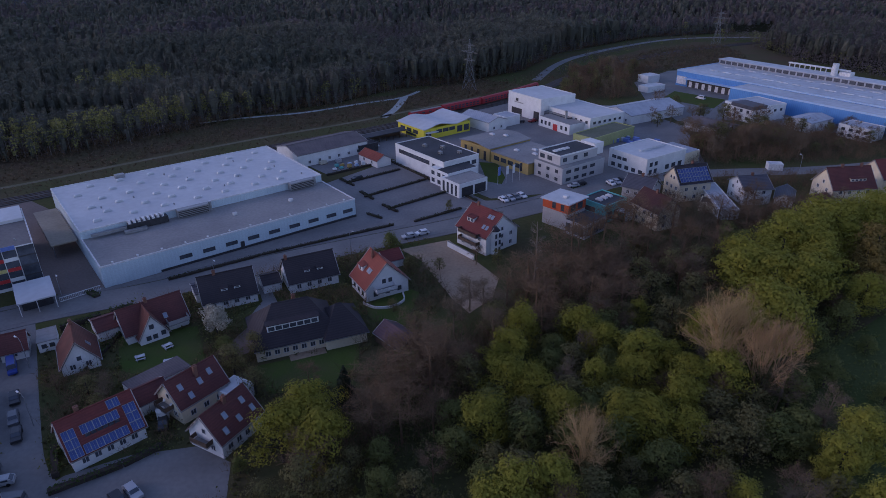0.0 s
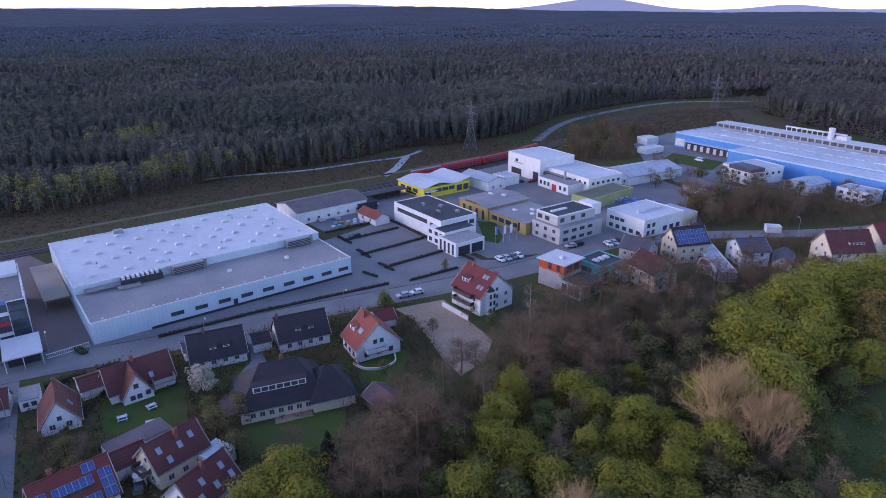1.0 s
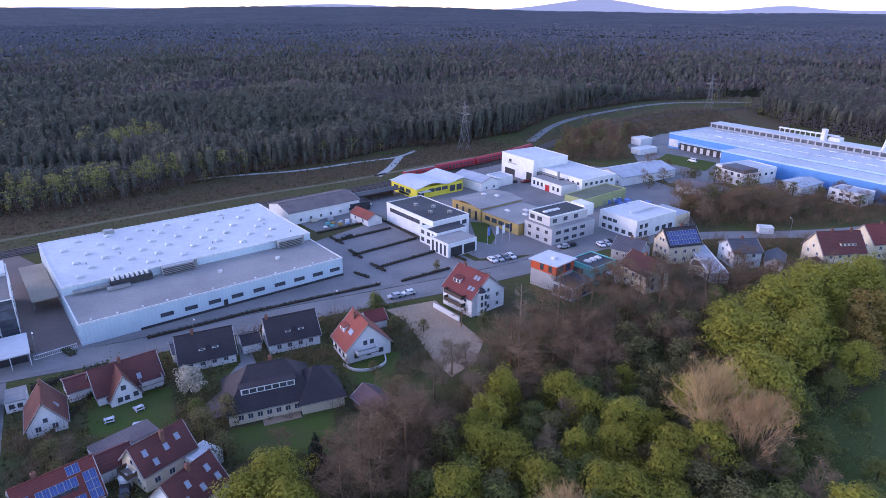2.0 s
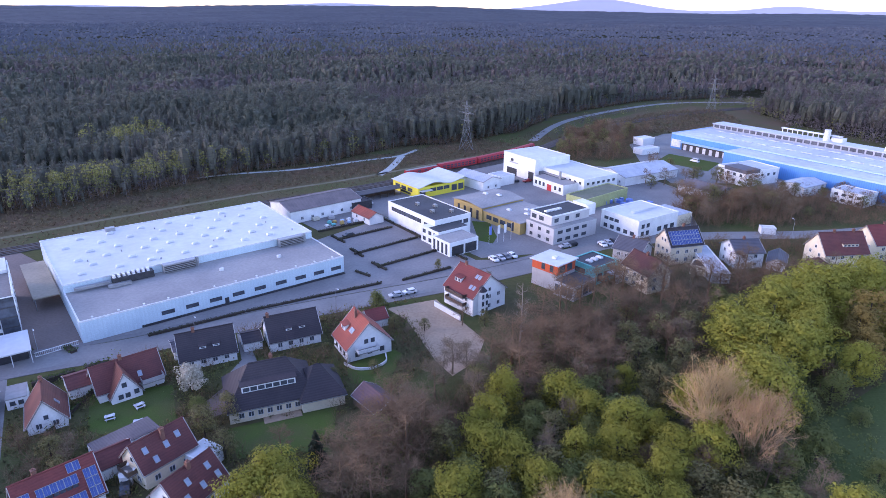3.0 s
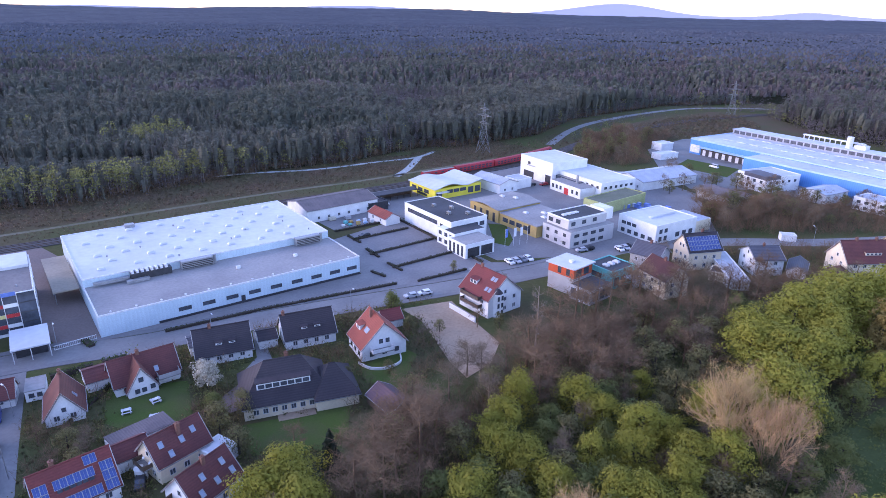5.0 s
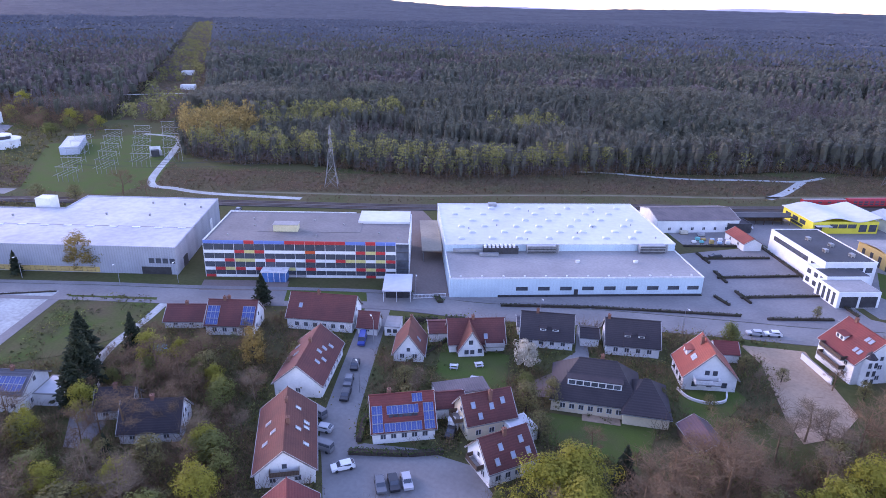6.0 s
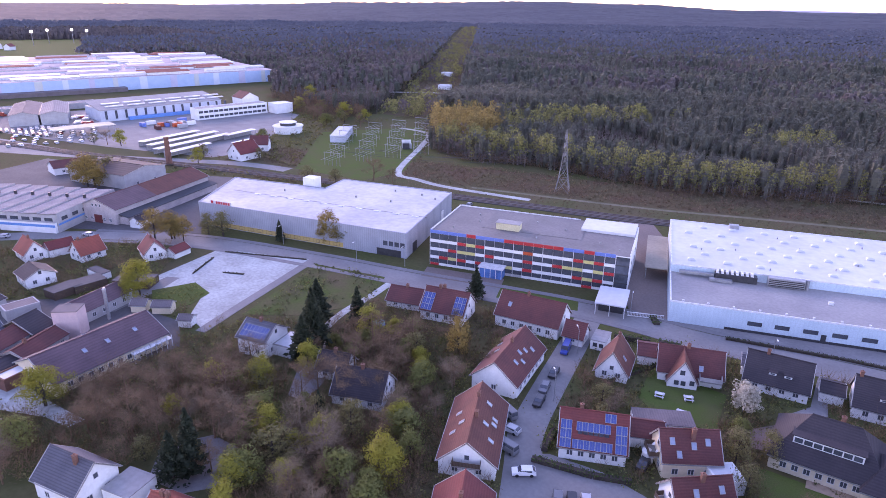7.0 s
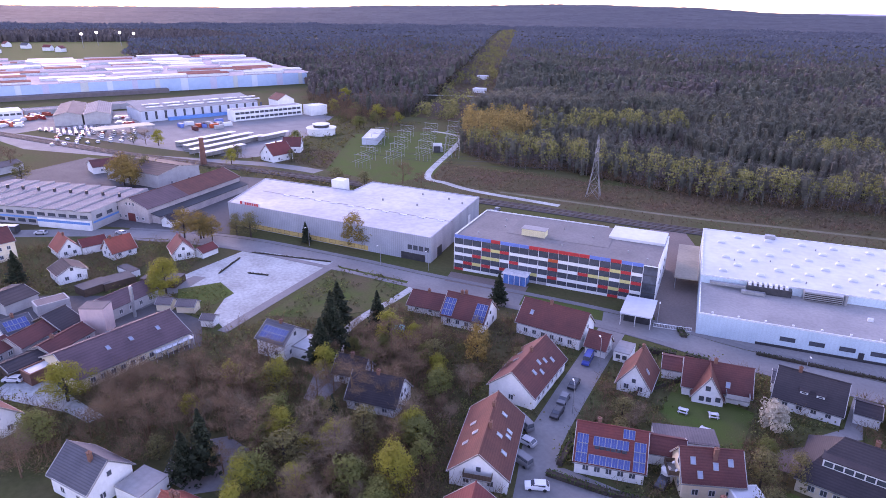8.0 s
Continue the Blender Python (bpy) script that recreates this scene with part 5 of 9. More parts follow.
ob = house(-41.3, 80.8, 61, 9.6, 7.8, 3.6, 7.8, "white house with a dark red tiled roof", M_WHITE, M_TILE_BROWN, nf=4, skylights=(("f", 0.2, 0.25), ("f", 0.35, 0.6), ("f", 0.55, 0.3), ("f", 0.8, 0.65), ("f", 0.88, 0.3)), chimneys=((0.5, 0.45),))
balcony(ob, Matrix.Translation((0, 6.0, 2.6)) @ pose(0, 0, 0, 0, 0, -90), 4.0, 1.5)
flat("flat_annex", -47.2, 96, -29, 5, 5, 2.9, "small annex with a white flat roof", M_WHITE, M_MEMBRANE, "annex", parapet=0.1)


def row_houses():
    ob = house(-66.9, 64.4, 134.5, 19, 10.2, 3.3, 7.6, "white terraced houses with a rust-red tiled roof", M_WHITE, M_TILE_RUST, nf=6, ng=2, skylights=(("f", 0.25, 0.35), ("f", 0.42, 0.6), ("f", 0.5, 0.35), ("f", 0.58, 0.35), ("f", 0.75, 0.62), ("b", 0.4, 0.4), ("b", 0.6, 0.6), ("b", 0.7, 0.35)), chimneys=((0.42, 0.45), (0.75, 0.5)), gablewin=1)
    balcony(ob, Matrix.Translation((0, 7.6, 3.0)) @ pose(0, 0, 0, 0, 0, -90), 5.0, 1.3)
    house(-84.0, 83.7, 118.5, 18.3, 10.3, 3.3, 7.7, "white terraced houses with a red-brown roof and skylights", M_WHITE, M_TILE_BROWN, nf=6, ng=1, skylights=(("f", 0.3, 0.5), ("f", 0.42, 0.35), ("f", 0.5, 0.6), ("f", 0.62, 0.5), ("f", 0.75, 0.35), ("b", 0.3, 0.3), ("b", 0.55, 0.5)), chimneys=((0.55, 0.5),), gablewin=0)
    house(-53.6, 52.2, 137, 12, 9.5, 2.8, 6.6, "white terraced houses with a red roof", M_WHITE, M_TILE_RED, nf=4, chimneys=((0.5, 0.5),))


row_houses()
house(-113.2, 101.4, 27, 17, 10, 3.5, 8.0, "long white house with a red-brown roof", M_WHITE, M_TILE_BROWN, nf=6, skylights=(("f", 0.18, 0.5),), chimneys=((0.42, 0.5),))
house(-96.5, 109.5, 27, 5, 5.5, 2.4, 5.2, "small lean-to house with a brown roof", M_WHITE, M_TILE_BROWN, storeys=1, nf=1, ng=1, gablewin=0, chimneys=())
house(-127, 87, 33, 12, 9.5, 3.0, 7.5, "white house with two solar strips on a red roof", M_WHITE, M_TILE_BROWN, nf=4, solar=(("f", 0.0, 0.05, 3, 3), ("f", 0.74, 0.05, 3, 3)), chimneys=((0.4, 0.55), (0.32, 0.5)))
house(-138.2, 83, 36, 9.5, 8, 2.2, 4.8, "low house with a red-brown roof", M_WHITE, M_TILE_BROWN, storeys=1, nf=2)
house(-104.2, 50.6, 40, 11, 8.5, 2.7, 6.9, "white gabled house with dark roof among trees", M_WHITE, M_TILE_DARK, nf=3, gablewin=2)
house(-115, 52, 40, 7, 6, 2.6, 5.5, "dark-roofed house wing among trees", M_WHITE, M_TILE_DARK, storeys=1, nf=2)
house(-135.4, 41.0, 31.6, 8, 8.5, 4.6, 7.3, "white house with solar panels on a slate roof", M_WHITE, M_SLATE, nf=2, solar=(("f", 0.06, 0.12, 7, 2),))
flat("garage_flat", -130, 47.5, 32, 7, 7, 2.8, "white garage with a pale flat roof", M_WHITE, M_MEMBRANE, "garage", parapet=0.1, rim=M_GREYROOF)
area("drive_hip", [(-52.8, 147.1), (-50.0, 145.9), (-43.9, 133.5), (-44.6, 131.9), (-45.7, 128.3), (-49.0, 126.8), (-47.7, 133.9)], 0.045, M_ASPHALT, "asphalt drive between the dark-roofed houses", "drive")
area("drive_west", [(-129, 55), (-121, 60), (-112, 52), (-108, 46), (-112, 44), (-121, 50)], 0.05, M_PAVE, "pale paved drive to the white house", "drive")
ob = house(-98.0, 2.9, 121, 8.2, 10, 4.0, 7.6, "white two-storey house with slate roof and glazed gable", M_WHITE, M_SLATE, "y", nf=2, ng=2, chimneys=((0.3, 0.6),))
flat("garage_flat", -99.2, 6.8, 33, 5.8, 6, 2.6, "white garage with a flat grey roof", M_WHITE, M_GREYROOF, "garage", parapet=0.12, rim=M_GREYROOF)
house(-88.5, 10.5, 33, 7, 7, 2.6, 5.4, "house with an orange-red tiled roof", M_WHITE, M_TILE_ORANGE, storeys=1, nf=2, chimneys=((0.3, 0.5), (0.45, 0.5)))
house(-134, -18.5, 30, 9.5, 8, 3.6, 7.4, "white gabled house with a brown roof", M_WHITE, M_TILE_BROWN, nf=2)
area("drive_southwest", [(-148, -12), (-156, -6.5), (-150, -3), (-141, 0), (-133, 3.6), (-126, 7), (-125, 4), (-131, 0.7), (-144, -11.5)], 0.05, M_GRAVEL, "pale gravel drive", "drive")
area("yard_southwest", [(-109, 18), (-101, 14), (-94, 18), (-92, 24), (-100, 30), (-107, 27)], 0.05, M_PAVE, "pale paved parking place under trees", "yard")
# ---- trees ----
rng = np.random.default_rng(7)


def cards(c, size, tilt=0.0, r=None):
    """Irregular four-cornered leaf clumps at the centres c, turned at random; tilt 0: any way, 1: lying flat."""
    r = r or rng
    n = len(c)
    u = r.normal(size=(n, 3))
    u[:, 2] *= 1 - tilt
    u /= np.linalg.norm(u, axis=1, keepdims=True) + 1e-9
    w = r.normal(size=(n, 3))
    w[:, 2] *= 1 - tilt * 0.7
    w -= (w * u).sum(1, keepdims=True) * u
    w /= np.linalg.norm(w, axis=1, keepdims=True) + 1e-9
    s = np.broadcast_to(np.asarray(size), (n,))[:, None]
    k = r.uniform(0.55, 1.25, size=(n, 4, 1))
    corners = np.stack([u, w * 0.8, -u, -w * 0.8], 1) * s[:, None] * k * 0.5
    return c[:, None] + corners


def outward(c, n, size, r, spread=0.5, k=3):
    """Leaf clumps at c that face along n, more or less."""
    n = n + r.normal(size=n.shape) * spread
    n /= np.linalg.norm(n, axis=1, keepdims=True) + 1e-9
    u = np.cross(n, r.normal(size=n.shape))
    u /= np.linalg.norm(u, axis=1, keepdims=True) + 1e-9
    w = np.cross(n, u)
    s = np.broadcast_to(np.asarray(size), (len(c),))[:, None]
    out = []
    for i in range(k):
        a = math.tau * i / k
        out.append(c + (u * math.cos(a) + w * math.sin(a)) * s * r.uniform(0.45, 0.85, (len(c), 1)))
    return np.stack(out, 1)


def limb_tree(bm, base, top, r0, r, n_limbs, spread, droop=0.0, sub=0, twig=0.5):
    """A trunk with limbs leaving it from a third of its height; with sub, each limb forks on. Returns the limb tips."""
    base, top = Vector(base), Vector(top)
    mid = base.lerp(top, 0.5) + Vector((r.uniform(-0.3, 0.3), r.uniform(-0.3, 0.3), 0))
    tube(bm, base, mid, r0, r0 * 0.65, 4)
    tube(bm, mid, top, r0 * 0.65, r0 * 0.2, 4)
    tips, h = [top], top.z - base.z
    for k in range(n_limbs):
        f = r.uniform(0.3, 0.92)
        p = base.lerp(mid, f * 2) if f < 0.5 else mid.lerp(top, f * 2 - 1)
        a = k * 2.4 + r.uniform(-0.5, 0.5)
        ln = spread * (1.15 - f * 0.75) * r.uniform(0.75, 1.15)
        q = p + Vector((math.cos(a) * ln, math.sin(a) * ln, ln * r.uniform(0.35, 1.0) - droop))
        q.z = min(q.z, top.z)
        tube(bm, p, q, r0 * 0.36 * (1.1 - f * 0.6), r0 * 0.1, 3)
        tips.append(q)
        for s in range(sub):
            g = r.uniform(0.35, 0.95)
            o = p.lerp(q, g)
            b = a + r.uniform(-1.1, 1.1)
            l2 = ln * r.uniform(0.3, 0.6)
            e2 = o + Vector((math.cos(b) * l2, math.sin(b) * l2, l2 * r.uniform(0.3, 1.1)))
            tube(bm, o, e2, r0 * 0.12, r0 * 0.04, 3)
            tips.append(e2)
    return tips


def twigs(tips, n, length, width, r, rise=0.6):
    """Thin tapering twigs that fan out from the limb tips."""
    t = np.array([tuple(p) for p in tips])
    o = t[r.integers(len(t), size=n)] + r.normal(size=(n, 3)) * length * 0.22
    d = r.normal(size=(n, 3))
    d[:, 2] = np.abs(d[:, 2]) * rise + 0.25
    d /= np.linalg.norm(d, axis=1, keepdims=True)
    s = np.cross(d, r.normal(size=(n, 3)))
    s /= np.linalg.norm(s, axis=1, keepdims=True) + 1e-9
    ln = length * r.uniform(0.5, 1.2, size=(n, 1))
    return np.stack([o - s * width, o + s * width, o + d * ln], 1)


def leaf_tree(name, label, h, rad, material, seed, n=2700, size=0.40, clumps=26, bark=None, low=0.22):
    """A broad-leaved tree: trunk, limbs, and a crown of leaf clumps gathered round the limb tips."""
    r = np.random.default_rng(seed)
    pr = random.Random(seed)
    ob = thing(name, Matrix(), label, "tree")
    bm = bmesh.new()
    tips = limb_tree(bm, (0, 0, -0.3), (pr.uniform(-0.4, 0.4), pr.uniform(-0.4, 0.4), h * 0.86), 0.16 + h * 0.012, pr, 14, rad * 0.85)
    part("trunk", bm, bark or M_BARK, ob)
    cs = []
    for k in range(clumps):
        f = (k + 0.5) / clumps
        z = low + (0.96 - low) * f
        a = k * 2.4 + pr.uniform(-0.6, 0.6)
        rr = rad * math.sin(math.pi * (0.16 + 0.80 * f) ** 0.9) ** 0.75 * pr.uniform(0.45, 1.0) * (1 + 0.32 * math.sin(2 * a + seed) + 0.2 * math.sin(3 * a + 2 * seed))
        cs.append((math.cos(a) * rr, math.sin(a) * rr, (z + pr.uniform(-0.09, 0.06)) * h))
    cs = np.array(cs + [tuple(t) for t in tips if t.z > low * h])
    idx = r.integers(len(cs), size=n)
    off = r.normal(size=(n, 3))
    off /= np.linalg.norm(off, axis=1, keepdims=True)
    off *= (rad * 0.36) * r.uniform(0.45, 1.12, size=(n, 1)) ** 0.6
    off[:, 2] *= 0.75
    c = cs[idx] + off
    axis = np.array([0, 0, h * (low + 1) / 2])
    face = off / (np.linalg.norm(off, axis=1, keepdims=True) + 1e-9) + 0.6 * (c - axis) / (np.linalg.norm(c - axis, axis=1, keepdims=True) + 1e-9)
    face[:, 2] += 0.35
    part("crown", quads("crown", outward(c, face, size * r.uniform(0.6, 1.4, n), r, 0.27), material), None, ob)
    return ob


def broom_tree(name, label, h, rad, material, seed):
    """A leafless willow: many stems fan out from the base and fork upwards again and again."""
    r = np.random.default_rng(seed)
    pr = random.Random(seed)
    ob = thing(name, Matrix(), label, "tree")
    bm = bmesh.new()
    tips = []

    def grow(p, d, ln, w, level):
        q = p + d * ln
        tube(bm, p, q, w, w * 0.6, 4 if level < 2 else 3)
        if level >= 2:
            tips.append(q)
        if level == 4:
            return
        for k in range(3 if level < 3 else 2):
            e = (d + Vector((pr.gauss(0, 0.42), pr.gauss(0, 0.42), pr.gauss(0.06, 0.2)))).normalized()
            grow(p.lerp(q, pr.uniform(0.55, 1.0)), e, ln * pr.uniform(0.62, 0.86), w * 0.62, level + 1)

    for k in range(7):
        a = k * 2.4
        lean = 0.06 + 0.62 * pr.random()
        grow(Vector((0, 0, -0.2)), Vector((math.cos(a) * lean, math.sin(a) * lean, 1)).normalized(), h * 0.30, 0.27, 0)
    part("trunk", bm, material, ob)
    part("twig_crown", quads("twig_crown", twigs(tips, 6000, 1.4, 0.020, r, 0.9), material), None, ob)
    return ob


def bare_tree(name, label, h, rad, material, seed, limbs=14, sub=3, n=850, tw=1.9, width=0.028):
    """A leafless tree with forking limbs and fine twigs."""
    r = np.random.default_rng(seed)
    pr = random.Random(seed)
    ob = thing(name, Matrix(), label, "tree")
    bm = bmesh.new()
    tips = limb_tree(bm, (0, 0, -0.3), (pr.uniform(-0.5, 0.5), pr.uniform(-0.5, 0.5), h * 0.95), 0.13 + h * 0.010, pr, limbs, rad, sub=sub)
    part("trunk", bm, material, ob)
    part("twig_crown", quads("twig_crown", twigs(tips, n, tw, width, r), material), None, ob)
    return ob


def conifer(name, label, h, rad, material, seed, n=1700):
    """A spruce: whorls of drooping branches that shorten towards the top."""
    r = np.random.default_rng(seed)
    ob = thing(name, Matrix(), label, "tree")
    part("trunk", tube(bmesh.new(), (0, 0, -0.3), (0, 0, h * 0.97), 0.2, 0.03, 6), M_BARK, ob)
    f = r.uniform(0, 1, n) ** 0.75
    z = h * (0.08 + 0.90 * f)
    whorl = np.round(f * 16)
    a = r.uniform(0, math.tau, n)
    rr = rad * (1 - f) ** 0.85 * np.sqrt(r.uniform(0.05, 1, n)) * (0.8 + 0.25 * np.sin(a * 5 + whorl * 1.7))
    c = np.stack([np.cos(a) * rr, np.sin(a) * rr, z - 0.22 * rr], 1)
    part("crown", quads("crown", cards(c, 0.95 * (1.15 - 0.7 * f), 0.45, r), material), None, ob)
    return ob


L_LIME = leafmat("lime_leaves", (0.270, 0.250, 0.042), (0.218, 0.214, 0.038), island=0.07)
L_GREEN = leafmat("green_leaves", (0.300, 0.284, 0.050), (0.250, 0.246, 0.046), island=0.07)
L_DARK = leafmat("dark_green_leaves", (0.182, 0.194, 0.062), (0.146, 0.160, 0.054), island=0.07)
L_OLIVE = leafmat("olive_leaves", (0.188, 0.166, 0.070), (0.152, 0.140, 0.062))
L_RUST = leafmat("orange_brown_buds", (0.276, 0.189, 0.057), (0.216, 0.161, 0.053))
L_BLOSSOM = leafmat("white_blossom", (0.58, 0.53, 0.42), (0.45, 0.41, 0.32), island=0.25)
L_SPRUCE = leafmat("spruce_needles", (0.050, 0.066, 0.040), (0.038, 0.050, 0.032))
B_BROWN = surf("brown_twigs", (0.205, 0.124, 0.070), (0.155, 0.098, 0.058), scale=0.5, fine=4, rough=0.95, bump=0)
B_TAN = surf("tan_twigs", (0.50, 0.33, 0.155), (0.39, 0.26, 0.125), scale=0.5, fine=4, rough=0.95, bump=0)
B_RUST = surf("reddish_twigs", (0.47, 0.285, 0.145), (0.38, 0.235, 0.12), scale=0.5, fine=4, rough=0.95, bump=0)
B_GREY = surf("grey_twigs", (0.210, 0.148, 0.092), (0.160, 0.116, 0.074), scale=0.5, fine=4, rough=0.95, bump=0)

KINDS = {
    "lime": [leaf_tree("maple_tree", "young lime-green broadleaf tree in spring leaf", 12, 4.0, L_LIME, s, n=5000, size=0.255) for s in (1, 2, 3)],
    "green": [leaf_tree("broadleaf_tree", "fresh green broadleaf tree with full crown", 11, 3.6, L_GREEN, s, n=4600, size=0.25) for s in (4, 5)],
    "dark": [leaf_tree("alder_tree", "dark green broadleaf tree with dense crown", 10, 3.4, L_DARK, s, n=2800, size=0.30) for s in (6, 7)],
    "olive": [leaf_tree("budding_tree", "olive-brown tree just coming into leaf", 11, 3.4, L_OLIVE, s, n=1700, size=0.30) for s in (8, 9)],
    "rust": [leaf_tree("beech_tree", "broad tree with orange-brown young leaves", 12, 3.8, L_RUST, 18, n=3000, size=0.31)],
    "bare": [bare_tree("bare_tree", "brown leafless tree with fine twigs", 12, 3.4, B_BROWN, s) for s in (10, 11, 12)],
    "grey": [bare_tree("bare_birch", "grey leafless tree with thin branches", 11, 2.8, B_GREY, s) for s in (13, 14)],
    "spruce": [conifer("spruce_tree", "dark green spruce with drooping branches", 13, 3.1, L_SPRUCE, s) for s in (15, 16)],
}
USED = set()


def plant(kind, x, y, h, wide=1.0, label=""):
    """Sets a tree of that kind; the first use of each model takes the model itself."""
    ob = random.choice(KINDS[kind])
    base = {"lime": 12, "green": 11, "dark": 10, "olive": 11, "bare": 12, "grey": 11, "spruce": 13, "rust": 12}[kind]
    s = h / base
    m = pose(x, y, 0, 0, 0, random.uniform(0, 360)) @ Matrix.Diagonal((s * wide * random.uniform(0.85, 1.2), s * wide * random.uniform(0.85, 1.2), s, 1))
    if ob.name in USED:
        ob = copy_thing(ob, m)
    else:
        USED.add(ob.name)
        ob.matrix_basis = m
    if label:
        ob["label"] = label
    return ob


def inside(pts, poly):
    """Which points lie inside an outline."""
    x, y = pts[:, 0], pts[:, 1]
    ok = np.zeros(len(pts), bool)
    for (x0, y0), (x1, y1) in zip(poly, poly[1:] + poly[:1]):
        cut = ((y0 > y) != (y1 > y)) & (x < (x1 - x0) * (y - y0) / (y1 - y0 + 1e-12) + x0)
        ok ^= cut
    return ok


def scatter(poly, step, jitter=0.45):
    p = np.array(poly)
    gx, gy = np.meshgrid(np.arange(p[:, 0].min(), p[:, 0].max(), step), np.arange(p[:, 1].min(), p[:, 1].max(), step))
    q = np.stack([gx.ravel(), gy.ravel()], 1)
    q = q + rng.uniform(-jitter, jitter, q.shape) * step
    return q[inside(q, poly)]


# the wood before the houses: known crowns first, then a filling of younger trees
SPOTS = {
    "lime": [(13, 111, 12), (25, 110, 12), (10, 103, 11), (29, 106, 11), (8, 94, 11), (13, 92, 10), (17, 86, 10), (3, 83, 11), (32, 94, 11), (27, 83, 11), (31, 82, 11), (38, 87, 11), (42, 93, 11), (37, 80, 11), (-27, 85, 14), (-31, 80, 12), (-24, 79, 12)],
    "green": [(71, 140, 14), (76, 138, 14), (83, 142, 14), (93, 148, 14), (101, 151, 14), (68, 130, 13), (73, 126, 13), (79, 124, 13), (101, 159, 13), (108, 156, 14), (89, 138, 13), (63, 110, 14), (64, 106, 14), (114, 155, 14), (87, 132, 12), (88, 150, 13), (120, 163, 13)],
    "olive": [(54, 139, 11), (46, 127, 11), (45, 135, 11), (62, 141, 11), (1, 97, 10), (44, 85, 10), (48, 81, 10), (46, 116, 11), (55, 126, 11), (-9, 119, 6), (-4, 113, 6)],
    "rust": [(101, 136, 14), (106, 141, 14), (99, 129.5, 10), (64, 112, 13)],
    "dark": [(84, 116, 9), (73, 108, 9), (71, 98, 8.5), (86, 109, 5), (5, 89, 9), (-2, 86, 9), (26, 89, 9), (22, 86, 9), (61, 92, 10), (18, 79, 10), (25, 79, 10), (57, 81, 10), (72, 84, 7), (79, 92, 6), (35, 107, 9), (39, 104, 10), (18, 101, 9), (52, 79, 10), (10, 81, 10), (-2, 79, 9)],
    "bare": [(33, 158, 13), (39, 160, 12), (48, 161, 12), (53, 168, 12), (63, 164, 13), (66, 171, 11), (78, 168, 12), (84, 164, 12), (94, 167, 12), (108, 174, 12), (118, 176, 11), (-9, 103, 13), (-14, 92, 13), (-10, 92, 12), (-6, 97, 13), (-11, 84, 12), (26, 144, 13), (32, 146, 13), (35, 137, 12), (17, 132, 12), (12, 128, 12), (36, 131, 12), (27, 130, 13), (21, 127, 12), (45, 149, 12), (51, 149, 12), (61, 149, 12), (69, 149, 12), (-16, 84, 12), (-3, 100, 12), (37, 122, 11), (17, 119, 12), (30, 122, 12)],
    "grey": [(44, 166, 11), (58, 166, 11), (72, 166, 12), (88, 170, 11), (100, 172, 11), (3, 128, 9), (6, 126, 9), (1, 124, 8), (-1, 118, 9), (9, 122, 9), (-6, 110, 8)],
}
for kind, spots in SPOTS.items():
    for x, y, h in spots:
        plant(kind, x, y, h, 1.1)
WOOD = [(-36, 60), (-24, 88), (-16, 98), (-14, 108), (-4, 114), (10, 119), (14, 130), (18, 142), (30, 150), (46, 158), (75, 160), (106, 168), (130, 172), (150, 168), (118, 132), (94, 118), (84, 100), (72, 74), (62, 58), (40, 52), (0, 55)]
taken = [(x, y) for sp in SPOTS.values() for x, y, h in sp]
for x, y in scatter(WOOD, 6.0):
    near = min(math.hypot(x - a, y - b) for a, b in taken)
    if near < 3.2 or 64 < x and y - 0.6 * x < 64:
        continue
    v = noise.noise(Vector((x * 0.035, y * 0.035, 3.0)))
    far = y - 0.35 * x > 105
    lot = ["bare", "bare", "grey", "olive"] if (far and x < 66) or (x < 2 and y > 80) else ["green", "dark", "olive", "olive", "dark", "bare"] if v > -0.1 else ["dark", "olive", "green", "grey"]
    plant(random.choice(lot), x, y, random.uniform(6.5, 10.5))
area("meadow_wood", [(66, 92), (72, 104), (80, 111), (100, 124), (125, 139), (160, 146), (150, 60), (70, 40), (58, 60)], 0.05, M_MEADOW, "dark green meadow beside the wood", "meadow")
BIG = broom_tree("bare_willow", "large straw-brown leafless willow with fanning stems", 19, 6.2, B_TAN, 31)
BIG.matrix_basis = pose(50.6, 99.5, 0) @ Matrix.Diagonal((0.84, 0.84, 1.3, 1))
RED = broom_tree("bare_willow", "large reddish-brown leafless willow with dense twigs", 18, 6.0, B_RUST, 37)
RED.matrix_basis = pose(56.6, 94.5, 0) @ Matrix.Diagonal((0.76, 0.76, 1.25, 1))
copy_thing(BIG, pose(19, 75.5, 0, 0, 0, 50) @ Matrix.Diagonal((0.7, 0.7, 0.64, 1)))
TALL = bare_tree("bare_tree", "tall pale slender leafless tree", 20, 2.2, M_PALEBARK, 33, limbs=22, sub=3, n=500, tw=1.0, width=0.02)
TALL.matrix_basis = pose(19.5, 137, 0)

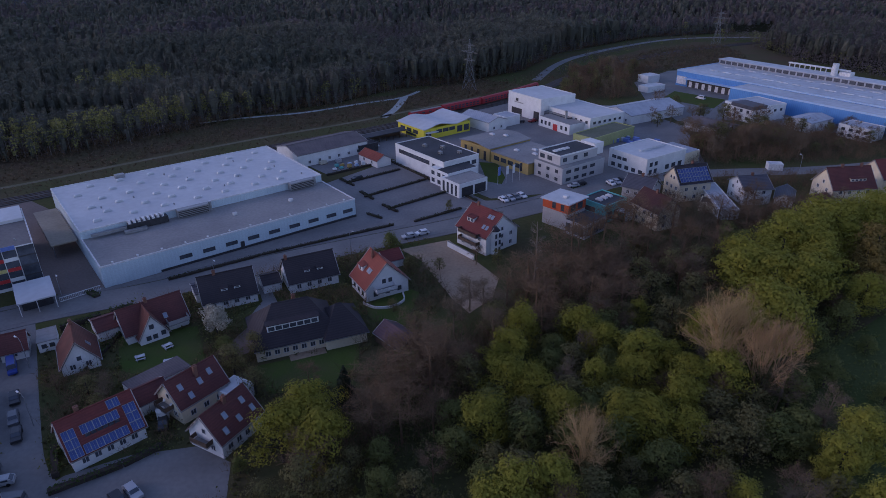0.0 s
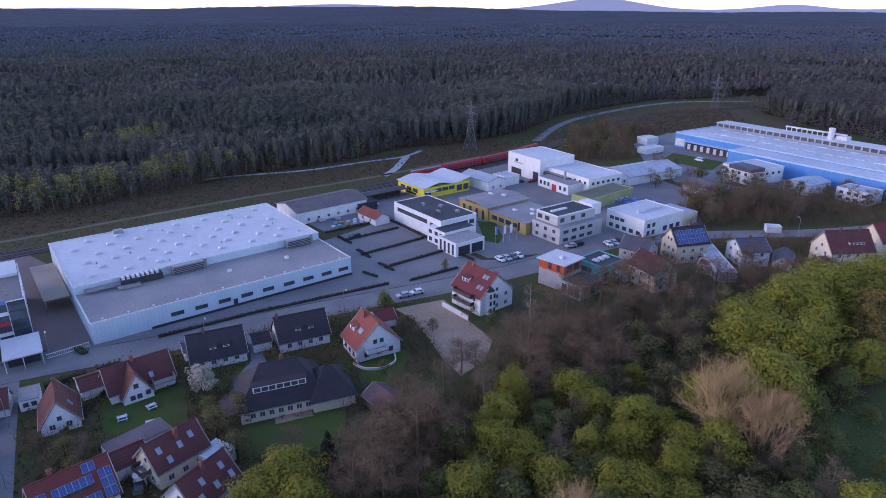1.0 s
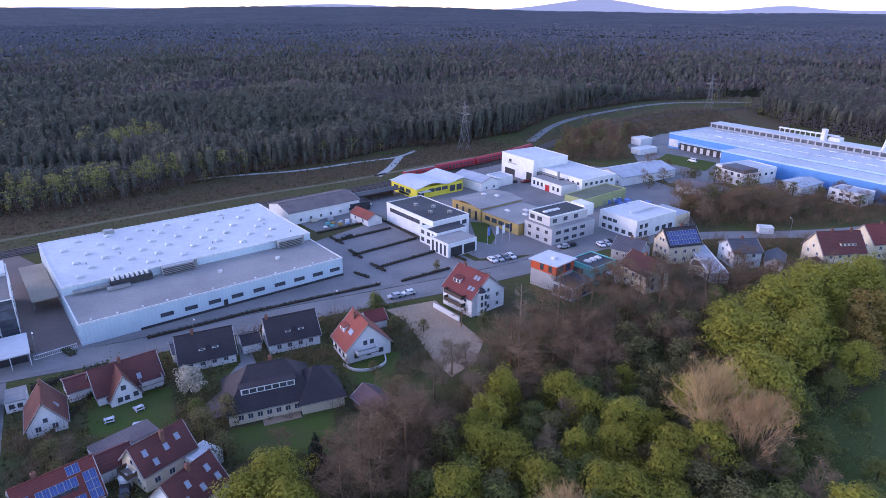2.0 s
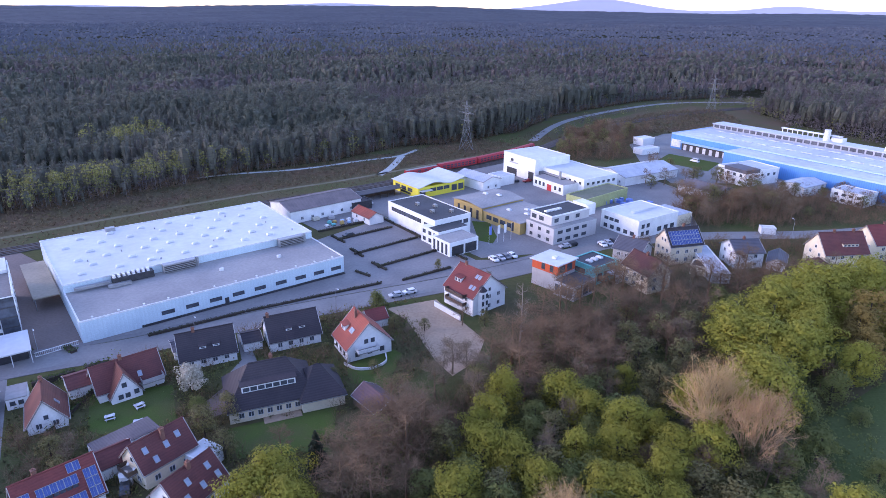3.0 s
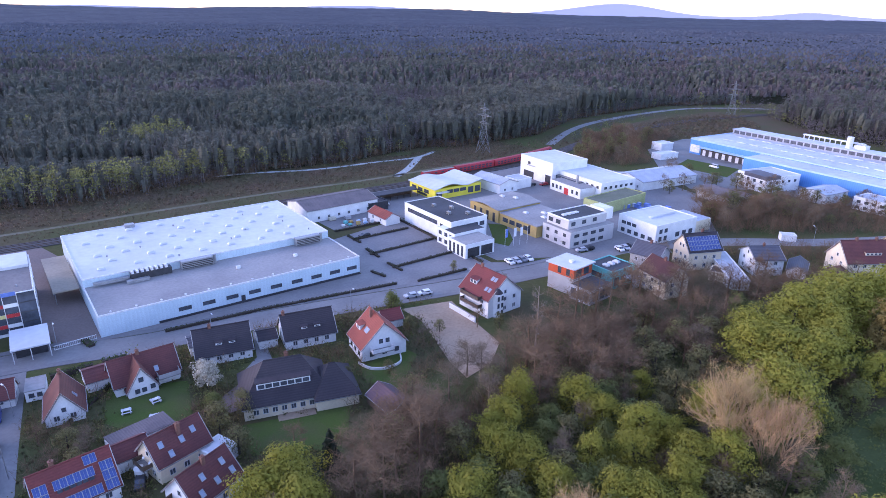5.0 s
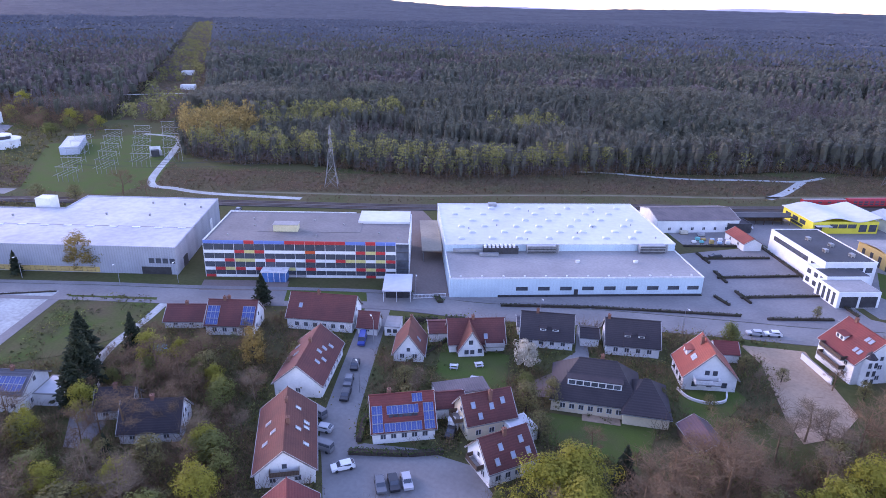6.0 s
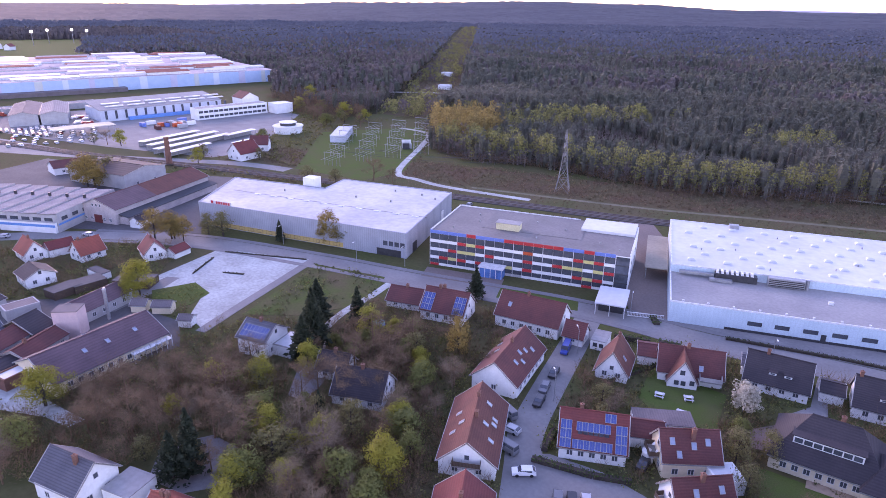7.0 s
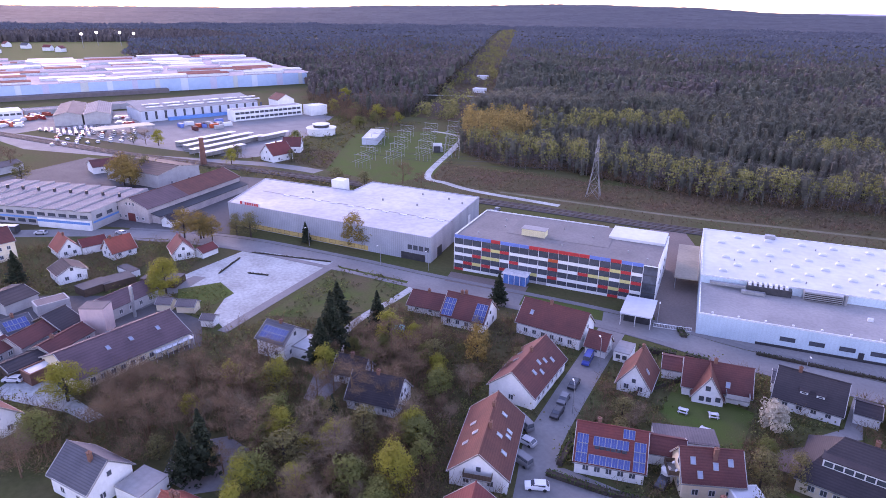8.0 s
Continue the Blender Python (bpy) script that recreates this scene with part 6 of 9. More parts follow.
# gardens and thickets by the houses
WEST = {
    "spruce": [(-131, 70.5, 12), (-98, 21, 14), (-122, 52, 12), (-129, 107, 9), (-210.5, -9, 12), (-203, 77, 9), (-22, 94, 9), (-139, 63, 12), (-100, 46, 8)],
    "lime": [(-77, 48, 10), (-135.5, 1.0, 10.5), (-182.4, 27.6, 11), (-180, 25, 9), (-116, 40, 9)],
    "rust": [(-106, 84.5, 8.5), (-191, 90, 11), (-229, 41, 10), (-317, 30.5, 13), (-311.5, 33, 11), (-226, 46, 9), (-222, 49, 8)],
    "olive": [(-92, 49, 9), (-92, 34, 9), (-109, 74, 8), (-115, 39, 9), (-67, 91, 6), (-72, 97, 6), (-40, 98, 7), (-46, 104, 8), (-43, 110, 7), (-188, 93, 9)],
    "dark": [(-86, 57, 8), (-80, 41, 9), (-90, 27, 9), (-72, 42, 8), (-98, 69, 8), (-121, -4, 9), (-105, 36, 9), (-52, 100, 5), (-17.8, 161.5, 6.5), (-80, 55, 7)],
    "grey": [(-86, 41, 9), (-91, 59, 8), (-81, 32, 9), (-75, 34, 8), (-90, 43, 9), (-115, -7, 9), (-96, 40, 9), (-95, 75, 7), (-104, 30, 9)],
    "bare": [(-115, 32, 10), (-121, 20, 9), (-127, 15, 9), (-127, 10, 9), (-112, 24, 9), (-106, 27, 9), (-99, 31, 9), (-111, 18, 9), (-115, 14, 9), (-120, 69, 9), (-110, 68, 9), (-112, 60, 9), (-117, 28, 9), (-126, 25, 9), (-109, 46, 9), (-105, 52, 9), (-126, 35, 9), (-118, 9, 9), (-123, 63, 9), (-115, 77, 8), (-101, 60, 8), (-123, 40, 9), (-30, 99, 6)],
}
for kind, spots in WEST.items():
    for x, y, h in spots:
        plant(kind, x, y, h, 1.15)
for x, y in scatter([(-136, 6), (-130, 34), (-118, 45), (-135, 70), (-118, 82), (-100, 72), (-90, 62), (-76, 52), (-66, 42), (-68, 26), (-100, 14), (-112, -12)], 7.0):
    if math.hypot(x + 97, y - 54) > 9 and math.hypot(x + 92, y - 9) > 11 and math.hypot(x + 131, y - 46) > 9:
        plant(random.choice(["bare", "bare", "grey", "olive", "dark", "green"]), x, y, random.uniform(4, 7.5))
TALLFIR = conifer("fir_tree", "tall broad dark fir beside the overgrown plot", 17, 5.6, L_SPRUCE, 17, 3600)
TALLFIR.matrix_basis = pose(-126.5, 56.5, 0)
copy_thing(TALLFIR, pose(-98.2, 17.8, 0, 0, 0, 80) @ Matrix.Diagonal((0.75, 0.75, 0.62, 1)))
for x, y in scatter([(95, 238), (160, 240), (205, 262), (195, 285), (150, 285), (112, 268), (98, 255)], 6.6):
    plant(random.choice(["bare", "bare", "bare", "grey", "olive"]), x, y, random.uniform(8, 12) * (0.6 if x > 140 else 1.0))
for x, y in scatter([(62, 345), (80, 350), (98, 350), (108, 370), (112, 395), (135, 440), (110, 440), (80, 400)], 8):
    plant(random.choice(["bare", "bare", "grey", "olive"]), x, y, random.uniform(7, 11))
blossom = leaf_tree("blossom_tree", "cherry tree covered in white blossom", 6.5, 3.0, L_BLOSSOM, 41, n=2600, size=0.36, clumps=34, low=0.3)
blossom.matrix_basis = pose(-54.5, 120.3, 0)

# ---- the great forest: pines to the horizon ----
def region(poly, step, near, far):
    q = scatter(poly, step)
    d = np.hypot(q[:, 0], q[:, 1])
    b = np.degrees(np.arctan2(-q[:, 0], q[:, 1]))
    return q[(d > near) & (d <= far) & (b > -41) & (b < 98)]


FOREST = [(-3500, 2690), (-942, 712), (-479, 350), (-361, 244), (-300, 208), (-268, 209), (-240, 230), (-195, 243), (-162, 256), (-122, 292), (-101, 318), (-58, 346), (-24, 385), (4, 392), (54, 436), (90, 505), (180, 586), (273, 613), (383, 618), (3300, 1100), (3300, 4900), (-3500, 4900)]
FOREST_EAST = [(255, 520), (262, 455), (290, 372), (330, 300), (420, 250), (1200, 300), (1200, 640), (383, 606), (330, 590), (285, 560)]
FOREST_WEST = [(-432, 240), (-450, 212), (-505, 212), (-560, 206), (-620, 225), (-690, 262), (-995, 250), (-1005, 100), (-1160, 128), (-1640, 175), (-1720, -260), (-3500, -400), (-3500, 2600), (-976, 669), (-513, 310)]


def crowns(name, base, h, rad, low, sides, rings, per, size, material, label, body=True, core=1.0, prof=(0.5, 1.05, 0.95, 0.4)):
    """A crown for each stem: an uneven many-sided core, with per loose clumps that face outwards over it."""
    n = len(base)
    a0 = rng.uniform(0, math.tau, n)
    R = rad * h / 18 * rng.uniform(0.65, 1.3, n)
    lv = [(low, 0.5), (low + (1 - low) * 0.42, 1.0), (low + (1 - low) * 0.80, 0.84)] if rings == 3 else [(low + (1 - low) * 0.40, 0.95), (low + (1 - low) * 0.82, 0.72)] if rings == 2 else [(low + (1 - low) * 0.74, 1.0)]
    ring = []
    for f, q in lv:
        t = a0[:, None] + np.arange(sides) * math.tau / sides + rng.uniform(-0.3, 0.3, (n, sides))
        rr = R[:, None] * q * core * rng.uniform(0.45, 1.0, (n, sides))
        ring.append(np.stack([base[:, :1] + np.cos(t) * rr, base[:, 1:2] + np.sin(t) * rr, (f * h)[:, None] + rng.uniform(-0.06, 0.06, (n, sides)) * h[:, None]], -1))
    apex = np.stack([base[:, 0] + rng.uniform(-0.4, 0.4, n), base[:, 1] + rng.uniform(-0.4, 0.4, n), h * (0.5 + 0.5 * core)], -1)
    out = []
    for lo, hi in zip(ring, ring[1:]) if body else ():
        for i in range(sides):
            j = (i + 1) % sides
            out += [np.stack([lo[:, i], lo[:, j], hi[:, j]], 1), np.stack([lo[:, i], hi[:, j], hi[:, i]], 1)]
    for i in range(sides if body else 0):
        j = (i + 1) % sides
        out.append(np.stack([ring[-1][:, i], ring[-1][:, j], apex], 1))
    if per:
        f = rng.uniform(0, 1, (n, per))
        t = rng.uniform(0, math.tau, (n, per))
        width = np.interp(f, [0, 0.42, 0.82, 1.0], prof)
        rr = R[:, None] * width * (rng.uniform(0.45, 1.2, (n, per)) if body else np.sqrt(rng.uniform(0.02, 1.2, (n, per))))
        d = np.stack([np.cos(t), np.sin(t), np.full_like(t, 0.45)], -1)
        c = np.stack([base[:, :1] + np.cos(t) * rr, base[:, 1:2] + np.sin(t) * rr, (low + (1 - low) * f) * h[:, None]], -1)
        out.append(outward(c.reshape(-1, 3), d.reshape(-1, 3), (size * h[:, None] / 18 * rng.uniform(0.6, 1.3, (n, per))).ravel(), rng, 0.45))
    return tagged(new(name, quads(name, np.concatenate(out), material)), label, "forest", kind="stuff")


def trunk_mesh(name, base, h, w, material, label, top=0.75):
    n = len(base)
    a = rng.uniform(0, math.tau, n)
    out = []
    for k in range(3):
        t0, t1 = a + k * math.tau / 3, a + (k + 1) * math.tau / 3
        p = [np.stack([base[:, 0] + np.cos(t) * w * q, base[:, 1] + np.sin(t) * w * q, z], -1) for t, q, z in ((t0, 1, 0 * h), (t1, 1, 0 * h), (t1, 0.5, h * top), (t0, 0.5, h * top))]
        out.append(np.stack(p, 1))
    return tagged(new(name, quads(name, np.concatenate(out), material)), label, "forest", kind="stuff")


N_PINE = leafmat("pine_needles", (0.099, 0.110, 0.084), (0.151, 0.146, 0.114), scale=0.011, island=0.22)
N_MIX = leafmat("spring_birch_leaves", (0.240, 0.236, 0.082), (0.182, 0.178, 0.074), scale=0.10, island=0.3)
N_GOLD = leafmat("golden_spring_leaves", (0.300, 0.215, 0.075), (0.235, 0.185, 0.075), scale=0.10, island=0.3)
# pine needles made bluer and lighter: distance haze put into the base colour
N_FAR = leafmat("haze_tinted_pine_canopy", (0.112, 0.128, 0.160), (0.148, 0.156, 0.182), scale=0.006, island=0.10)
# canopy sheet: blue-grey base colour stands in for haze over far woods
N_SHEET = leafmat("haze_tinted_tree_tops", (0.090, 0.096, 0.116), (0.116, 0.119, 0.138), scale=0.004, island=0.07)
N_BROWN = leafmat("leafless_broadleaf_crowns", (0.160, 0.132, 0.122), (0.124, 0.106, 0.103), scale=0.02, island=0.25)
M_PINEBARK = surf("pine_bark", (0.105, 0.082, 0.070), (0.078, 0.062, 0.054), scale=0.5, fine=3, rough=0.95, bump=0)
M_BIRCH = surf("birch_bark", (0.32, 0.29, 0.26), (0.20, 0.18, 0.16), scale=0.6, fine=4, rough=0.9, bump=0)


def split(q, k):
    """A quarter or so of the stems are broadleaf, in drifts and along the forest edge."""
    v = np.array([noise.noise(Vector((x * 0.012, y * 0.012, k))) for x, y in q])
    return v + rng.uniform(-0.22, 0.22, len(q)) > 0.40


def stand_height(q):
    """Trees of one stand are about as tall as each other; stands differ."""
    v = np.array([noise.noise(Vector((x * 0.007, y * 0.007, 5.0))) + 0.6 * noise.noise(Vector((x * 0.02, y * 0.02, 8.0))) for x, y in q])
    young_stand = inside(q, [(-335, 232), (-300, 200), (-240, 222), (-165, 250), (-120, 286), (-150, 316), (-200, 302), (-258, 322), (-312, 302)])
    return (np.clip(16.5 + 6.5 * v, 10, 22) + rng.uniform(-2.4, 2.4, len(q))) * np.where(young_stand, 0.68, 1.0)


for where, outline in (("north", FOREST), ("east", FOREST_EAST), ("west", FOREST_WEST)):
    area("ground_forest_" + where, [(x, y) for x, y in outline], 0.03, M_FLOOR, "dark needle-covered forest floor", "ground")
near = np.concatenate([region(p, 4.7, 0, far) for p, far in ((FOREST, 570), (FOREST_EAST, 680), (FOREST_WEST, 570))])
leafy = split(near, 1.0)
edge = inside(near, [(-420, 300), (-361, 236), (-300, 200), (-262, 200), (-240, 222), (-195, 236), (-160, 246), (-122, 282), (-100, 310), (-116, 325), (-165, 274), (-205, 262), (-250, 252), (-290, 236), (-350, 275)])
leafy |= edge & (rng.uniform(0, 1, len(near)) < 0.72)
back_row = inside(near, [(-322, 302), (-312, 345), (-292, 372), (-262, 350), (-284, 318)])
leafy |= back_row & (rng.uniform(0, 1, len(near)) < 0.6)
corner = inside(near, [(-372, 250), (-352, 236), (-314, 216), (-298, 232), (-303, 262), (-352, 288)])
leafy |= corner
east = inside(near, FOREST_EAST)
west = inside(near, FOREST_WEST)
leafy |= east & (rng.uniform(0, 1, len(near)) < 0.05)
leafy &= np.hypot(near[:, 0], near[:, 1]) < 470
dry = ~leafy & ((rng.uniform(0, 1, len(near)) < np.where(east | west, 0.65, 0.12)) | split(near, 6.0))
pine, birch, bald, gold = near[~leafy & ~dry], near[leafy & ~corner], near[dry], near[corner]
hd = stand_height(bald) * 0.95
hp, hb, hc = stand_height(pine), rng.uniform(10, 15.5, len(birch)) + 3 * back_row[leafy & ~corner], rng.uniform(12, 18, len(gold))
PINE_FORM = (0.62, 1.05, 0.85, 0.32)
crowns("forest_pines", pine, hp, 3.35, 0.26, 5, 3, 50, 0.95, N_PINE, "dense dark green pine forest", core=0.78, prof=PINE_FORM)
crowns("forest_birches", birch, hb, 3.2, 0.46, 6, 3, 95, 0.95, N_MIX, "yellow-green young birches in the forest", body=False)
crowns("forest_birch_twigs", birch, hb * 0.70, 5.2, 0.04, 6, 3, 44, 1.3, N_BROWN, "brown twigs and undergrowth below the birches", body=False)
crowns("forest_golden_trees", gold, hc, 4.2, 0.18, 6, 3, 130, 0.95, N_GOLD, "golden-leaved broadleaf trees at the forest corner", body=False)
trunk_mesh("forest_golden_stems", gold, hc, 0.14, M_PINEBARK, "stems of the golden-leaved trees", top=0.9)
crowns("forest_leafless", bald, hd, 3.4, 0.24, 4, 3, 78, 0.66, N_BROWN, "brown leafless broadleaf trees in the pine forest", body=False)
trunk_mesh("forest_leafless_stems", bald, hd, 0.15, M_PINEBARK, "grey-brown stems of leafless forest trees")
trunk_mesh("forest_pine_stems", pine, hp, 0.17, M_PINEBARK, "brown pine stems of the forest")
trunk_mesh("forest_birch_stems", birch, hb, 0.10, M_BIRCH, "pale birch stems at the forest edge", top=0.93)
# young growth closes the forest's edge down to the ground
EDGE = [(-361, 240), (-300, 204), (-266, 204), (-240, 226), (-195, 239), (-162, 251), (-122, 288), (-101, 314), (-58, 342), (-24, 381), (4, 388), (54, 432), (90, 501), (180, 582), (273, 609), (270, 625), (176, 598), (80, 512), (46, 444), (0, 404), (-30, 396), (-66, 358), (-110, 330), (-132, 302), (-168, 268), (-200, 256), (-246, 244), (-270, 222), (-298, 222), (-352, 256)]
young = scatter(EDGE, 3.6)
kind = rng.uniform(0, 1, len(young)) + np.where(young[:, 0] < -60, 0.02, -0.12)
hy = rng.uniform(4.5, 12, len(young))
crowns("forest_edge_pines", young[kind < 0.25], hy[kind < 0.25], 5.0, 0.10, 4, 3, 40, 1.5, N_PINE, "young pines along the forest edge", core=0.6, prof=PINE_FORM)
crowns("forest_edge_birches", young[kind > 0.82], hy[kind > 0.82] + 1, 4.6, 0.30, 6, 3, 70, 1.3, N_MIX, "young green birches along the forest edge", body=False)
crowns("forest_edge_bushes", young[(kind >= 0.25) & (kind <= 0.82)], hy[(kind >= 0.25) & (kind <= 0.82)] * 0.8, 6.5, 0.03, 4, 3, 44, 1.5, N_BROWN, "brown leafless young trees along the forest edge", body=False)
trunk_mesh("forest_edge_stems", young[kind > 0.7], hy[kind > 0.7] + 1, 0.08, M_BIRCH, "thin pale stems along the forest edge", top=0.95)
middle = np.concatenate([region(p, 7.0, start, 1500) for p, start in ((FOREST, 570), (FOREST_EAST, 680), (FOREST_WEST, 570))])
side = inside(middle, FOREST_WEST)
chance = np.interp(middle[:, 0], [-250, 150, 400], [0.10, 0.25, 0.45])
bare = split(middle, 4.0) | split(middle, 9.0) | (rng.uniform(0, 1, len(middle)) < np.where(side, 0.55, chance))
# more trees take the haze-tinted colour the further off they stand
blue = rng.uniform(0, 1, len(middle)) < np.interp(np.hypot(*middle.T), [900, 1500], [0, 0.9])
halfway = np.hypot(*middle.T) < 980
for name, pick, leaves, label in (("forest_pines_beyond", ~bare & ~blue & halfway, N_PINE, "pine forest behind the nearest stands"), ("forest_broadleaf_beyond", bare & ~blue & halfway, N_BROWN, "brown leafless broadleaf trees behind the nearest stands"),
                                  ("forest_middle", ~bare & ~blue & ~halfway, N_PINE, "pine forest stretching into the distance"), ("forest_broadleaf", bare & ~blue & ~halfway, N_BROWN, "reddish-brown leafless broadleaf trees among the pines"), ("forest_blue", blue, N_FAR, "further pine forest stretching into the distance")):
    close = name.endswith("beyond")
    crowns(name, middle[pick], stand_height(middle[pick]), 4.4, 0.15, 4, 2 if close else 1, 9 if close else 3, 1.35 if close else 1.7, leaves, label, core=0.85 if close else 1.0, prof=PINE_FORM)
distant = np.concatenate([region(p, 14.0, 1500, 2700) for p in (FOREST, FOREST_WEST)])
rim = inside(distant, FOREST_WEST) & (distant[:, 1] < 420) & (np.hypot(*distant.T) < 2050)
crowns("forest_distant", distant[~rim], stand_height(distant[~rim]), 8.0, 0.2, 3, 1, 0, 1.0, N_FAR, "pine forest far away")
crowns("forest_distant_rim", distant[rim], stand_height(distant[rim]), 8.0, -0.6, 4, 2, 6, 2.0, N_BROWN, "leafless forest rim beyond the far field", prof=PINE_FORM)
# young trees and scrub that grow up again below the power line
CLEARING = [(-400, 262), (-479, 346), (-942, 708), (-2000, 1534), (-2030, 1495), (-976, 673), (-513, 314), (-430, 244)]
area("heath_clearing", CLEARING, 0.02, M_HEATH, "brown heath below the power line in the forest", "heath")
growth = scatter(CLEARING, 7.4)
growth = growth[np.array([noise.noise(Vector((x * 0.02, y * 0.02, 4.0))) for x, y in growth]) > -0.12]
for x, y in ((-522, 357), (-626, 432)):   # mown ground before the huts
    growth = growth[np.hypot(growth[:, 0] - x, growth[:, 1] - y) > 26]
hg = rng.uniform(2.0, 9.5, len(growth))
pick = rng.uniform(0, 1, len(growth)) < 0.62
crowns("clearing_birches", growth[pick], hg[pick], 11.0, 0.05, 5, 3, 46, 3.2, N_MIX, "young yellow-green birches below the power line", body=False)
crowns("clearing_bushes", growth[~pick], hg[~pick], 11.0, 0.05, 5, 3, 46, 3.2, N_BROWN, "brown leafless bushes below the power line", body=False)


def canopy_height(A, R):
    """Height of the far tree tops by bearing and distance: the land rises to low hills."""
    t = np.clip((R - 2500) / 2400, 0, 1)
    b = np.degrees(A)
    rise = np.interp(b, [-46, -12, -6, 5, 13, 20, 25, 33, 39, 50, 65, 75, 103], [0, 12, 10, -4, -8, -16, -24, -26, 6, 6, -10, -34, -38])
    return 13 + t ** 1.5 * (18 + 50 / (1 + np.exp(-(b + 5) / 4)) + 20 / (1 + np.exp(-(b - 25) / 6)) + rise) + 4 * t * np.sin(A * 9) + 3 * t * np.sin(A * 23 + 1)


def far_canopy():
    """The tree tops further off: an uneven sheet, coloured blue-grey for haze, that rises to low hills at the skyline.
    """
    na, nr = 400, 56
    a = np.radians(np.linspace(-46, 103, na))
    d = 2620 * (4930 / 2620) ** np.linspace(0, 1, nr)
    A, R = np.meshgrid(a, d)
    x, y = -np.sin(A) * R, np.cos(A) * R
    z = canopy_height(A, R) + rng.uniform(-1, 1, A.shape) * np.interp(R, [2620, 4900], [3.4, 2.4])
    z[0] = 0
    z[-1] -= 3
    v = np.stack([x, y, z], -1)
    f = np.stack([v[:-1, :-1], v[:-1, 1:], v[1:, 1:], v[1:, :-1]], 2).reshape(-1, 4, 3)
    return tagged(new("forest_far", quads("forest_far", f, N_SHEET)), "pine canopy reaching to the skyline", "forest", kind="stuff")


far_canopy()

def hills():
    m = bpy.data.materials.new("haze_glow_hills")
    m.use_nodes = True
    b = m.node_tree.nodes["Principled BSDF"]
    # blue base and faint emission imitate haze; the hills give off no light themselves
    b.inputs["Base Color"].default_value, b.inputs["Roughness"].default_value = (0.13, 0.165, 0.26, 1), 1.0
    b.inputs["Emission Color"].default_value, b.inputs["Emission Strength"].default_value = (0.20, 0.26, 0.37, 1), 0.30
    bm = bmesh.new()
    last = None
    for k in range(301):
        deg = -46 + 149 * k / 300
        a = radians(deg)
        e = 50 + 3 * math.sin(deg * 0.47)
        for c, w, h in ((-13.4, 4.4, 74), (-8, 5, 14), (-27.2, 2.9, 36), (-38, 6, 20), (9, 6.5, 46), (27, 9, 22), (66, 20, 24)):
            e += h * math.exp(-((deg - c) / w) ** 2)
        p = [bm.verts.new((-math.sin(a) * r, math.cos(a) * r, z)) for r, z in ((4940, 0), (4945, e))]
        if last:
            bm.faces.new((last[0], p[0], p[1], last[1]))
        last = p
    return struct("backdrop_hills", bm, m, "far hills on the skyline, haze put in as blue glow", "hills")


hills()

# heath bushes before the forest
def bushes(name, q, h, per, size, material, label):
    n = len(q)
    c = np.stack([q[:, :1] + rng.normal(size=(n, per)) * h[:, None] * 0.45, q[:, 1:2] + rng.normal(size=(n, per)) * h[:, None] * 0.45, np.abs(rng.normal(size=(n, per))) * h[:, None] * 0.4 + 0.1], -1).reshape(-1, 3)
    return tagged(new(name, quads(name, cards(c, size * rng.uniform(0.6, 1.3, n * per), 0.2), material)), label, "bushes", kind="stuff")


HEATH = offset(RAIL[3:12], 18) + offset(RAIL[3:12], 56)[::-1]
L_HEATH = leafmat("heath_scrub", (0.182, 0.118, 0.080), (0.138, 0.122, 0.064), scale=0.08)
q = scatter([(-75, 300), (-30, 340), (0, 375), (50, 420), (75, 450), (70, 405), (40, 372), (-5, 345), (-40, 320)], 5)
bushes("scrub_line", q, rng.uniform(0.4, 1.6, len(q)), 10, 0.8, L_HEATH, "brown scrub along the power line")
rim = scatter([(70, 408), (96, 452), (122, 486), (168, 534), (215, 562), (262, 556), (248, 520), (252, 455), (278, 372), (318, 296), (332, 300), (300, 376), (272, 458), (266, 520), (290, 552), (255, 572), (210, 580), (160, 552), (108, 500), (84, 456)], 5.2)
for a, b in zip(ROAD_FAR, ROAD_FAR[1:]):
    a, d = np.array(a), np.array(b) - np.array(a)
    t = np.clip((rim - a) @ d / (d @ d), 0, 1)[:, None]
    rim = rim[np.hypot(*(rim - a - t * d).T) > 6.5]
hr = rng.uniform(2.0, 6.5, len(rim)) * np.where(rim[:, 0] > 240, 1.5, 0.8)
tint = rng.uniform(0, 1, len(rim)) < 0.25
crowns("scrub_rim", rim[~tint], hr[~tint], 8.0, 0.03, 4, 3, 46, 1.9, N_BROWN, "brown leafless young trees before the eastern wood", body=False)
crowns("scrub_rim_green", rim[tint], hr[tint], 8.0, 0.03, 4, 3, 46, 1.9, N_MIX, "yellow-green young trees before the eastern wood", body=False)
q = scatter([(75, 410), (110, 460), (170, 515), (230, 540), (225, 480), (180, 440), (130, 420), (95, 395)], 4)
bushes("scrub_east", q, rng.uniform(0.6, 3.4, len(q)), 16, 1.1, L_HEATH, "brown scrub beside the factory")


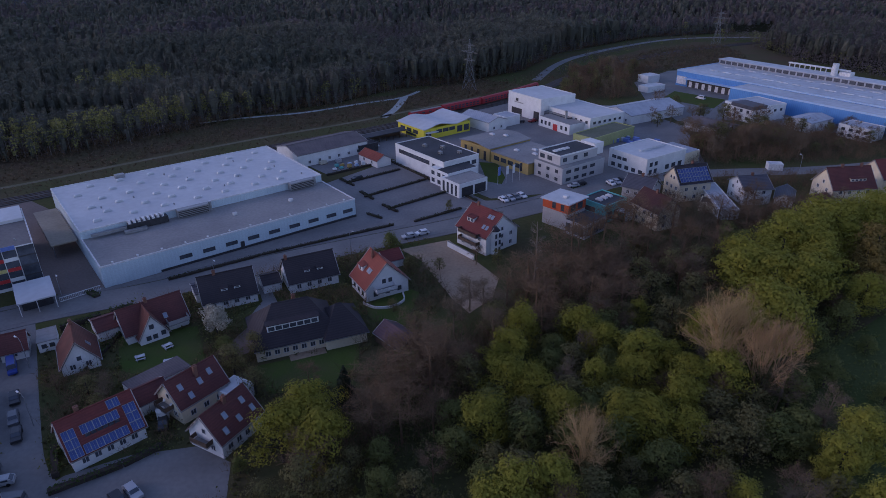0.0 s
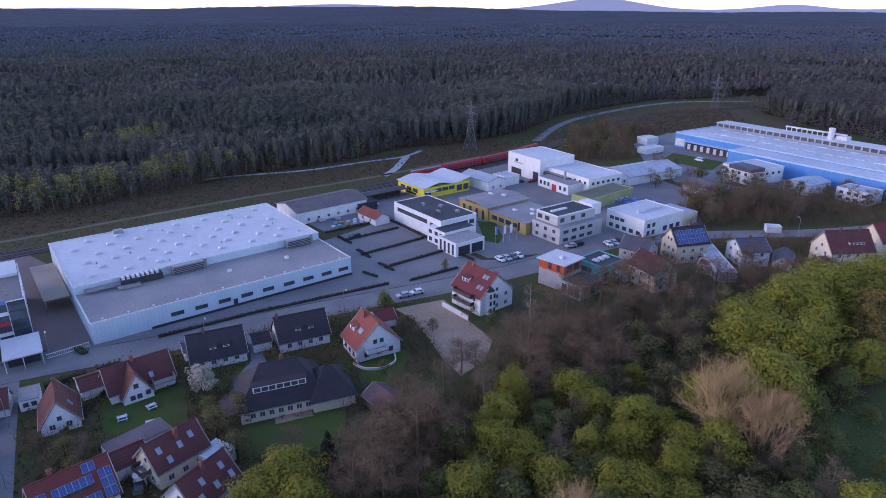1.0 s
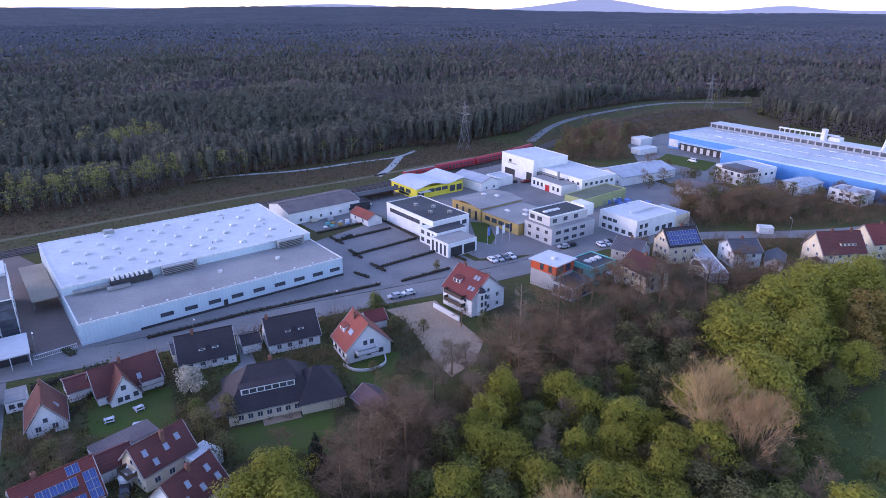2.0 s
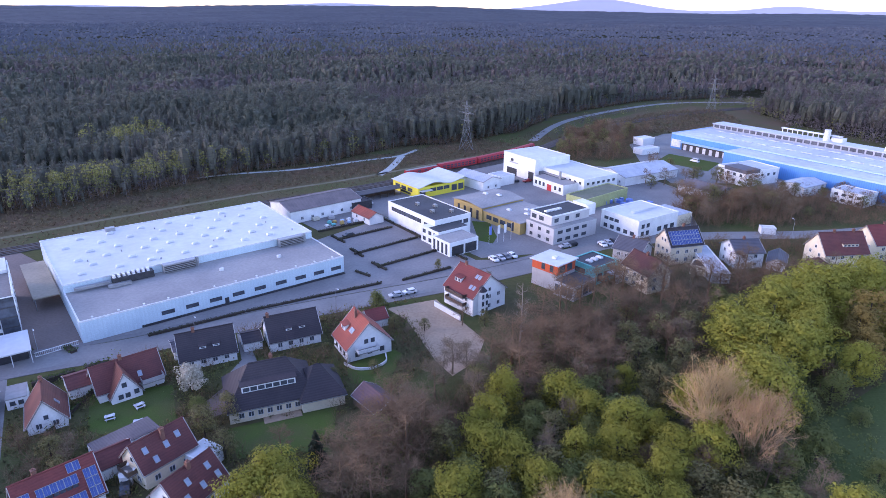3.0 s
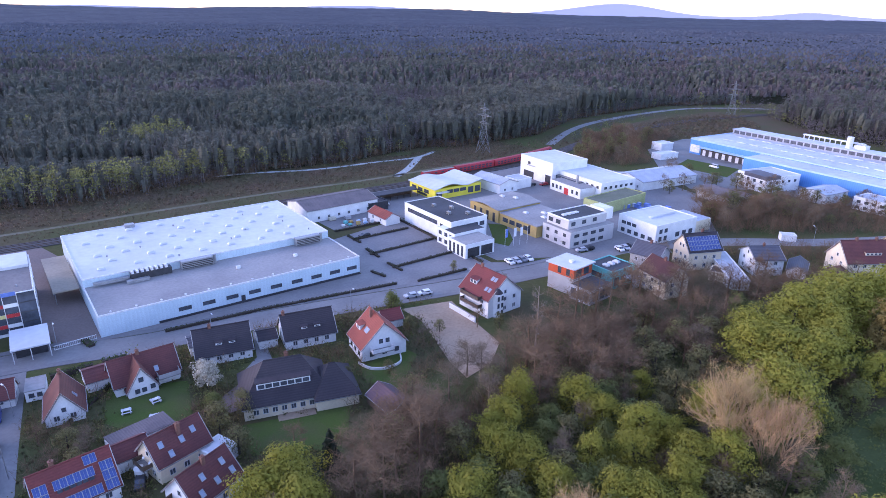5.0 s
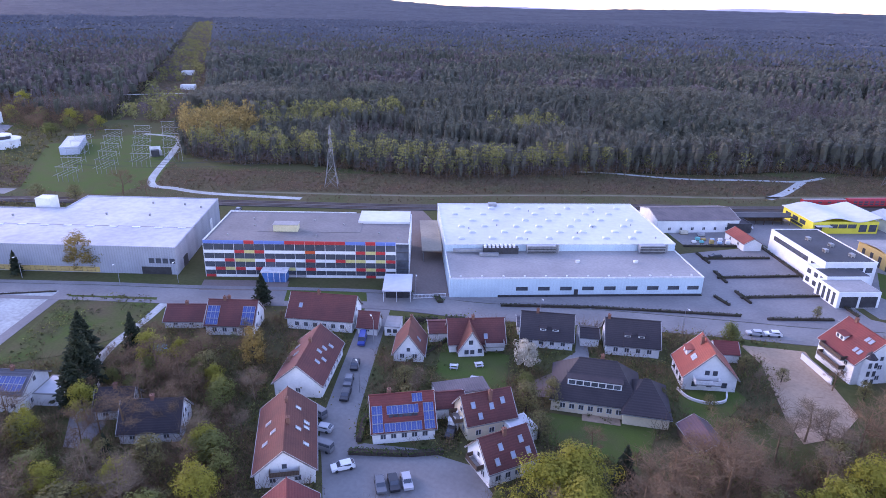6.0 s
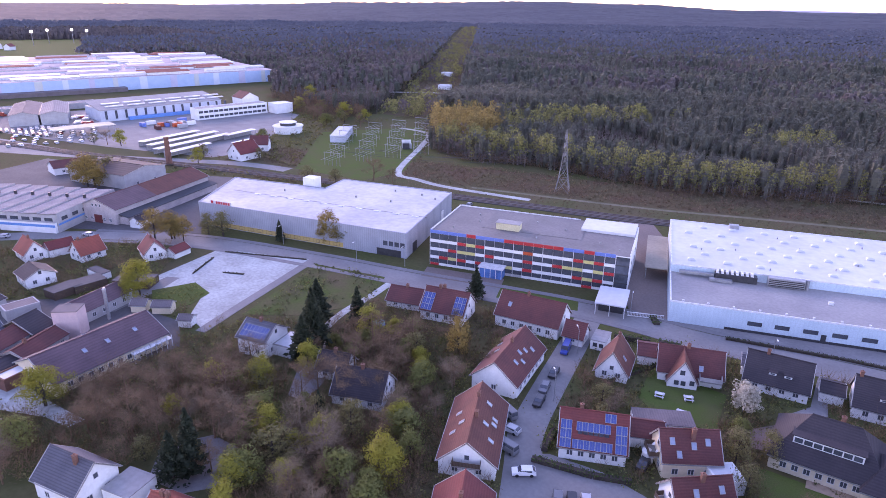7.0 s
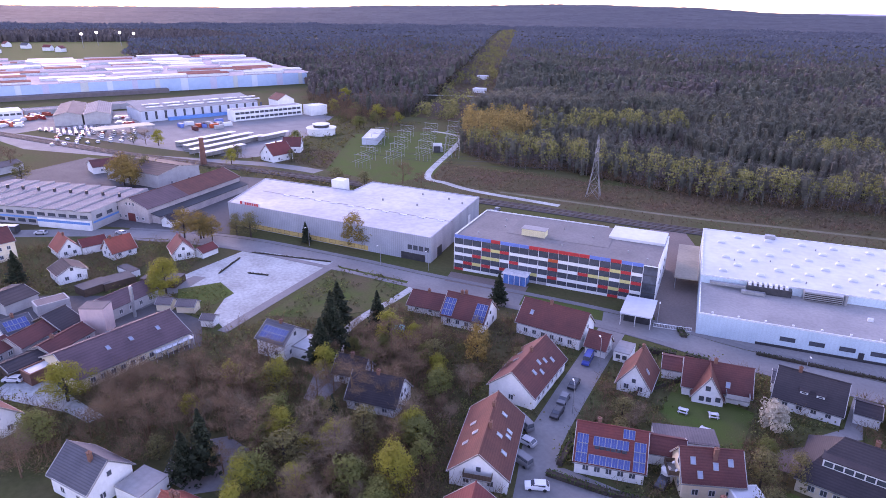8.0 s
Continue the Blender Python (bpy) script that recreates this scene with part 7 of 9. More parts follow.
def thicket(name, q, h, per, material, label):
    """Bare shrubs: thin shoots that rise and spread from each root."""
    n = len(q)
    o = np.stack([q[:, :1] + rng.normal(size=(n, per)) * 0.9, q[:, 1:2] + rng.normal(size=(n, per)) * 0.9, rng.uniform(0, 0.5, (n, per)) * h[:, None]], -1).reshape(-1, 3)
    d = rng.normal(size=o.shape)
    d[:, 2] = np.abs(d[:, 2]) * 0.8 + 0.9
    d /= np.linalg.norm(d, axis=1, keepdims=True)
    s = np.cross(d, rng.normal(size=o.shape))
    s /= np.linalg.norm(s, axis=1, keepdims=True) + 1e-9
    ln = (h[:, None] * rng.uniform(0.4, 0.9, (n, per))).reshape(-1, 1)
    return tagged(new(name, quads(name, np.stack([o - s * 0.035, o + s * 0.035, o + d * ln], 1), material)), label, "thicket", kind="stuff")


q = scatter(EDGE, 2.3)
thicket("undergrowth_edge", q, rng.uniform(1.5, 6.5, len(q)), 24, B_BROWN, "brown leafless undergrowth at the forest edge")
WEST_WOOD = [(-142, -2), (-141, 22), (-130, 38), (-120, 45), (-137, 68), (-120, 82), (-102, 74), (-90, 64), (-76, 54), (-62, 42), (-62, 24), (-84, 20), (-100, 30), (-112, 24), (-106, 12), (-116, -12)]



q = scatter(WOOD, 3.5)
bushes("undergrowth_wood", q, rng.uniform(1.0, 3.2, len(q)), 26, 0.6, L_DARK, "green undergrowth of the wood")
q = scatter([(-26, 78), (-18, 96), (-12, 112), (4, 118), (12, 130), (18, 146), (40, 156), (74, 156), (74, 142), (44, 140), (36, 118), (12, 114), (0, 92), (-14, 78)], 2.6)
thicket("thicket_wood", q, rng.uniform(3.0, 8.0, len(q)), 46, B_BROWN, "dense brown leafless trees at the edge of the wood")
q = scatter([(92, 232), (165, 236), (212, 262), (195, 288), (150, 288), (112, 270), (96, 255)], 3.0)
thicket("thicket_east", q, rng.uniform(3.0, 9.0, len(q)) * np.where(q[:, 0] > 140, 0.55, 1.0), 46, B_BROWN, "brown leafless woodland by the road")
q = scatter([(60, 342), (80, 346), (94, 344), (107, 352), (115, 386), (132, 408), (150, 450), (112, 450), (78, 404)], 3.2)
thicket("thicket_north", q, rng.uniform(2.0, 7.0, len(q)), 40, B_BROWN, "brown leafless scrub behind the halls")
q = scatter([(-420, 220), (-520, 300), (-620, 300), (-590, 250), (-560, 200), (-480, 190), (-430, 190)], 5.0)
thicket("thicket_depot", q, rng.uniform(4.0, 12.0, len(q)), 46, B_BROWN, "brown leafless trees beyond the substation")
# ---- western works, old factory and far estates ----
def sawtooth():
    ob = thing("old_factory", pose(-300, -35, 0, 0, 0, 47), "long grey factory with a low ridged sheet roof", "factory")
    L, W, h = 67, 33, 6.6
    part("wall", prism(bmesh.new(), [(0, 0), (L, 0), (L, W), (0, W)], -0.2, h), M_GREYWALL, ob)
    n = 9
    for k in range(n):
        x0, x1 = L * k / n, L * (k + 1) / n
        part("roof", slab(bmesh.new(), [(x0, -0.3, h + 0.1), (x1 - 0.3, -0.3, h + 0.55), (x1 - 0.3, W + 0.3, h + 0.55), (x0, W + 0.3, h + 0.1)], 0.2), M_SHEET, ob)
        part("shed_light", box(bmesh.new(), x1 - 0.32, x1 - 0.2, 0, W, h, h + 0.5), M_GREYWALL, ob)
        part("roof_vent", box(bmesh.new(), (x0 + x1) / 2 - 0.4, (x0 + x1) / 2 + 0.4, W * 0.6, W * 0.6 + 0.8, h + 0.4, h + 1.7), M_DARKMETAL, ob)
    part("blue_band", box(bmesh.new(), 20, L - 24, -0.08, 0.02, 2.6, 3.3), M_BLUECLAD, ob)
    part("blue_band", box(bmesh.new(), L - 0.02, L + 0.08, 0, 20, 2.6, 3.3), M_BLUECLAD, ob)
    for z0 in (4.0, 0.9):
        win_row(ob, "f", L, W, 14, z0, 3.2, 1.3, 0.02, 0.98, True)
    win_row(ob, "r", L, W, 4, 4.0, 3.0, 1.3, 0.02, 0.7, True)
    low = part("low_front", box(bmesh.new(), L - 23, L - 0.5, -1.2, -0.1, -0.1, 3.9), M_WHITE, ob)
    part("low_roof", box(bmesh.new(), L - 23.2, L - 0.3, -1.4, -0.1, 3.9, 4.05), M_GREYWALL, low)
    part("low_band", box(bmesh.new(), L - 23.05, L - 0.45, -1.28, -1.19, 2.2, 3.1), M_BLUECLAD, low)


M_SHEET = ribbed("pale_fibre_sheet", (0.225, 0.222, 0.240), (0.175, 0.172, 0.188), 1.2, "X", rough=0.85, line=0.8)
sawtooth()


M_OLDWALL = surf("old_pinkish_render", (0.50, 0.43, 0.41), (0.40, 0.345, 0.33), scale=0.3, fine=2.0, rough=0.9, stain=0.3)


def old_shed():
    ob = house(-252.6, 32.5, 127.6, 54, 17, 5.9, 9.2, "long old works hall with red-brown and purple-brown roof", M_OLDWALL, M_TILE_RUST, storeys=1, nf=22, ng=5, chimneys=(), name="works_hall", category="hall", group="works", gablewin=3)
    part("slate_field", slab(bmesh.new(), [(-0.4, -0.44, 5.86), (21.5, -0.44, 5.86), (21.5, 8.5, 9.35), (-0.4, 8.5, 9.35)], 0.03), M_TILE_PURPLE, ob)
    part("gate", box(bmesh.new(), -0.1, 0.02, 6.6, 10.2, -0.1, 3.2), M_TILE_RED, ob, "dull red wooden gate")
    low = part("low_aisle", box(bmesh.new(), 1.5, 54, -4.2, -0.05, -0.1, 2.9), M_OLDWALL, ob)
    part("low_roof", slab(bmesh.new(), [(1.2, -4.6, 2.95), (54.3, -4.6, 2.95), (54.3, -0.1, 3.9), (1.2, -0.1, 3.9)], 0.18), M_DARKROOF, low)
    link = part("link_passage", box(bmesh.new(), 7, 27, 17.1, 20.4, -0.1, 4.7), M_GREYWALL, ob)
    part("link_roof", box(bmesh.new(), 6.7, 27.3, 17.05, 20.7, 4.7, 4.9), M_MEMBRANE, link)
    shed("works_hut", -243.6, 38.8, 127.6, 7.5, 4.4, 2.6, 4.2, "small white gabled hut before the works hall", M_WHITE, M_TILE_DARK, "hut", wins="f", nf=2)
    ob = shed("works_hall", -303, 43.8, 122, 23.4, 35, 6.3, 8.4, "works hall with dark blue-grey roof and pale gable", M_GREYWALL, M_TILE_DARK, "hall", ridge="y", wins="f", nf=8)
    shed("works_shed", -347, 20, 100, 18, 11, 3.4, 5.8, "dark red roofed shed", M_WHITE, M_TILE_BROWN, "shed", wins="f", nf=3)
    shed("works_shed", -366, -20, 125, 13, 9, 3.4, 5.0, "grey roofed works shed", M_GREYWALL, M_ETERNIT, "shed")
    ch = thing("chimney_stack", pose(-343, 71, 0), "tall free-standing round brick chimney", "chimney")
    part("shaft", tube(bmesh.new(), (0, 0, -0.2), (0, 0, 13.5), 1.7, 1.1, 10), M_BRICK, ch)
    part("cap", tube(bmesh.new(), (0, 0, 13.5), (0, 0, 14.1), 1.3, 1.3, 10), M_BRICK, ch)


old_shed()
area("yard_works", [(-262, 12), (-226, 56), (-240, 60), (-295, 95), (-330, 60), (-390, 20), (-330, -60), (-300, -45)], 0.035, M_DARKASPHALT, "dark asphalt yard of the old works", "yard")


def house_small(x, y, rot, L, W, he, hr, roof, label, **k):
    return house(x, y, rot, L, W, he, hr, label, k.pop("walls", M_WHITE), roof, **{"nf": 2, **k})


house_small(-218, 17, 111.5, 8, 7, 2.7, 6.4, M_TILE_ORANGE, "white house with bright red roof", chimneys=((0.2, 0.5),))
house_small(-208, 40.5, 181, 8.5, 6.6, 2.8, 6.4, M_TILE_RED, "white gabled house with red roof", ridge="x")
shed("garage", -205.5, 42.5, 120, 6.5, 4.6, 2.0, 3.4, "garage wing with a red tiled roof", M_WHITE, M_TILE_RED, "garage")
house_small(-229, 8.5, 195, 9, 6.6, 2.8, 6.4, M_TILE_ORANGE, "white house with orange-red roof")
shed("annex", -228, 9.0, 105, 8, 5.5, 2.8, 4.6, "low annex with red-brown roof", M_WHITE, M_TILE_RED)
house_small(-212.0, -0.8, 14, 8.4, 8.0, 3.2, 5.2, M_TILE_DARK, "white bungalow with dark shallow roof", storeys=1, chimneys=())
house_small(-232, -18, 110, 9, 9, 6.5, 10, M_TILE_BROWN, "cream apartment house with brown roof", walls=M_CREAM, nf=3)
flat("dark_carport", -192, 22, 50, 11, 6, 2.3, "dark flat carport between gardens", M_WOOD, M_DARKROOF, "carport", parapet=0.08, rim=M_DARKROOF)
flat("white_hut", -206.6, 17.2, 22.6, 7.8, 3.0, 2.0, "white garden hut with dark roof", M_WHITE, M_DARKROOF, "hut", parapet=0.05, rim=M_DARKROOF)


def old_works():
    ob = house(-138, 3.1, 113, 27, 16, 3.2, 6.8, "long workshop with a dark purple-brown roof", M_CREAM, M_TILE_PURPLE, storeys=1, nf=10, chimneys=(), skylights=tuple(("f", u, 0.55) for u in (0.35, 0.55, 0.8)) + (("b", 0.5, 0.5),), name="old_workshop", category="workshop", group="")
    part("balcony_deck", box(bmesh.new(), 17, 27, -1.8, -0.05, 2.2, 2.4), M_FRAME, ob)
    for k in range(8):
        part("deck_post", box(bmesh.new(), 17 + k * 1.4, 17.15 + k * 1.4, -1.8, -1.65, -0.1, 3.2), M_FRAME, ob)
    flat("pink_tower", -166.5, 5.5, 60, 6.0, 4.6, 7.2, "pink rendered tower with flat grey roof", M_PINK, M_ETERNIT, "tower", parapet=0.12, rim=M_ETERNIT)
    shed("old_shed", -171.2, 12.6, 122.6, 15, 9, 3.2, 5.2, "long low shed with a purple-brown roof", M_GREYWALL, M_TILE_PURPLE, wins="f", nf=4)
    shed("old_shed", -165.4, 1.0, 129, 6.5, 11, 3.0, 5.8, "shed with a steep dark brown roof", M_WOOD, M_TILE_DARK)
    shed("old_shed", -153.5, -1.2, 131.9, 12.4, 7, 2.8, 4.4, "low shed with a red-brown roof and chimney", M_OLDWALL, M_TILE_BROWN, wins="f", nf=5, chimneys=((0.3, 0.5),))
    shed("old_shed", -159.7, -7.1, 132, 11.5, 7.6, 3.0, 5.0, "shed with a red-brown roof and white windows", M_OLDWALL, M_TILE_BROWN, wins="f", nf=4)
    shed("old_shed", -188.0, -11.3, 123, 9, 12, 3.0, 4.5, "shed with a dark shallow roof", M_GREYWALL, M_TILE_DARK)
    shed("old_shed", -157.0, -15.0, 130, 9, 7, 2.8, 4.6, "shed with a dark red-brown roof", M_OLDWALL, M_TILE_BROWN, wins="f", nf=3)
    shed("old_shed", -150.0, -9.5, 118, 8.5, 6, 2.4, 3.4, "low shed with a black-brown roof behind the brick hut", M_WOOD, M_TILE_DARK)
    flat("flat_shed", -183.2, -4.1, 104, 8, 5, 3.0, "flat shed with a grey sheet roof", M_GREYWALL, M_ETERNIT, "shed", parapet=0.08)
    flat("flat_shed", -190.9, 7.3, 115, 8, 5.3, 2.3, "flat shed with a dark felt roof", M_WOOD, M_DARKROOF, "shed", parapet=0.08, rim=M_DARKROOF)
    flat("flat_shed", -192.5, 12.5, 105, 9, 6, 2.2, "low flat shed with a dark felt roof", M_WOOD, M_DARKROOF, "shed", parapet=0.08, rim=M_DARKROOF)
    house_small(-169.1, -10.6, 110, 6.5, 8, 3.0, 5.2, M_SLATE, "white house with solar roof", solar=(("f", 0.1, 0.15, 5, 2),), storeys=1)
    flat("brick_hut", -145.8, -5.5, 118, 5.5, 4.0, 2.6, "small brick hut with a white flat roof", M_BRICK, M_MEMBRANE, "hut")
    shed("garden_hut", -168, 28, 55, 5, 3.5, 2.2, 3.2, "small garden hut with grey roof", M_CREAM, M_ETERNIT)
    shed("garden_hut", -172, 23.5, 55, 4, 3.5, 2.2, 3.2, "small garden hut with grey roof", M_CREAM, M_ETERNIT)
    shed("garden_hut", -156.5, 32, 50, 3.5, 3, 2.2, 3.0, "small white garden hut", M_WHITE, M_ETERNIT)
    fl = thing("flue_pipe", pose(-171, 18, 0), "steel flue pipe of the old works", "flue")
    part("pipe", tube(bmesh.new(), (0, 0, 0), (0, 0, 8.5), 0.45, 0.45, 10), M_METAL, fl)
    part("cap", tube(bmesh.new(), (0, 0, 8.5), (0, 0, 9.0), 0.55, 0.3, 10), M_METAL, fl)


old_works()
area("yard_pale", [(-181, 14), (-175.5, 15), (-175, 20), (-183, 33), (-189, 40), (-192, 37), (-186, 27)], 0.064, M_PAVE, "pale concrete yard between the sheds", "yard")
area("yard_oldworks", [(-160, -14), (-152, -8), (-143, 14), (-146, 30), (-160, 33), (-185, 20), (-205, -15), (-185, -30)], 0.03, M_DARKASPHALT, "dark asphalt yard between the old works sheds", "yard")


M_DUSTROOF = surf("dusty_pink_roofing", (0.40, 0.34, 0.35), (0.30, 0.26, 0.28), scale=0.03, fine=0.3, rough=0.8, bump=0.05)


def mall():
    ob = thing("logistics_centre", pose(-660, -190, 0, 0, 0, 92.8), "vast blue clad logistics centre with white and red roofs", "warehouse")
    L, W, h = 445, 300, 11.5
    part("hall", prism(bmesh.new(), [(0, 0), (L, 0), (L, W), (0, W)], -0.2, h), M_PALEBLUE, ob)
    part("roof", box(bmesh.new(), 0.5, L - 0.5, 0.5, W - 0.5, h, h + 0.2), M_DUSTROOF, ob)
    r = random.Random(4)
    tints = [surf("pale_cladding_" + k, c, tuple(v * 0.92 for v in c), scale=0.2, fine=2, rough=0.6, stain=0.15) for k, c in (("yellow", (0.50, 0.53, 0.50)), ("white", (0.56, 0.63, 0.70)), ("pink", (0.48, 0.47, 0.58)))]
    for k in range(13):
        u = 150 + k * 23 + r.uniform(-4, 4)
        part("facade_stripe", box(bmesh.new(), u, u + r.uniform(4, 7), -0.25, -0.05, 0, h + 0.1), tints[k % 3], ob)
    for j in range(14):
        for k in range(5):
            u, v = 136 + k * 62 + r.uniform(-10, 10), 8 + j * 20.5 + r.uniform(-2, 2)
            w, d = r.uniform(34, 60), r.uniform(4.5, 9)
            hh = r.uniform(1.2, 2.8)
            m = (M_TILE_ORANGE, M_DUSTROOF, M_SILVERROOF, M_PINK, M_MEMBRANE)[r.randrange(5)]
            b = part("roof_hall", box(bmesh.new(), u, u + w, v, v + d, h + 0.2, h + 0.2 + hh), M_FRAME, ob)
            part("hall_roof", slab(bmesh.new(), [(u - 0.5, v - 0.5, h + hh + 0.3), (u + w + 0.5, v - 0.5, h + hh + 0.3), (u + w + 0.5, v + d + 0.5, h + hh + 1.4), (u - 0.5, v + d + 0.5, h + hh + 1.4)], 0.3), m, b)
    part("loading_edge", box(bmesh.new(), 140, L - 150, -12, -0.3, 0, 3.5), M_ETERNIT, ob)


mall()


def depot():
    L, W, h = 88, 32, 8
    ob = thing("depot_hall", pose(-495, 60, 0, 0, 0, 100), "long white depot hall with dark pilaster windows", "hall")
    part("wall", prism(bmesh.new(), [(0, 0), (L, 0), (L, W), (0, W)], -0.2, h), M_PALEWALL, ob)
    part("roof", slab(bmesh.new(), [(-0.5, -0.5, h), (L + 0.5, -0.5, h), (L + 0.5, W, h + 3.5), (-0.5, W, h + 3.5)], 0.3), M_GREYROOF, ob)
    for k in range(14):
        part("tall_window", box(bmesh.new(), 3 + k * 6.7, 4.6 + k * 6.7, -0.1, 0.02, 1.5, 7.2), M_PANE, ob)
    for k in range(6):
        part("roof_light", box(bmesh.new(), 6 + k * 15, 18 + k * 15, 6, 8, h + 0.9, h + 1.6), M_FRAME, ob)
        part("roof_light", box(bmesh.new(), 6 + k * 15, 18 + k * 15, 14, 16, h + 1.8, h + 2.5), M_FRAME, ob)
    part("base_band", box(bmesh.new(), 18, 70, -3, -0.12, 0, 2.2), M_BLUECLAD, ob)
    flat("depot_office", -470, 118, 100, 55, 11, 7.5, "white office block with long window bands", M_WHITE, M_GREYROOF, "office", bands=(("f", 14, 4.6, 3.2, 1.6, 0.02, 0.98), ("f", 14, 1.2, 3.2, 1.6, 0.02, 0.98)))
    shed("depot_gable", -500, 160, 100, 14, 16, 9, 13, "white gabled depot house", M_WHITE, M_TILE_BROWN, "hall", ridge="y", wins="f", nf=2)
    flat("white_block", -470, 176, 100, 14, 12, 7, "white windowless block beside the depot", M_WHITE, M_MEMBRANE, "hall")
    shed("grey_hall", -505, 7, 84, 17, 62, 7, 9, "grey hall with pale sheet roof", M_GREYWALL, M_ETERNIT, "hall", ridge="y")
    shed("grey_hall", -502, 25, 84, 16, 58, 7, 9, "grey hall with pale sheet roof", M_GREYWALL, M_SHEET, "hall", ridge="y")
    flat("sales_office", -545, -35, 99, 24, 20, 6, "white sales office with blue band", M_WHITE, M_MEMBRANE, "office", bands=(("f", 6, 3.2, 3, 1.4, 0.02, 0.98),))
    flat("low_hall", -560, -10, 99, 80, 14, 4, "long low hall before the logistics centre", M_GREYWALL, M_SHEET, "hall")
    c = thing("sales_canopy", pose(-449, 28, 4, 0, 0, 100), "long open cream canopy over parked cars", "canopy")
    part("roof", box(bmesh.new(), 0, 36, 0, 13, 0, 0.5), M_SAILCLOTH, c)
    for u, v in itertools.product((1, 12, 24, 35), (1, 12)):
        part("post", tube(bmesh.new(), (u, v, -4), (u, v, 0), 0.2), M_METAL, c)
    for k, (x, y, l) in enumerate(((-393, 68, 42), (-381, 70, 50), (-368, 71, 54), (-356, 74, 30), (-362, 112, 26), (-388, 115, 24))):
        c = thing("vehicle_shelter", pose(x, y, 0, 0, 0, 118), "long white-roofed shelter for parked vehicles", "shelter", "vehicle shelters")
        part("roof", box(bmesh.new(), 0, l, 0, 4.5, 3.0, 3.3), M_FRAME, c)
        part("back_wall", box(bmesh.new(), 0.2, l - 0.2, 4.0, 4.3, -0.1, 3.0), M_GREYWALL, c)
        for j in range(6):
            part("post", tube(bmesh.new(), (0.5 + j * (l - 1) / 5, 0.4, 0), (0.5 + j * (l - 1) / 5, 0.4, 3.0), 0.12), M_METAL, c)
    rb = thing("round_building", pose(-396, 156, 0), "low round white building with a stepped roof", "building")
    for r0, z0, z1 in ((9, -0.1, 4), (9.8, 4, 4.6), (5, 4.6, 6.4), (5.6, 6.4, 6.9)):
        part("drum", tube(bmesh.new(), (0, 0, z0), (0, 0, z1), r0, r0, 20), M_WHITE if z0 != 4.6 else M_DARKMETAL, rb)
    house_small(-330, 104, 110, 13, 11, 4, 9, M_TILE_RED, "white house with a red roof by the railway")
    house_small(-352, 116, 60, 10, 9, 4, 8, M_TILE_BROWN, "white house with a brown roof by the railway")


M_PALEWALL = surf("pale_blue_grey_wall", (0.50, 0.54, 0.60), (0.43, 0.47, 0.53), scale=0.2, fine=2, rough=0.8)
M_SAILCLOTH = surf("cream_canopy_sheet", (0.60, 0.54, 0.42), (0.52, 0.47, 0.37), scale=0.1, fine=1, rough=0.8)
depot()
area("yard_depot", [(-560, -60), (-430, -10), (-345, 70), (-350, 110), (-400, 150), (-460, 190), (-500, 170), (-560, 90)], 0.03, M_ASPHALT, "grey paved yards of the depot", "yard")
area("meadow_far", [(-972, -200), (-1003, 96), (-1160, 122), (-1640, 170), (-1718, -250)], 0.04, M_LAWN, "green field beyond the logistics centre", "meadow")
struct("road_depot", ribbon([(-560, -75), (-470, -8), (-420, 20), (-380, 45), (-330, 98), (-300, 118)], 8, -0.05, 0.06), M_ASPHALT, "grey road behind the railway", "road")
for k in range(13):
    r = random.Random(k)
    d = r.uniform(1180, 1750)
    b = radians(r.uniform(87.5, 97))
    house_small(-math.sin(b) * d, math.cos(b) * d, r.uniform(0, 360), 14, 11, 6, 10, r.choice((M_TILE_RED, M_TILE_BROWN, M_SLATE)), "far white village house with tiled roof", group="far village", wins="", chimneys=())

# ---- floodlit sports ground beyond the logistics centre ----
M_FLOOD = bpy.data.materials.new("lit_floodlight")
M_FLOOD.use_nodes = True
M_FLOOD.node_tree.nodes["Principled BSDF"].inputs["Emission Color"].default_value = (1.0, 0.97, 0.9, 1)
M_FLOOD.node_tree.nodes["Principled BSDF"].inputs["Emission Strength"].default_value = 6.0


def floodlight(x, y):
    ob = thing("floodlight_mast", pose(x, y, 0, 0, 0, 95), "tall steel floodlight mast with lit white lamps", "floodlight", "sports ground floodlights")
    part("mast", tube(bmesh.new(), (0, 0, 0), (0, 0, 24), 0.5, 0.3, 6), M_METAL, ob)
    part("lamp_frame", box(bmesh.new(), -2.2, 2.2, 0.2, 0.6, 23, 27), M_METAL, ob)
    for u, v in itertools.product((-1.1, 1.1), (24, 26)):
        part("lamp", tube(bmesh.new(), (u, 0.2, v), (u, -0.5, v), 0.9, 1.0, 10), M_FLOOD, ob)


for x, y in ((-1431, 75), (-1501, 105), (-1489, 146), (-1440, 166)):
    floodlight(x, y)

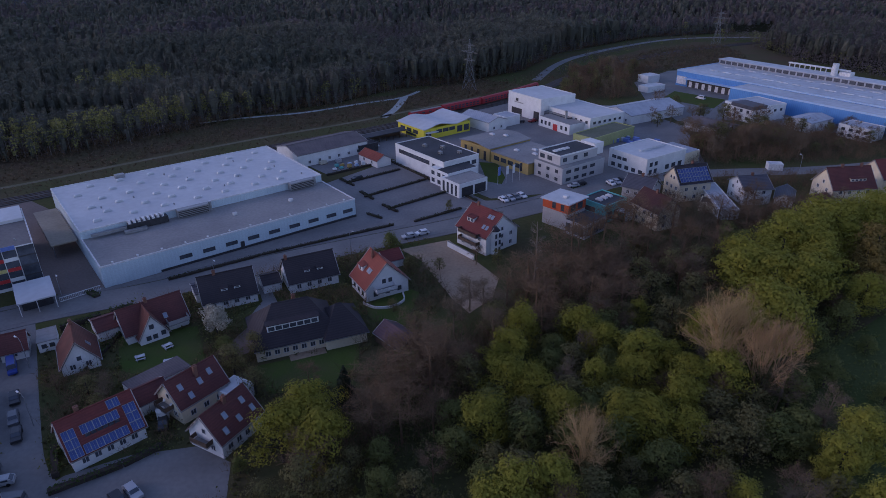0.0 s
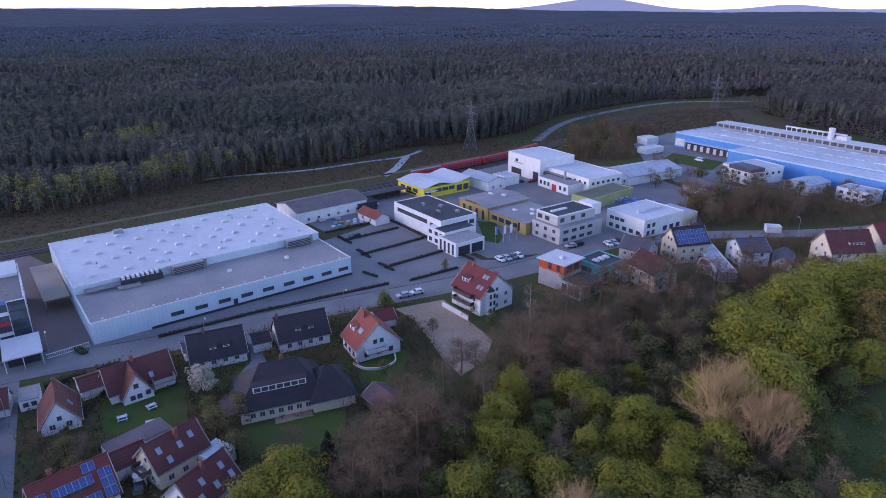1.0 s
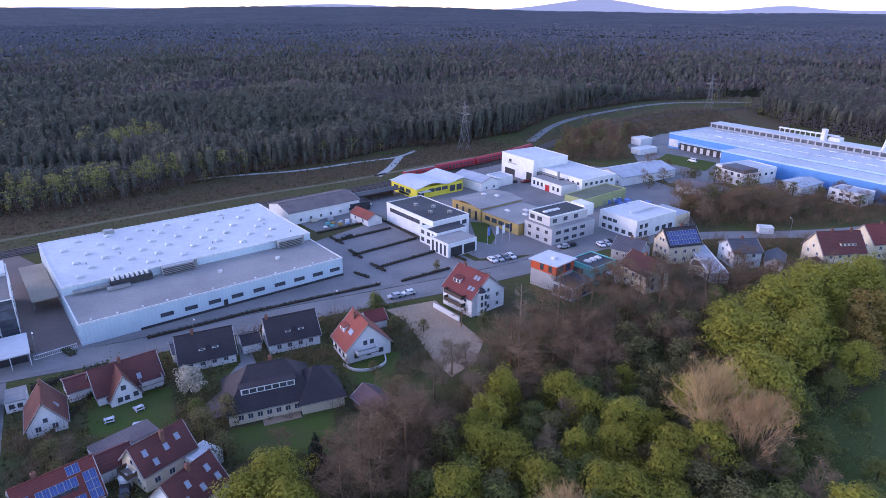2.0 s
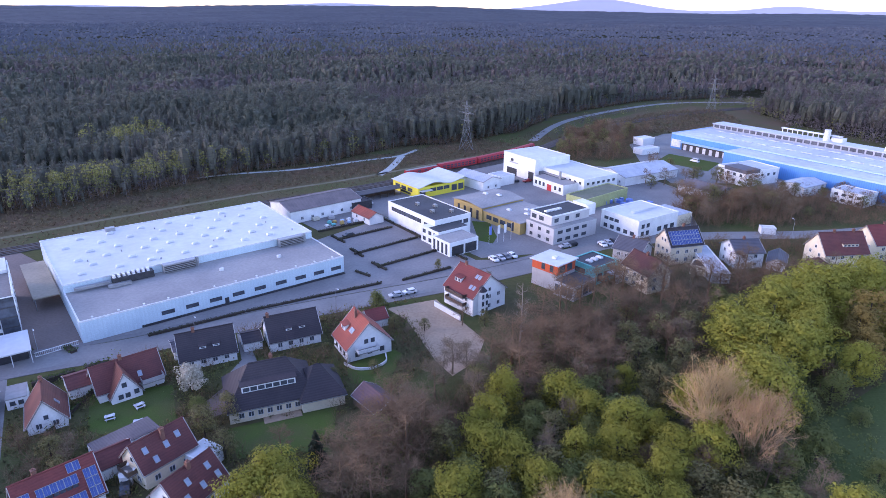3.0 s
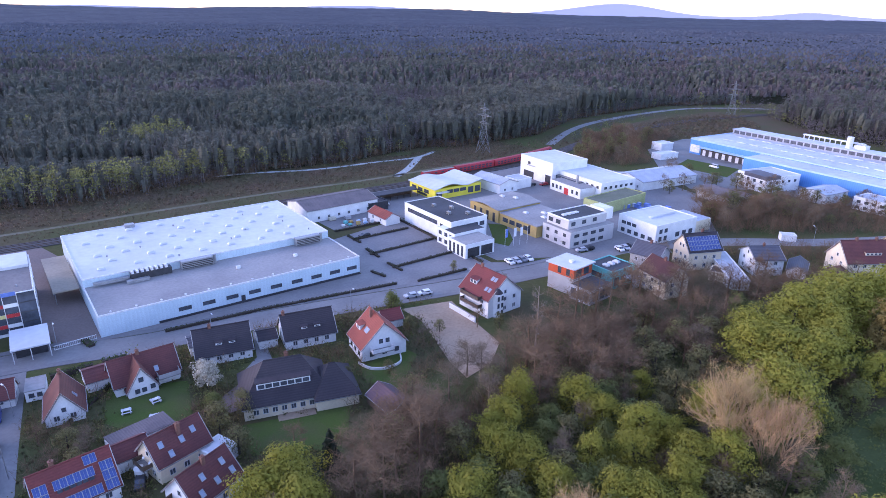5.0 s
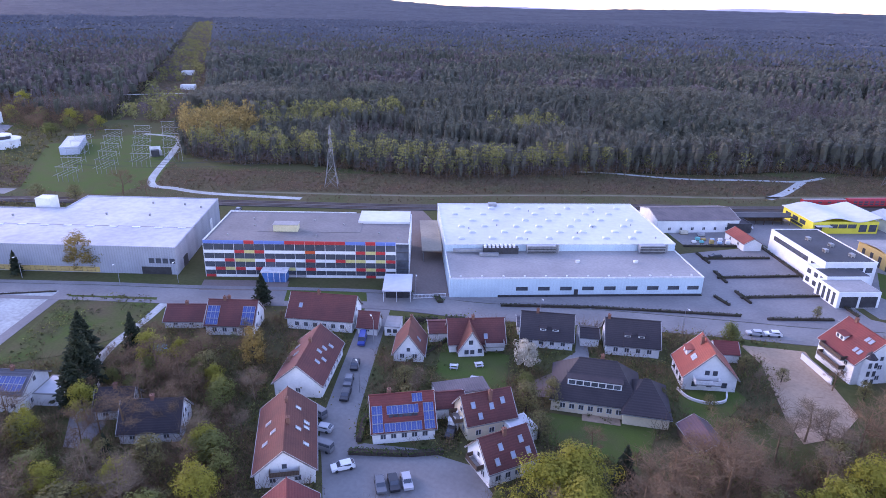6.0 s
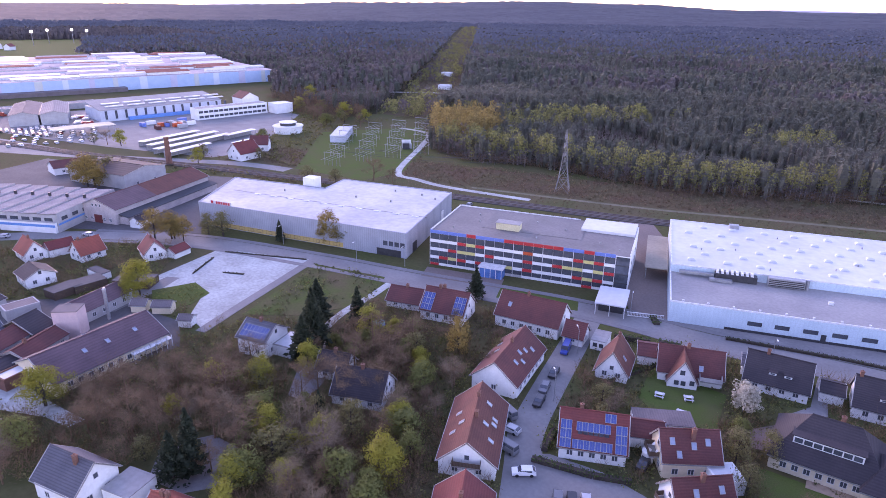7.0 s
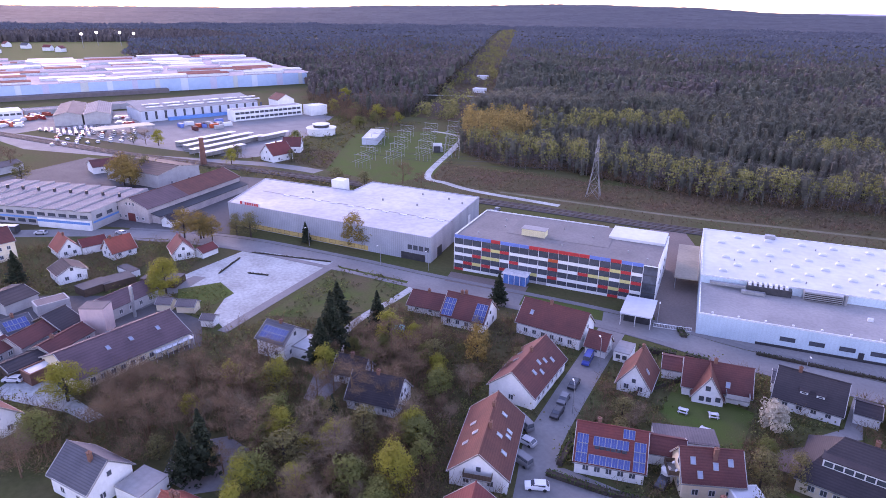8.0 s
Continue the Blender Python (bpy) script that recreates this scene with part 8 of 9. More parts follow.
# ---- substation ----
def substation():
    ob = flat("switch_house", -352, 165, 55, 9, 32, 4, "pale blue substation switch house", M_PALEWALL, M_SILVERROOF, "building", parapet=0.15)
    tr = thing("transformer", pose(-312, 192, 0, 0, 0, 60), "grey transformer with white firewall", "transformer")
    part("tank", box(bmesh.new(), 0, 4, 0, 3, 0, 3.4), M_DARKMETAL, tr)
    part("firewall", box(bmesh.new(), -0.5, 5, 3.3, 3.8, 0, 5), M_WHITE, tr)
    part("cooler", box(bmesh.new(), 4.1, 5.4, 0.3, 2.7, 0.5, 3.0), M_METAL, tr)
    g = None
    for i in range(5):
        for j in range(4):
            m = pose(-300 - i * 17, 138 + i * 11 + j * 18, 0, 0, 0, 34)
            if g is None:
                g = thing("switch_gantry", m, "grey lattice gantry of the substation", "gantry", "substation gantries")
                for u in (0, 9):
                    part("post", tube(bmesh.new(), (u, 0, 0), (u, 0, 7), 0.11, 0.08, 4), M_METAL, g)
                part("beam", box(bmesh.new(), -0.5, 9.5, -0.11, 0.11, 6.75, 6.97), M_METAL, g)
                for u in (2, 4.5, 7):
                    part("insulator", tube(bmesh.new(), (u, 0, 0), (u, 0, 3.6), 0.13, 0.08, 5), M_KERB, g)
                    part("bus_bar", tube(bmesh.new(), (u, -7, 4.4), (u, 7, 4.4), 0.07, n=4), M_METAL, g)
            else:
                copy_thing(g, m)


substation()
for x, y in ((-535, 366), (-640, 441)):
    flat("forest_hut", x, y, 40, 12, 9, 4, "white hut in the forest clearing", M_WHITE, M_MEMBRANE, "hut")


# ---- pylons and lines ----
def lattice(bm, th):
    """Turns the edges of a shape into one web of bars."""
    bmesh.ops.recalc_face_normals(bm, faces=bm.faces)
    bm.normal_update()
    bmesh.ops.wireframe(bm, faces=bm.faces[:], thickness=th, use_replace=True, use_boundary=True)
    return bm


def pylon(x, y, rot, h, label):
    ob = thing("pylon", pose(x, y, 0, 0, 0, rot), label, "pylon", "power line pylons")
    bm = bmesh.new()
    lv = [(0, 3.1), (0.22, 2.1), (0.42, 1.35), (0.6, 0.9), (0.75, 0.65), (0.88, 0.45), (1.0, 0.1)]
    rows = [[bm.verts.new((sx * a * 1.0, sy * a, f * h)) for sx, sy in ((-1, -1), (1, -1), (1, 1), (-1, 1))] for f, a in lv]
    for r0, r1 in zip(rows, rows[1:]):
        for i in range(4):
            j = (i + 1) % 4
            c = bm.verts.new(sum((v.co for v in (r0[i], r0[j], r1[i], r1[j])), Vector()) / 4)
            for a, b in ((r0[i], r0[j]), (r0[j], r1[j]), (r1[j], r1[i]), (r1[i], r0[i])):
                bm.faces.new((a, b, c))
    part("tower", lattice(bm, 0.2), M_PYLON, ob)
    for f, w in ((0.60, 5.0), (0.75, 7.2), (0.88, 4.6)):
        bm = bmesh.new()
        mid = [bm.verts.new((0, dy, f * h + dz)) for dy, dz in ((-0.5, 0), (0.5, 0), (0.5, 1.2), (-0.5, 1.2))]
        for s in (-1, 1):
            tip = bm.verts.new((s * w, 0, f * h + 0.2))
            half = [bm.verts.new(v.co.lerp(tip.co, 0.5)) for v in mid]
            for i in range(4):
                j = (i + 1) % 4
                bm.faces.new((mid[i], mid[j], half[j]))
                bm.faces.new((mid[i], half[j], half[i]))
                bm.faces.new((half[i], half[j], tip))
        arm = part("crossarm", lattice(bm, 0.18), M_PYLON, ob)
        for s in (-1, 1):
            part("insulator", tube(bmesh.new(), (s * w, 0, f * h + 0.2), (s * w, 0, f * h - 1.6), 0.12, 0.12, 5), M_DARKMETAL, arm)
    return ob


M_PYLON = surf("pylon_steel", (0.26, 0.27, 0.27), (0.20, 0.205, 0.205), scale=0.8, rough=0.6, bump=0, metal=0.3)
PYLONS = [(-197.5, 207.5, 28), (15, 373, 29), (224, 535, 28)]
for x, y, h in PYLONS:
    pylon(x, y, 128 if x < 100 else 135, h, "grey lattice power pylon before the forest")


def cable(p, q, sag, label="thin black power line cable"):
    bm = bmesh.new()
    n = 12
    pts = [Vector(p).lerp(Vector(q), k / n) - Vector((0, 0, sag * 4 * (k / n) * (1 - k / n))) for k in range(n + 1)]
    side = (Vector(q) - Vector(p)).cross(Vector((0, 0, 1))).normalized() * 0.05
    rows = [[bm.verts.new(v + o) for o in (side, Vector((0, 0, 0.09)), -side)] for v in pts]
    for r0, r1 in zip(rows, rows[1:]):
        for i in range(3):
            bm.faces.new((r0[i], r0[(i + 1) % 3], r1[(i + 1) % 3], r1[i]))
    return tagged(new("power_cable", mesh_of(bm, "power_cable", M_DARKMETAL)), label, "cable", "power line cables")


PYLONS = [(-430, 26, 28)] + PYLONS
for (x0, y0, h0), (x1, y1, h1) in zip(PYLONS[1:], PYLONS[2:]):
    for f, w in ((0.60, 5.0), (0.75, 7.2), (0.88, 4.6)):
        for s in (-1, 1):
            d = Vector((x1 - x0, y1 - y0, 0)).normalized()
            o = Vector((-d.y, d.x, 0)) * s * w
            cable((x0 + o.x, y0 + o.y, f * h0 - 1.6), (x1 + o.x, y1 + o.y, f * h1 - 1.6), 5)
for f, w in ((0.60, 5.0), (0.75, 7.2)):
    for s in (-1, 1):
        cable((-197.5 - 0.6 * s * w, 207.5 + 0.8 * s * w, f * 28 - 1.6), (-300, 150 + s * 6, 7), 3)


# ---- railway ----
def rails():
    for name, off in (("track_north", 1.9), ("track_south", -1.9)):
        ob = thing(name, Matrix(), "railway track with steel rails on ballast", "railway", kind="structure")
        for s in (-0.75, 0.75):
            part("rail", ribbon(offset(RAIL, off + s), 0.12, 0.3, 0.52), M_RUST, ob)


M_RUST = surf("rusty_rail", (0.14, 0.085, 0.06), (0.10, 0.065, 0.05), scale=0.5, rough=0.6, bump=0, metal=0.4)
rails()


def train():
    """A red regional train standing on the northern track."""
    line = [Vector(p) for p in offset(RAIL, 1.9)]

    def along(d):
        for a_, b_ in zip(line, line[1:]):
            l = (b_ - a_).length
            if d < l:
                return a_.lerp(b_, d / l), (b_ - a_).normalized()
            d -= l
    start = sum((b_ - a_).length for a_, b_ in zip(line[:8], line[1:9])) + 22
    for k in range(4):
        p, t = along(start + k * 26.4)
        q, t2 = along(start + k * 26.4 + 25.6)
        d = (q - p).normalized()
        L = 25.6 if k else 19.5
        ob = thing("rail_car" if k else "locomotive", pose(q.x - d.x * L, q.y - d.y * L, 0.5, 0, 0, math.degrees(math.atan2(d.y, d.x))), "red double-deck railway carriage with dark windows" if k else "red railway locomotive with grey roof", "train", "red regional train" if k else "")
        h = 3.7 if k else 3.4
        bm = bmesh.new()
        prof = [(-1.4, 0.6), (1.4, 0.6), (1.42, h - 0.7), (0.95, h), (-0.95, h), (-1.42, h - 0.7)]
        e0, e1 = [bm.verts.new((0, *p_)) for p_ in prof], [bm.verts.new((L, *p_)) for p_ in prof]
        bm.faces.new(e0)
        bm.faces.new(e1[::-1])
        for i in range(6):
            bm.faces.new((e0[i], e1[i], e1[(i + 1) % 6], e0[(i + 1) % 6]))
        part("body", bm, M_TRAIN, ob)
        part("roof", box(bmesh.new(), 0.3, L - 0.3, -0.9, 0.9, h, h + 0.12), M_GREYROOF if k == 0 else M_TRAIN, ob)
        for s in (-1, 1):
            for i in range(9 if k else 4):
                u = 2.2 + i * (2.5 if k else 4.2)
                for z0 in ((1.15, 2.2) if k else (2.1,)):
                    y0 = s * 1.43
                    part("window", box(bmesh.new(), u, u + 1.7, min(y0, y0 - s * 0.06), max(y0, y0 - s * 0.06) + 0.0, z0, z0 + 0.65), M_PANE, ob)
        for u in (3, L - 3):
            part("bogie", box(bmesh.new(), u - 1.6, u + 1.6, -1.1, 1.1, 0.05, 0.6), M_DARKMETAL, ob)


M_TRAIN = surf("red_train_paint", (0.42, 0.03, 0.038), (0.36, 0.028, 0.034), scale=0.3, fine=2, rough=0.5, stain=0.2)
train()

# ---- vehicles ----
PAINTS = {k: surf("car_paint_" + k, c, tuple(v * 0.9 for v in c), scale=0.5, rough=0.35, bump=0, stain=0.08, spec=0.6) for k, c in {"silver": (0.42, 0.43, 0.45), "white": (0.72, 0.72, 0.72), "black": (0.025, 0.026, 0.03), "blue": (0.03, 0.07, 0.30), "grey": (0.14, 0.145, 0.155), "red": (0.35, 0.03, 0.03)}.items()}
M_TYRE = surf("tyre", (0.03, 0.03, 0.03), rough=0.9, bump=0)
CARS = {}


def car(x, y, rot, paint, van=False, group="parked cars"):
    key = (paint, van)
    m = pose(x, y, 0.06, 0, 0, rot)
    if key in CARS:
        return copy_thing(CARS[key], m)
    ob = thing("van" if van else "car", m, "parked %s %s with dark windows" % (paint, "van" if van else "hatchback car"), "van" if van else "car", group)
    L, h = (5.2, 2.1) if van else (4.3, 1.45)
    prof = [(-L / 2, 0.35), (-L / 2, 0.85), (-L / 2 + 0.95, 0.95), (-L / 2 + 1.7 if not van else -L / 2 + 1.3, h), (L / 2 - 0.7 if not van else L / 2 - 0.1, h), (L / 2 - 0.05, 0.95), (L / 2, 0.35)]
    bm = bmesh.new()
    rows = []
    for s, w in ((-1, 0.86), (1, 0.86)):
        rows.append([bm.verts.new((u, s * (w if z < 1.0 else w - 0.14), z)) for u, z in prof])
    bm.faces.new(rows[0])
    bm.faces.new(rows[1][::-1])
    for i in range(len(prof)):
        j = (i + 1) % len(prof)
        bm.faces.new((rows[0][i], rows[1][i], rows[1][j], rows[0][j]))
    part("body", bm, PAINTS[paint], ob)
    (u2, z2), (u3, z3), (u4, z4), (u5, z5) = prof[2:6]

    def between(a_, b_, f):
        return a_ + (b_ - a_) * f
    for n, (ua, za, ub, zb) in (("windscreen", (u2, z2, u3, z3)), ("rear_window", (u5, z5, u4, z4))):
        q = [(between(ua, ub, 0.12), -0.72, between(za, zb, 0.12) + 0.03), (between(ua, ub, 0.12), 0.72, between(za, zb, 0.12) + 0.03), (between(ua, ub, 0.9), 0.64, between(za, zb, 0.9) + 0.03), (between(ua, ub, 0.9), -0.64, between(za, zb, 0.9) + 0.03)]
        part(n, slab(bmesh.new(), q, 0.03), M_PANE, ob)
    for s in (-1, 1):
        y0 = s * 0.80
        part("side_window", box(bmesh.new(), u3 - 0.35, u4 - 0.1, min(y0, y0 - s * 0.1), max(y0, y0 - s * 0.1), 0.98, h - 0.14), M_PANE, ob)
        for u in (-L / 2 + 0.85, L / 2 - 0.85):
            part("wheel", tube(bmesh.new(), (u, s * 0.68, 0.32), (u, s * 0.88, 0.32), 0.32, 0.32, 12), M_TYRE, ob)
    CARS[key] = ob
    return ob


for x, y, r, p, v in ((-93.0, 107.2, 123, "blue", True), (-86.6, 97.2, 121, "black", False), (-83.4, 91.4, 121, "grey", False), (-80.2, 86.9, 119, "black", False), (-80.8, 78.8, -5, "grey", True), (-65.4, 69.8, 55, "white", False),
                      (-55, 89.6, 110, "black", False), (-200.4, 154.1, 122, "black", False), (-201.5, 158, 122, "grey", False), (-76.3, 75.7, 20, "silver", False), (-72.5, 71.5, 10, "grey", True), (-12.9, 169.9, 26, "silver", False), (-9, 172.2, 26, "white", False),
                      (18, 198.4, 120, "white", False), (20.4, 199.6, 120, "silver", False), (22.4, 200.9, 120, "grey", False), (24.6, 202, 120, "white", False), (44.2, 211.2, 20, "silver", False), (-53.7, 73.4, 137, "silver", False), (-55.3, 71.7, 137, "black", False), (-56.9, 70.0, 137, "grey", False),
                      (47, 213, 20, "black", False), (58, 213, 110, "white", False), (60.5, 214.5, 110, "silver", False), (63, 216, 110, "black", False), (-43, 119, 60, "silver", False), (-258.6, -3, 60, "silver", False), (-150, -9, 60, "white", False), (-172, 4.5, 60, "white", True), (36, 300, 30, "black", False), (42, 301, 30, "red", False), (-31, 262, 37, "white", False), (140, 345, -60, "white", True), (-245, 22, 30, "silver", False), (112, 196, 50, "red", False), (-34, 222, 40, "black", False)):
    car(x, y, r, p, v)
rc = random.Random(9)
for i in range(8):
    for j in range(8):
        if rc.random() < 0.7:
            car(-434 - i * 8 + j * 0.9, 4 + i * 1.2 + j * 6.0 + rc.uniform(-0.5, 0.5), 14 + rc.uniform(-4, 4), rc.choice(("white", "silver", "white", "red", "grey", "silver")), group="cars for sale")
bus = thing("bus", pose(-270, -20, 0.06, 0, 0, 57), "dark city bus with white roof", "bus")
part("body", box(bmesh.new(), 0, 12, -1.25, 1.25, 0.4, 2.9), M_DARKMETAL, bus)
part("roof", box(bmesh.new(), 0.1, 11.9, -1.2, 1.2, 2.9, 3.1), M_FRAME, bus)
for s in (-1, 1):
    part("window_band", box(bmesh.new(), 0.5, 11.5, min(s * 1.27, s * 1.2), max(s * 1.27, s * 1.2), 1.4, 2.5), M_PANE, bus)
    for u in (2.4, 9.2):
        part("wheel", tube(bmesh.new(), (u, s * 1.0, 0.5), (u, s * 1.28, 0.5), 0.5, 0.5, 12), M_TYRE, bus)

# ---- hedges, fences, lamps and garden things ----
L_HEDGE = leafmat("hedge_leaves", (0.060, 0.075, 0.036), (0.080, 0.068, 0.042))
L_HEDGE_G = leafmat("green_hedge_leaves", (0.075, 0.120, 0.035), (0.060, 0.095, 0.030))


def hedge(x0, y0, x1, y1, w, h, material=None, label="low dark clipped hedge", group="car park hedges"):
    """Leaf clumps packed in a long low block round a dark core."""
    l = math.hypot(x1 - x0, y1 - y0)
    ob = thing("hedge", pose(x0, y0, 0, 0, 0, math.degrees(math.atan2(y1 - y0, x1 - x0))), label, "hedge", group)
    n = int(l * (w + h) * 9)
    c = np.stack([rng.uniform(0, l, n), rng.uniform(-w / 2, w / 2, n), h * np.sqrt(rng.uniform(0.1, 1, n))], 1)
    part("foliage", quads("foliage", cards(c, 0.45 * rng.uniform(0.6, 1.2, n), 0.2), material or L_HEDGE), None, ob)
    part("core", box(bmesh.new(), 0.1, l - 0.1, -w * 0.3, w * 0.3, 0, h * 0.75), M_BARK, ob, "woody core of the hedge")
    return ob


for q in ((-45.9, 226.6, -22.6, 243.6), (-37.5, 217.5, -18.5, 232.4), (-29.5, 203.5, -8.3, 220.8), (-20.5, 192, 0, 208.5), (-40.3, 222.2, -34.3, 214.9), (-31.5, 208.6, -26.1, 201.1), (-22.7, 196, -17.2, 189.7), (-11.7, 181.5, 3.6, 192), (-22.5, 242.1, 9, 198.4), (-75.1, 145.4, -54, 159.3), (-54, 159.3, -18, 179.3), (-27, 188.5, -22, 184.5)):
    hedge(*q, 1.2, 0.8)
for q in ((-190, 44, -200, 53), (-203, 58, -182, 78), (-186, 52, -181, 57)):
    hedge(*q, 0.7, 0.45)
for q in ((-93.5, 140, -89.5, 137, 2.5, 0.9), (-91, 122, -84, 127.5, 2.0, 1.6), (-82.5, 128.5, -78, 131.5, 1.6, 1.8), (-67.5, 73.5, -58, 79.5, 1.6, 1.2), (-58, 79.5, -53, 84, 1.6, 1.2), (-72, 84, -68, 77, 1.8, 1.4), (-76, 120.5, -77.5, 104.5, 0.6, 1.2)):
    hedge(*q, L_HEDGE_G, "green garden hedge beside the street", "garden hedges")
area("lawn_gap", [(-84, 124), (-78, 128), (-74.5, 121), (-80, 117)], 0.05, M_LAWN, "narrow lawn between two houses", "lawn")
area("lawn_garden", [(-76.5, 119), (-60, 123), (-53.5, 109), (-62, 103.5), (-70.5, 106.5)], 0.05, M_LAWN, "green lawn behind the gabled house", "lawn")
area("lawn_hip", [(-43, 107), (-22, 115), (-21, 107), (-25, 100), (-38, 98)], 0.05, M_LAWN, "green lawn before the wide house", "lawn")
area("lawn_orange", [(-14, 141), (-9, 137), (-12, 122), (-20, 124), (-22, 130)], 0.05, M_LAWN, "green lawn behind the orange-roofed house", "lawn")


def gate():
    ob = thing("yard_gate", pose(-97.5, 134.5, 0, 0, 0, 42), "long white sliding gate of the yard", "gate")
    part("top_rail", box(bmesh.new(), 0, 9.5, -0.06, 0.06, 1.25, 1.4), M_FRAME, ob)
    part("bottom_rail", box(bmesh.new(), 0, 9.5, -0.06, 0.06, 0.2, 0.35), M_FRAME, ob)
    for k in range(25):
        part("bar", box(bmesh.new(), k * 0.39, k * 0.39 + 0.06, -0.03, 0.03, 0.35, 1.25), M_FRAME, ob)


gate()


def lamp(x, y, rot):
    ob = thing("street_lamp", pose(x, y, 0, 0, 0, rot), "grey steel street lamp with a curved arm", "street lamp", "street lamps")
    bm = tube(bmesh.new(), (0, 0, 0), (0, 0, 6.4), 0.09, 0.06)
    part("pole", bm, M_METAL, ob)
    bm = bmesh.new()
    tube(bm, (0, 0, 6.4), (0.5, 0, 7.1), 0.05)
    tube(bm, (0.5, 0, 7.1), (1.4, 0, 7.2), 0.05)
    part("arm", bm, M_METAL, ob)
    part("head", box(bmesh.new(), 1.3, 2.0, -0.14, 0.14, 7.1, 7.25), M_FRAME, ob)
    return ob


first = lamp(130.3, 221.9, 90)
for x, y, r in ((-62, 143.5, -50), (-29, 160.5, -50), (4, 176.5, -50), (-98, 136.5, -50), (-160, 102, -60), (-200, 77, -60), (-172, 91, -60), (95, 229, 90), (-90, 108, 150), (-79, 90, 150)):
    copy_thing(first, pose(x, y, 0, 0, 0, r))
for k, (x, y) in enumerate(((17.5, 214.4), (20.6, 215.7), (23, 217), (25.8, 218.8))):
    ob = thing("flagpole", pose(x, y, 0, 0, 0, 37), "white flagpole with a hanging banner", "flagpole", "flagpoles")
    part("pole", tube(bmesh.new(), (0, 0, 0), (0, 0, 6.8), 0.06, 0.04), M_FRAME, ob)
    part("banner", box(bmesh.new(), 0.06, 1.2, -0.02, 0.02, 3.4, 6.6), (M_BLUE, M_WHITE, M_WHITE, M_DARKMETAL)[k], ob)
for x, y, r in ((-68.5, 109.5, 30), (-64, 113.5, 45), (-62, 108, 20)):
    ob = thing("garden_table", pose(x, y, 0.05, 0, 0, r), "white garden table with two benches", "table", "garden tables")
    part("tabletop", box(bmesh.new(), 0, 2.0, 0, 0.8, 0.7, 0.76), M_FRAME, ob)
    for v in (-0.6, 1.1):
        part("bench", box(bmesh.new(), 0, 2.0, v, v + 0.35, 0.42, 0.48), M_FRAME, ob)
    for u in (0.2, 1.7):
        part("leg", box(bmesh.new(), u, u + 0.1, -0.5, 1.3, 0, 0.7), M_FRAME, ob)
pool = thing("garden_pool", pose(-129.3, 75.4, 0.05), "round bright blue garden pool", "pool")
part("rim", tube(bmesh.new(), (0, 0, 0), (0, 0, 0.9), 1.9, 1.9, 20), M_BLUE, pool)
part("cover", tube(bmesh.new(), (0, 0, 0.9), (0, 0, 0.98), 1.8, 1.6, 20), M_TEAL, pool)
for x, y, r, w in ((-58, 246, 40, 4), (-52, 244, 10, 3), (-47, 246, 70, 3.5), (-44, 241, 35, 2.5), (-50, 239, 40, 3), (-55, 240, 80, 2.2)):
    ob = thing("material_stack", pose(x, y, 0.05, 0, 0, r), "stack of building material under sheeting", "stack", "stored building material")
    part("pallet", box(bmesh.new(), 0, w, 0, 2, 0, 0.15), M_WOOD, ob)
    part("crate", box(bmesh.new(), 0.1, w - 0.1, 0.1, 1.9, 0.15, 1.2), (M_SAILCLOTH, M_PALEWALL, M_GREYWALL)[int(w * 2) % 3], ob)
for k in range(16):
    ob = thing("storage_tank", pose(60 + (k % 8) * 2.8 + (k // 8) * 1.2, 258 + (k % 8) * 1.6 + (k // 8) * 3.4, 0.04), "stored blue drums and crates in the yard", "drum", "stored blue drums")
    part("drum", tube(bmesh.new(), (0, 0, 0), (0, 0, 1.6), 0.9, 0.9, 10), M_BLUE if k % 3 else M_PALEWALL, ob)
    part("lid", tube(bmesh.new(), (0, 0, 1.6), (0, 0, 1.7), 0.7, 0.6, 10), M_FRAME, ob)
# sapling and round bush in the car park
plant("olive", -0.5, 189.6, 4.5)
plant("dark", -17.5, 163.2, 4.5, 1.3)
plant("dark", 40, 217, 4.0, 1.2)
plant("dark", 43, 219, 3.5, 1.2)
for x, y, h in ((-62, 92, 4), (-70, 99, 4.5), (-75, 101, 4), (-68, 95, 5), (-80, 100, 4), (-73, 93, 4), (-48, 107, 5), (-50, 112, 5), (-15, 128, 4), (-18, 138, 4), (-30, 121, 4), (-24, 123, 5), (-8, 145, 4), (-12, 150, 4), (-4, 149, 4), (-88, 66, 5), (-95, 86, 5), (-100, 92, 5), (-104, 95, 4), (-118, 92, 5), (4, 172, 4), (9, 175, 4), (14, 177, 5), (10, 166, 5), (6, 152, 5), (12, 152, 5)):
    plant(random.choice(("olive", "dark", "grey", "bare")), x, y, h, 1.2)

# scrub in the forest clearing and shrubs in the gardens
q = scatter([(-479, 350), (-942, 712), (-1600, 1225), (-1640, 1180), (-960, 672), (-720, 455), (-640, 360), (-560, 320)], 7.5)
bushes("scrub_clearing", q, rng.uniform(1.0, 4.5, len(q)), 16, 1.3, L_HEATH, "brown and olive scrub in the forest clearing")


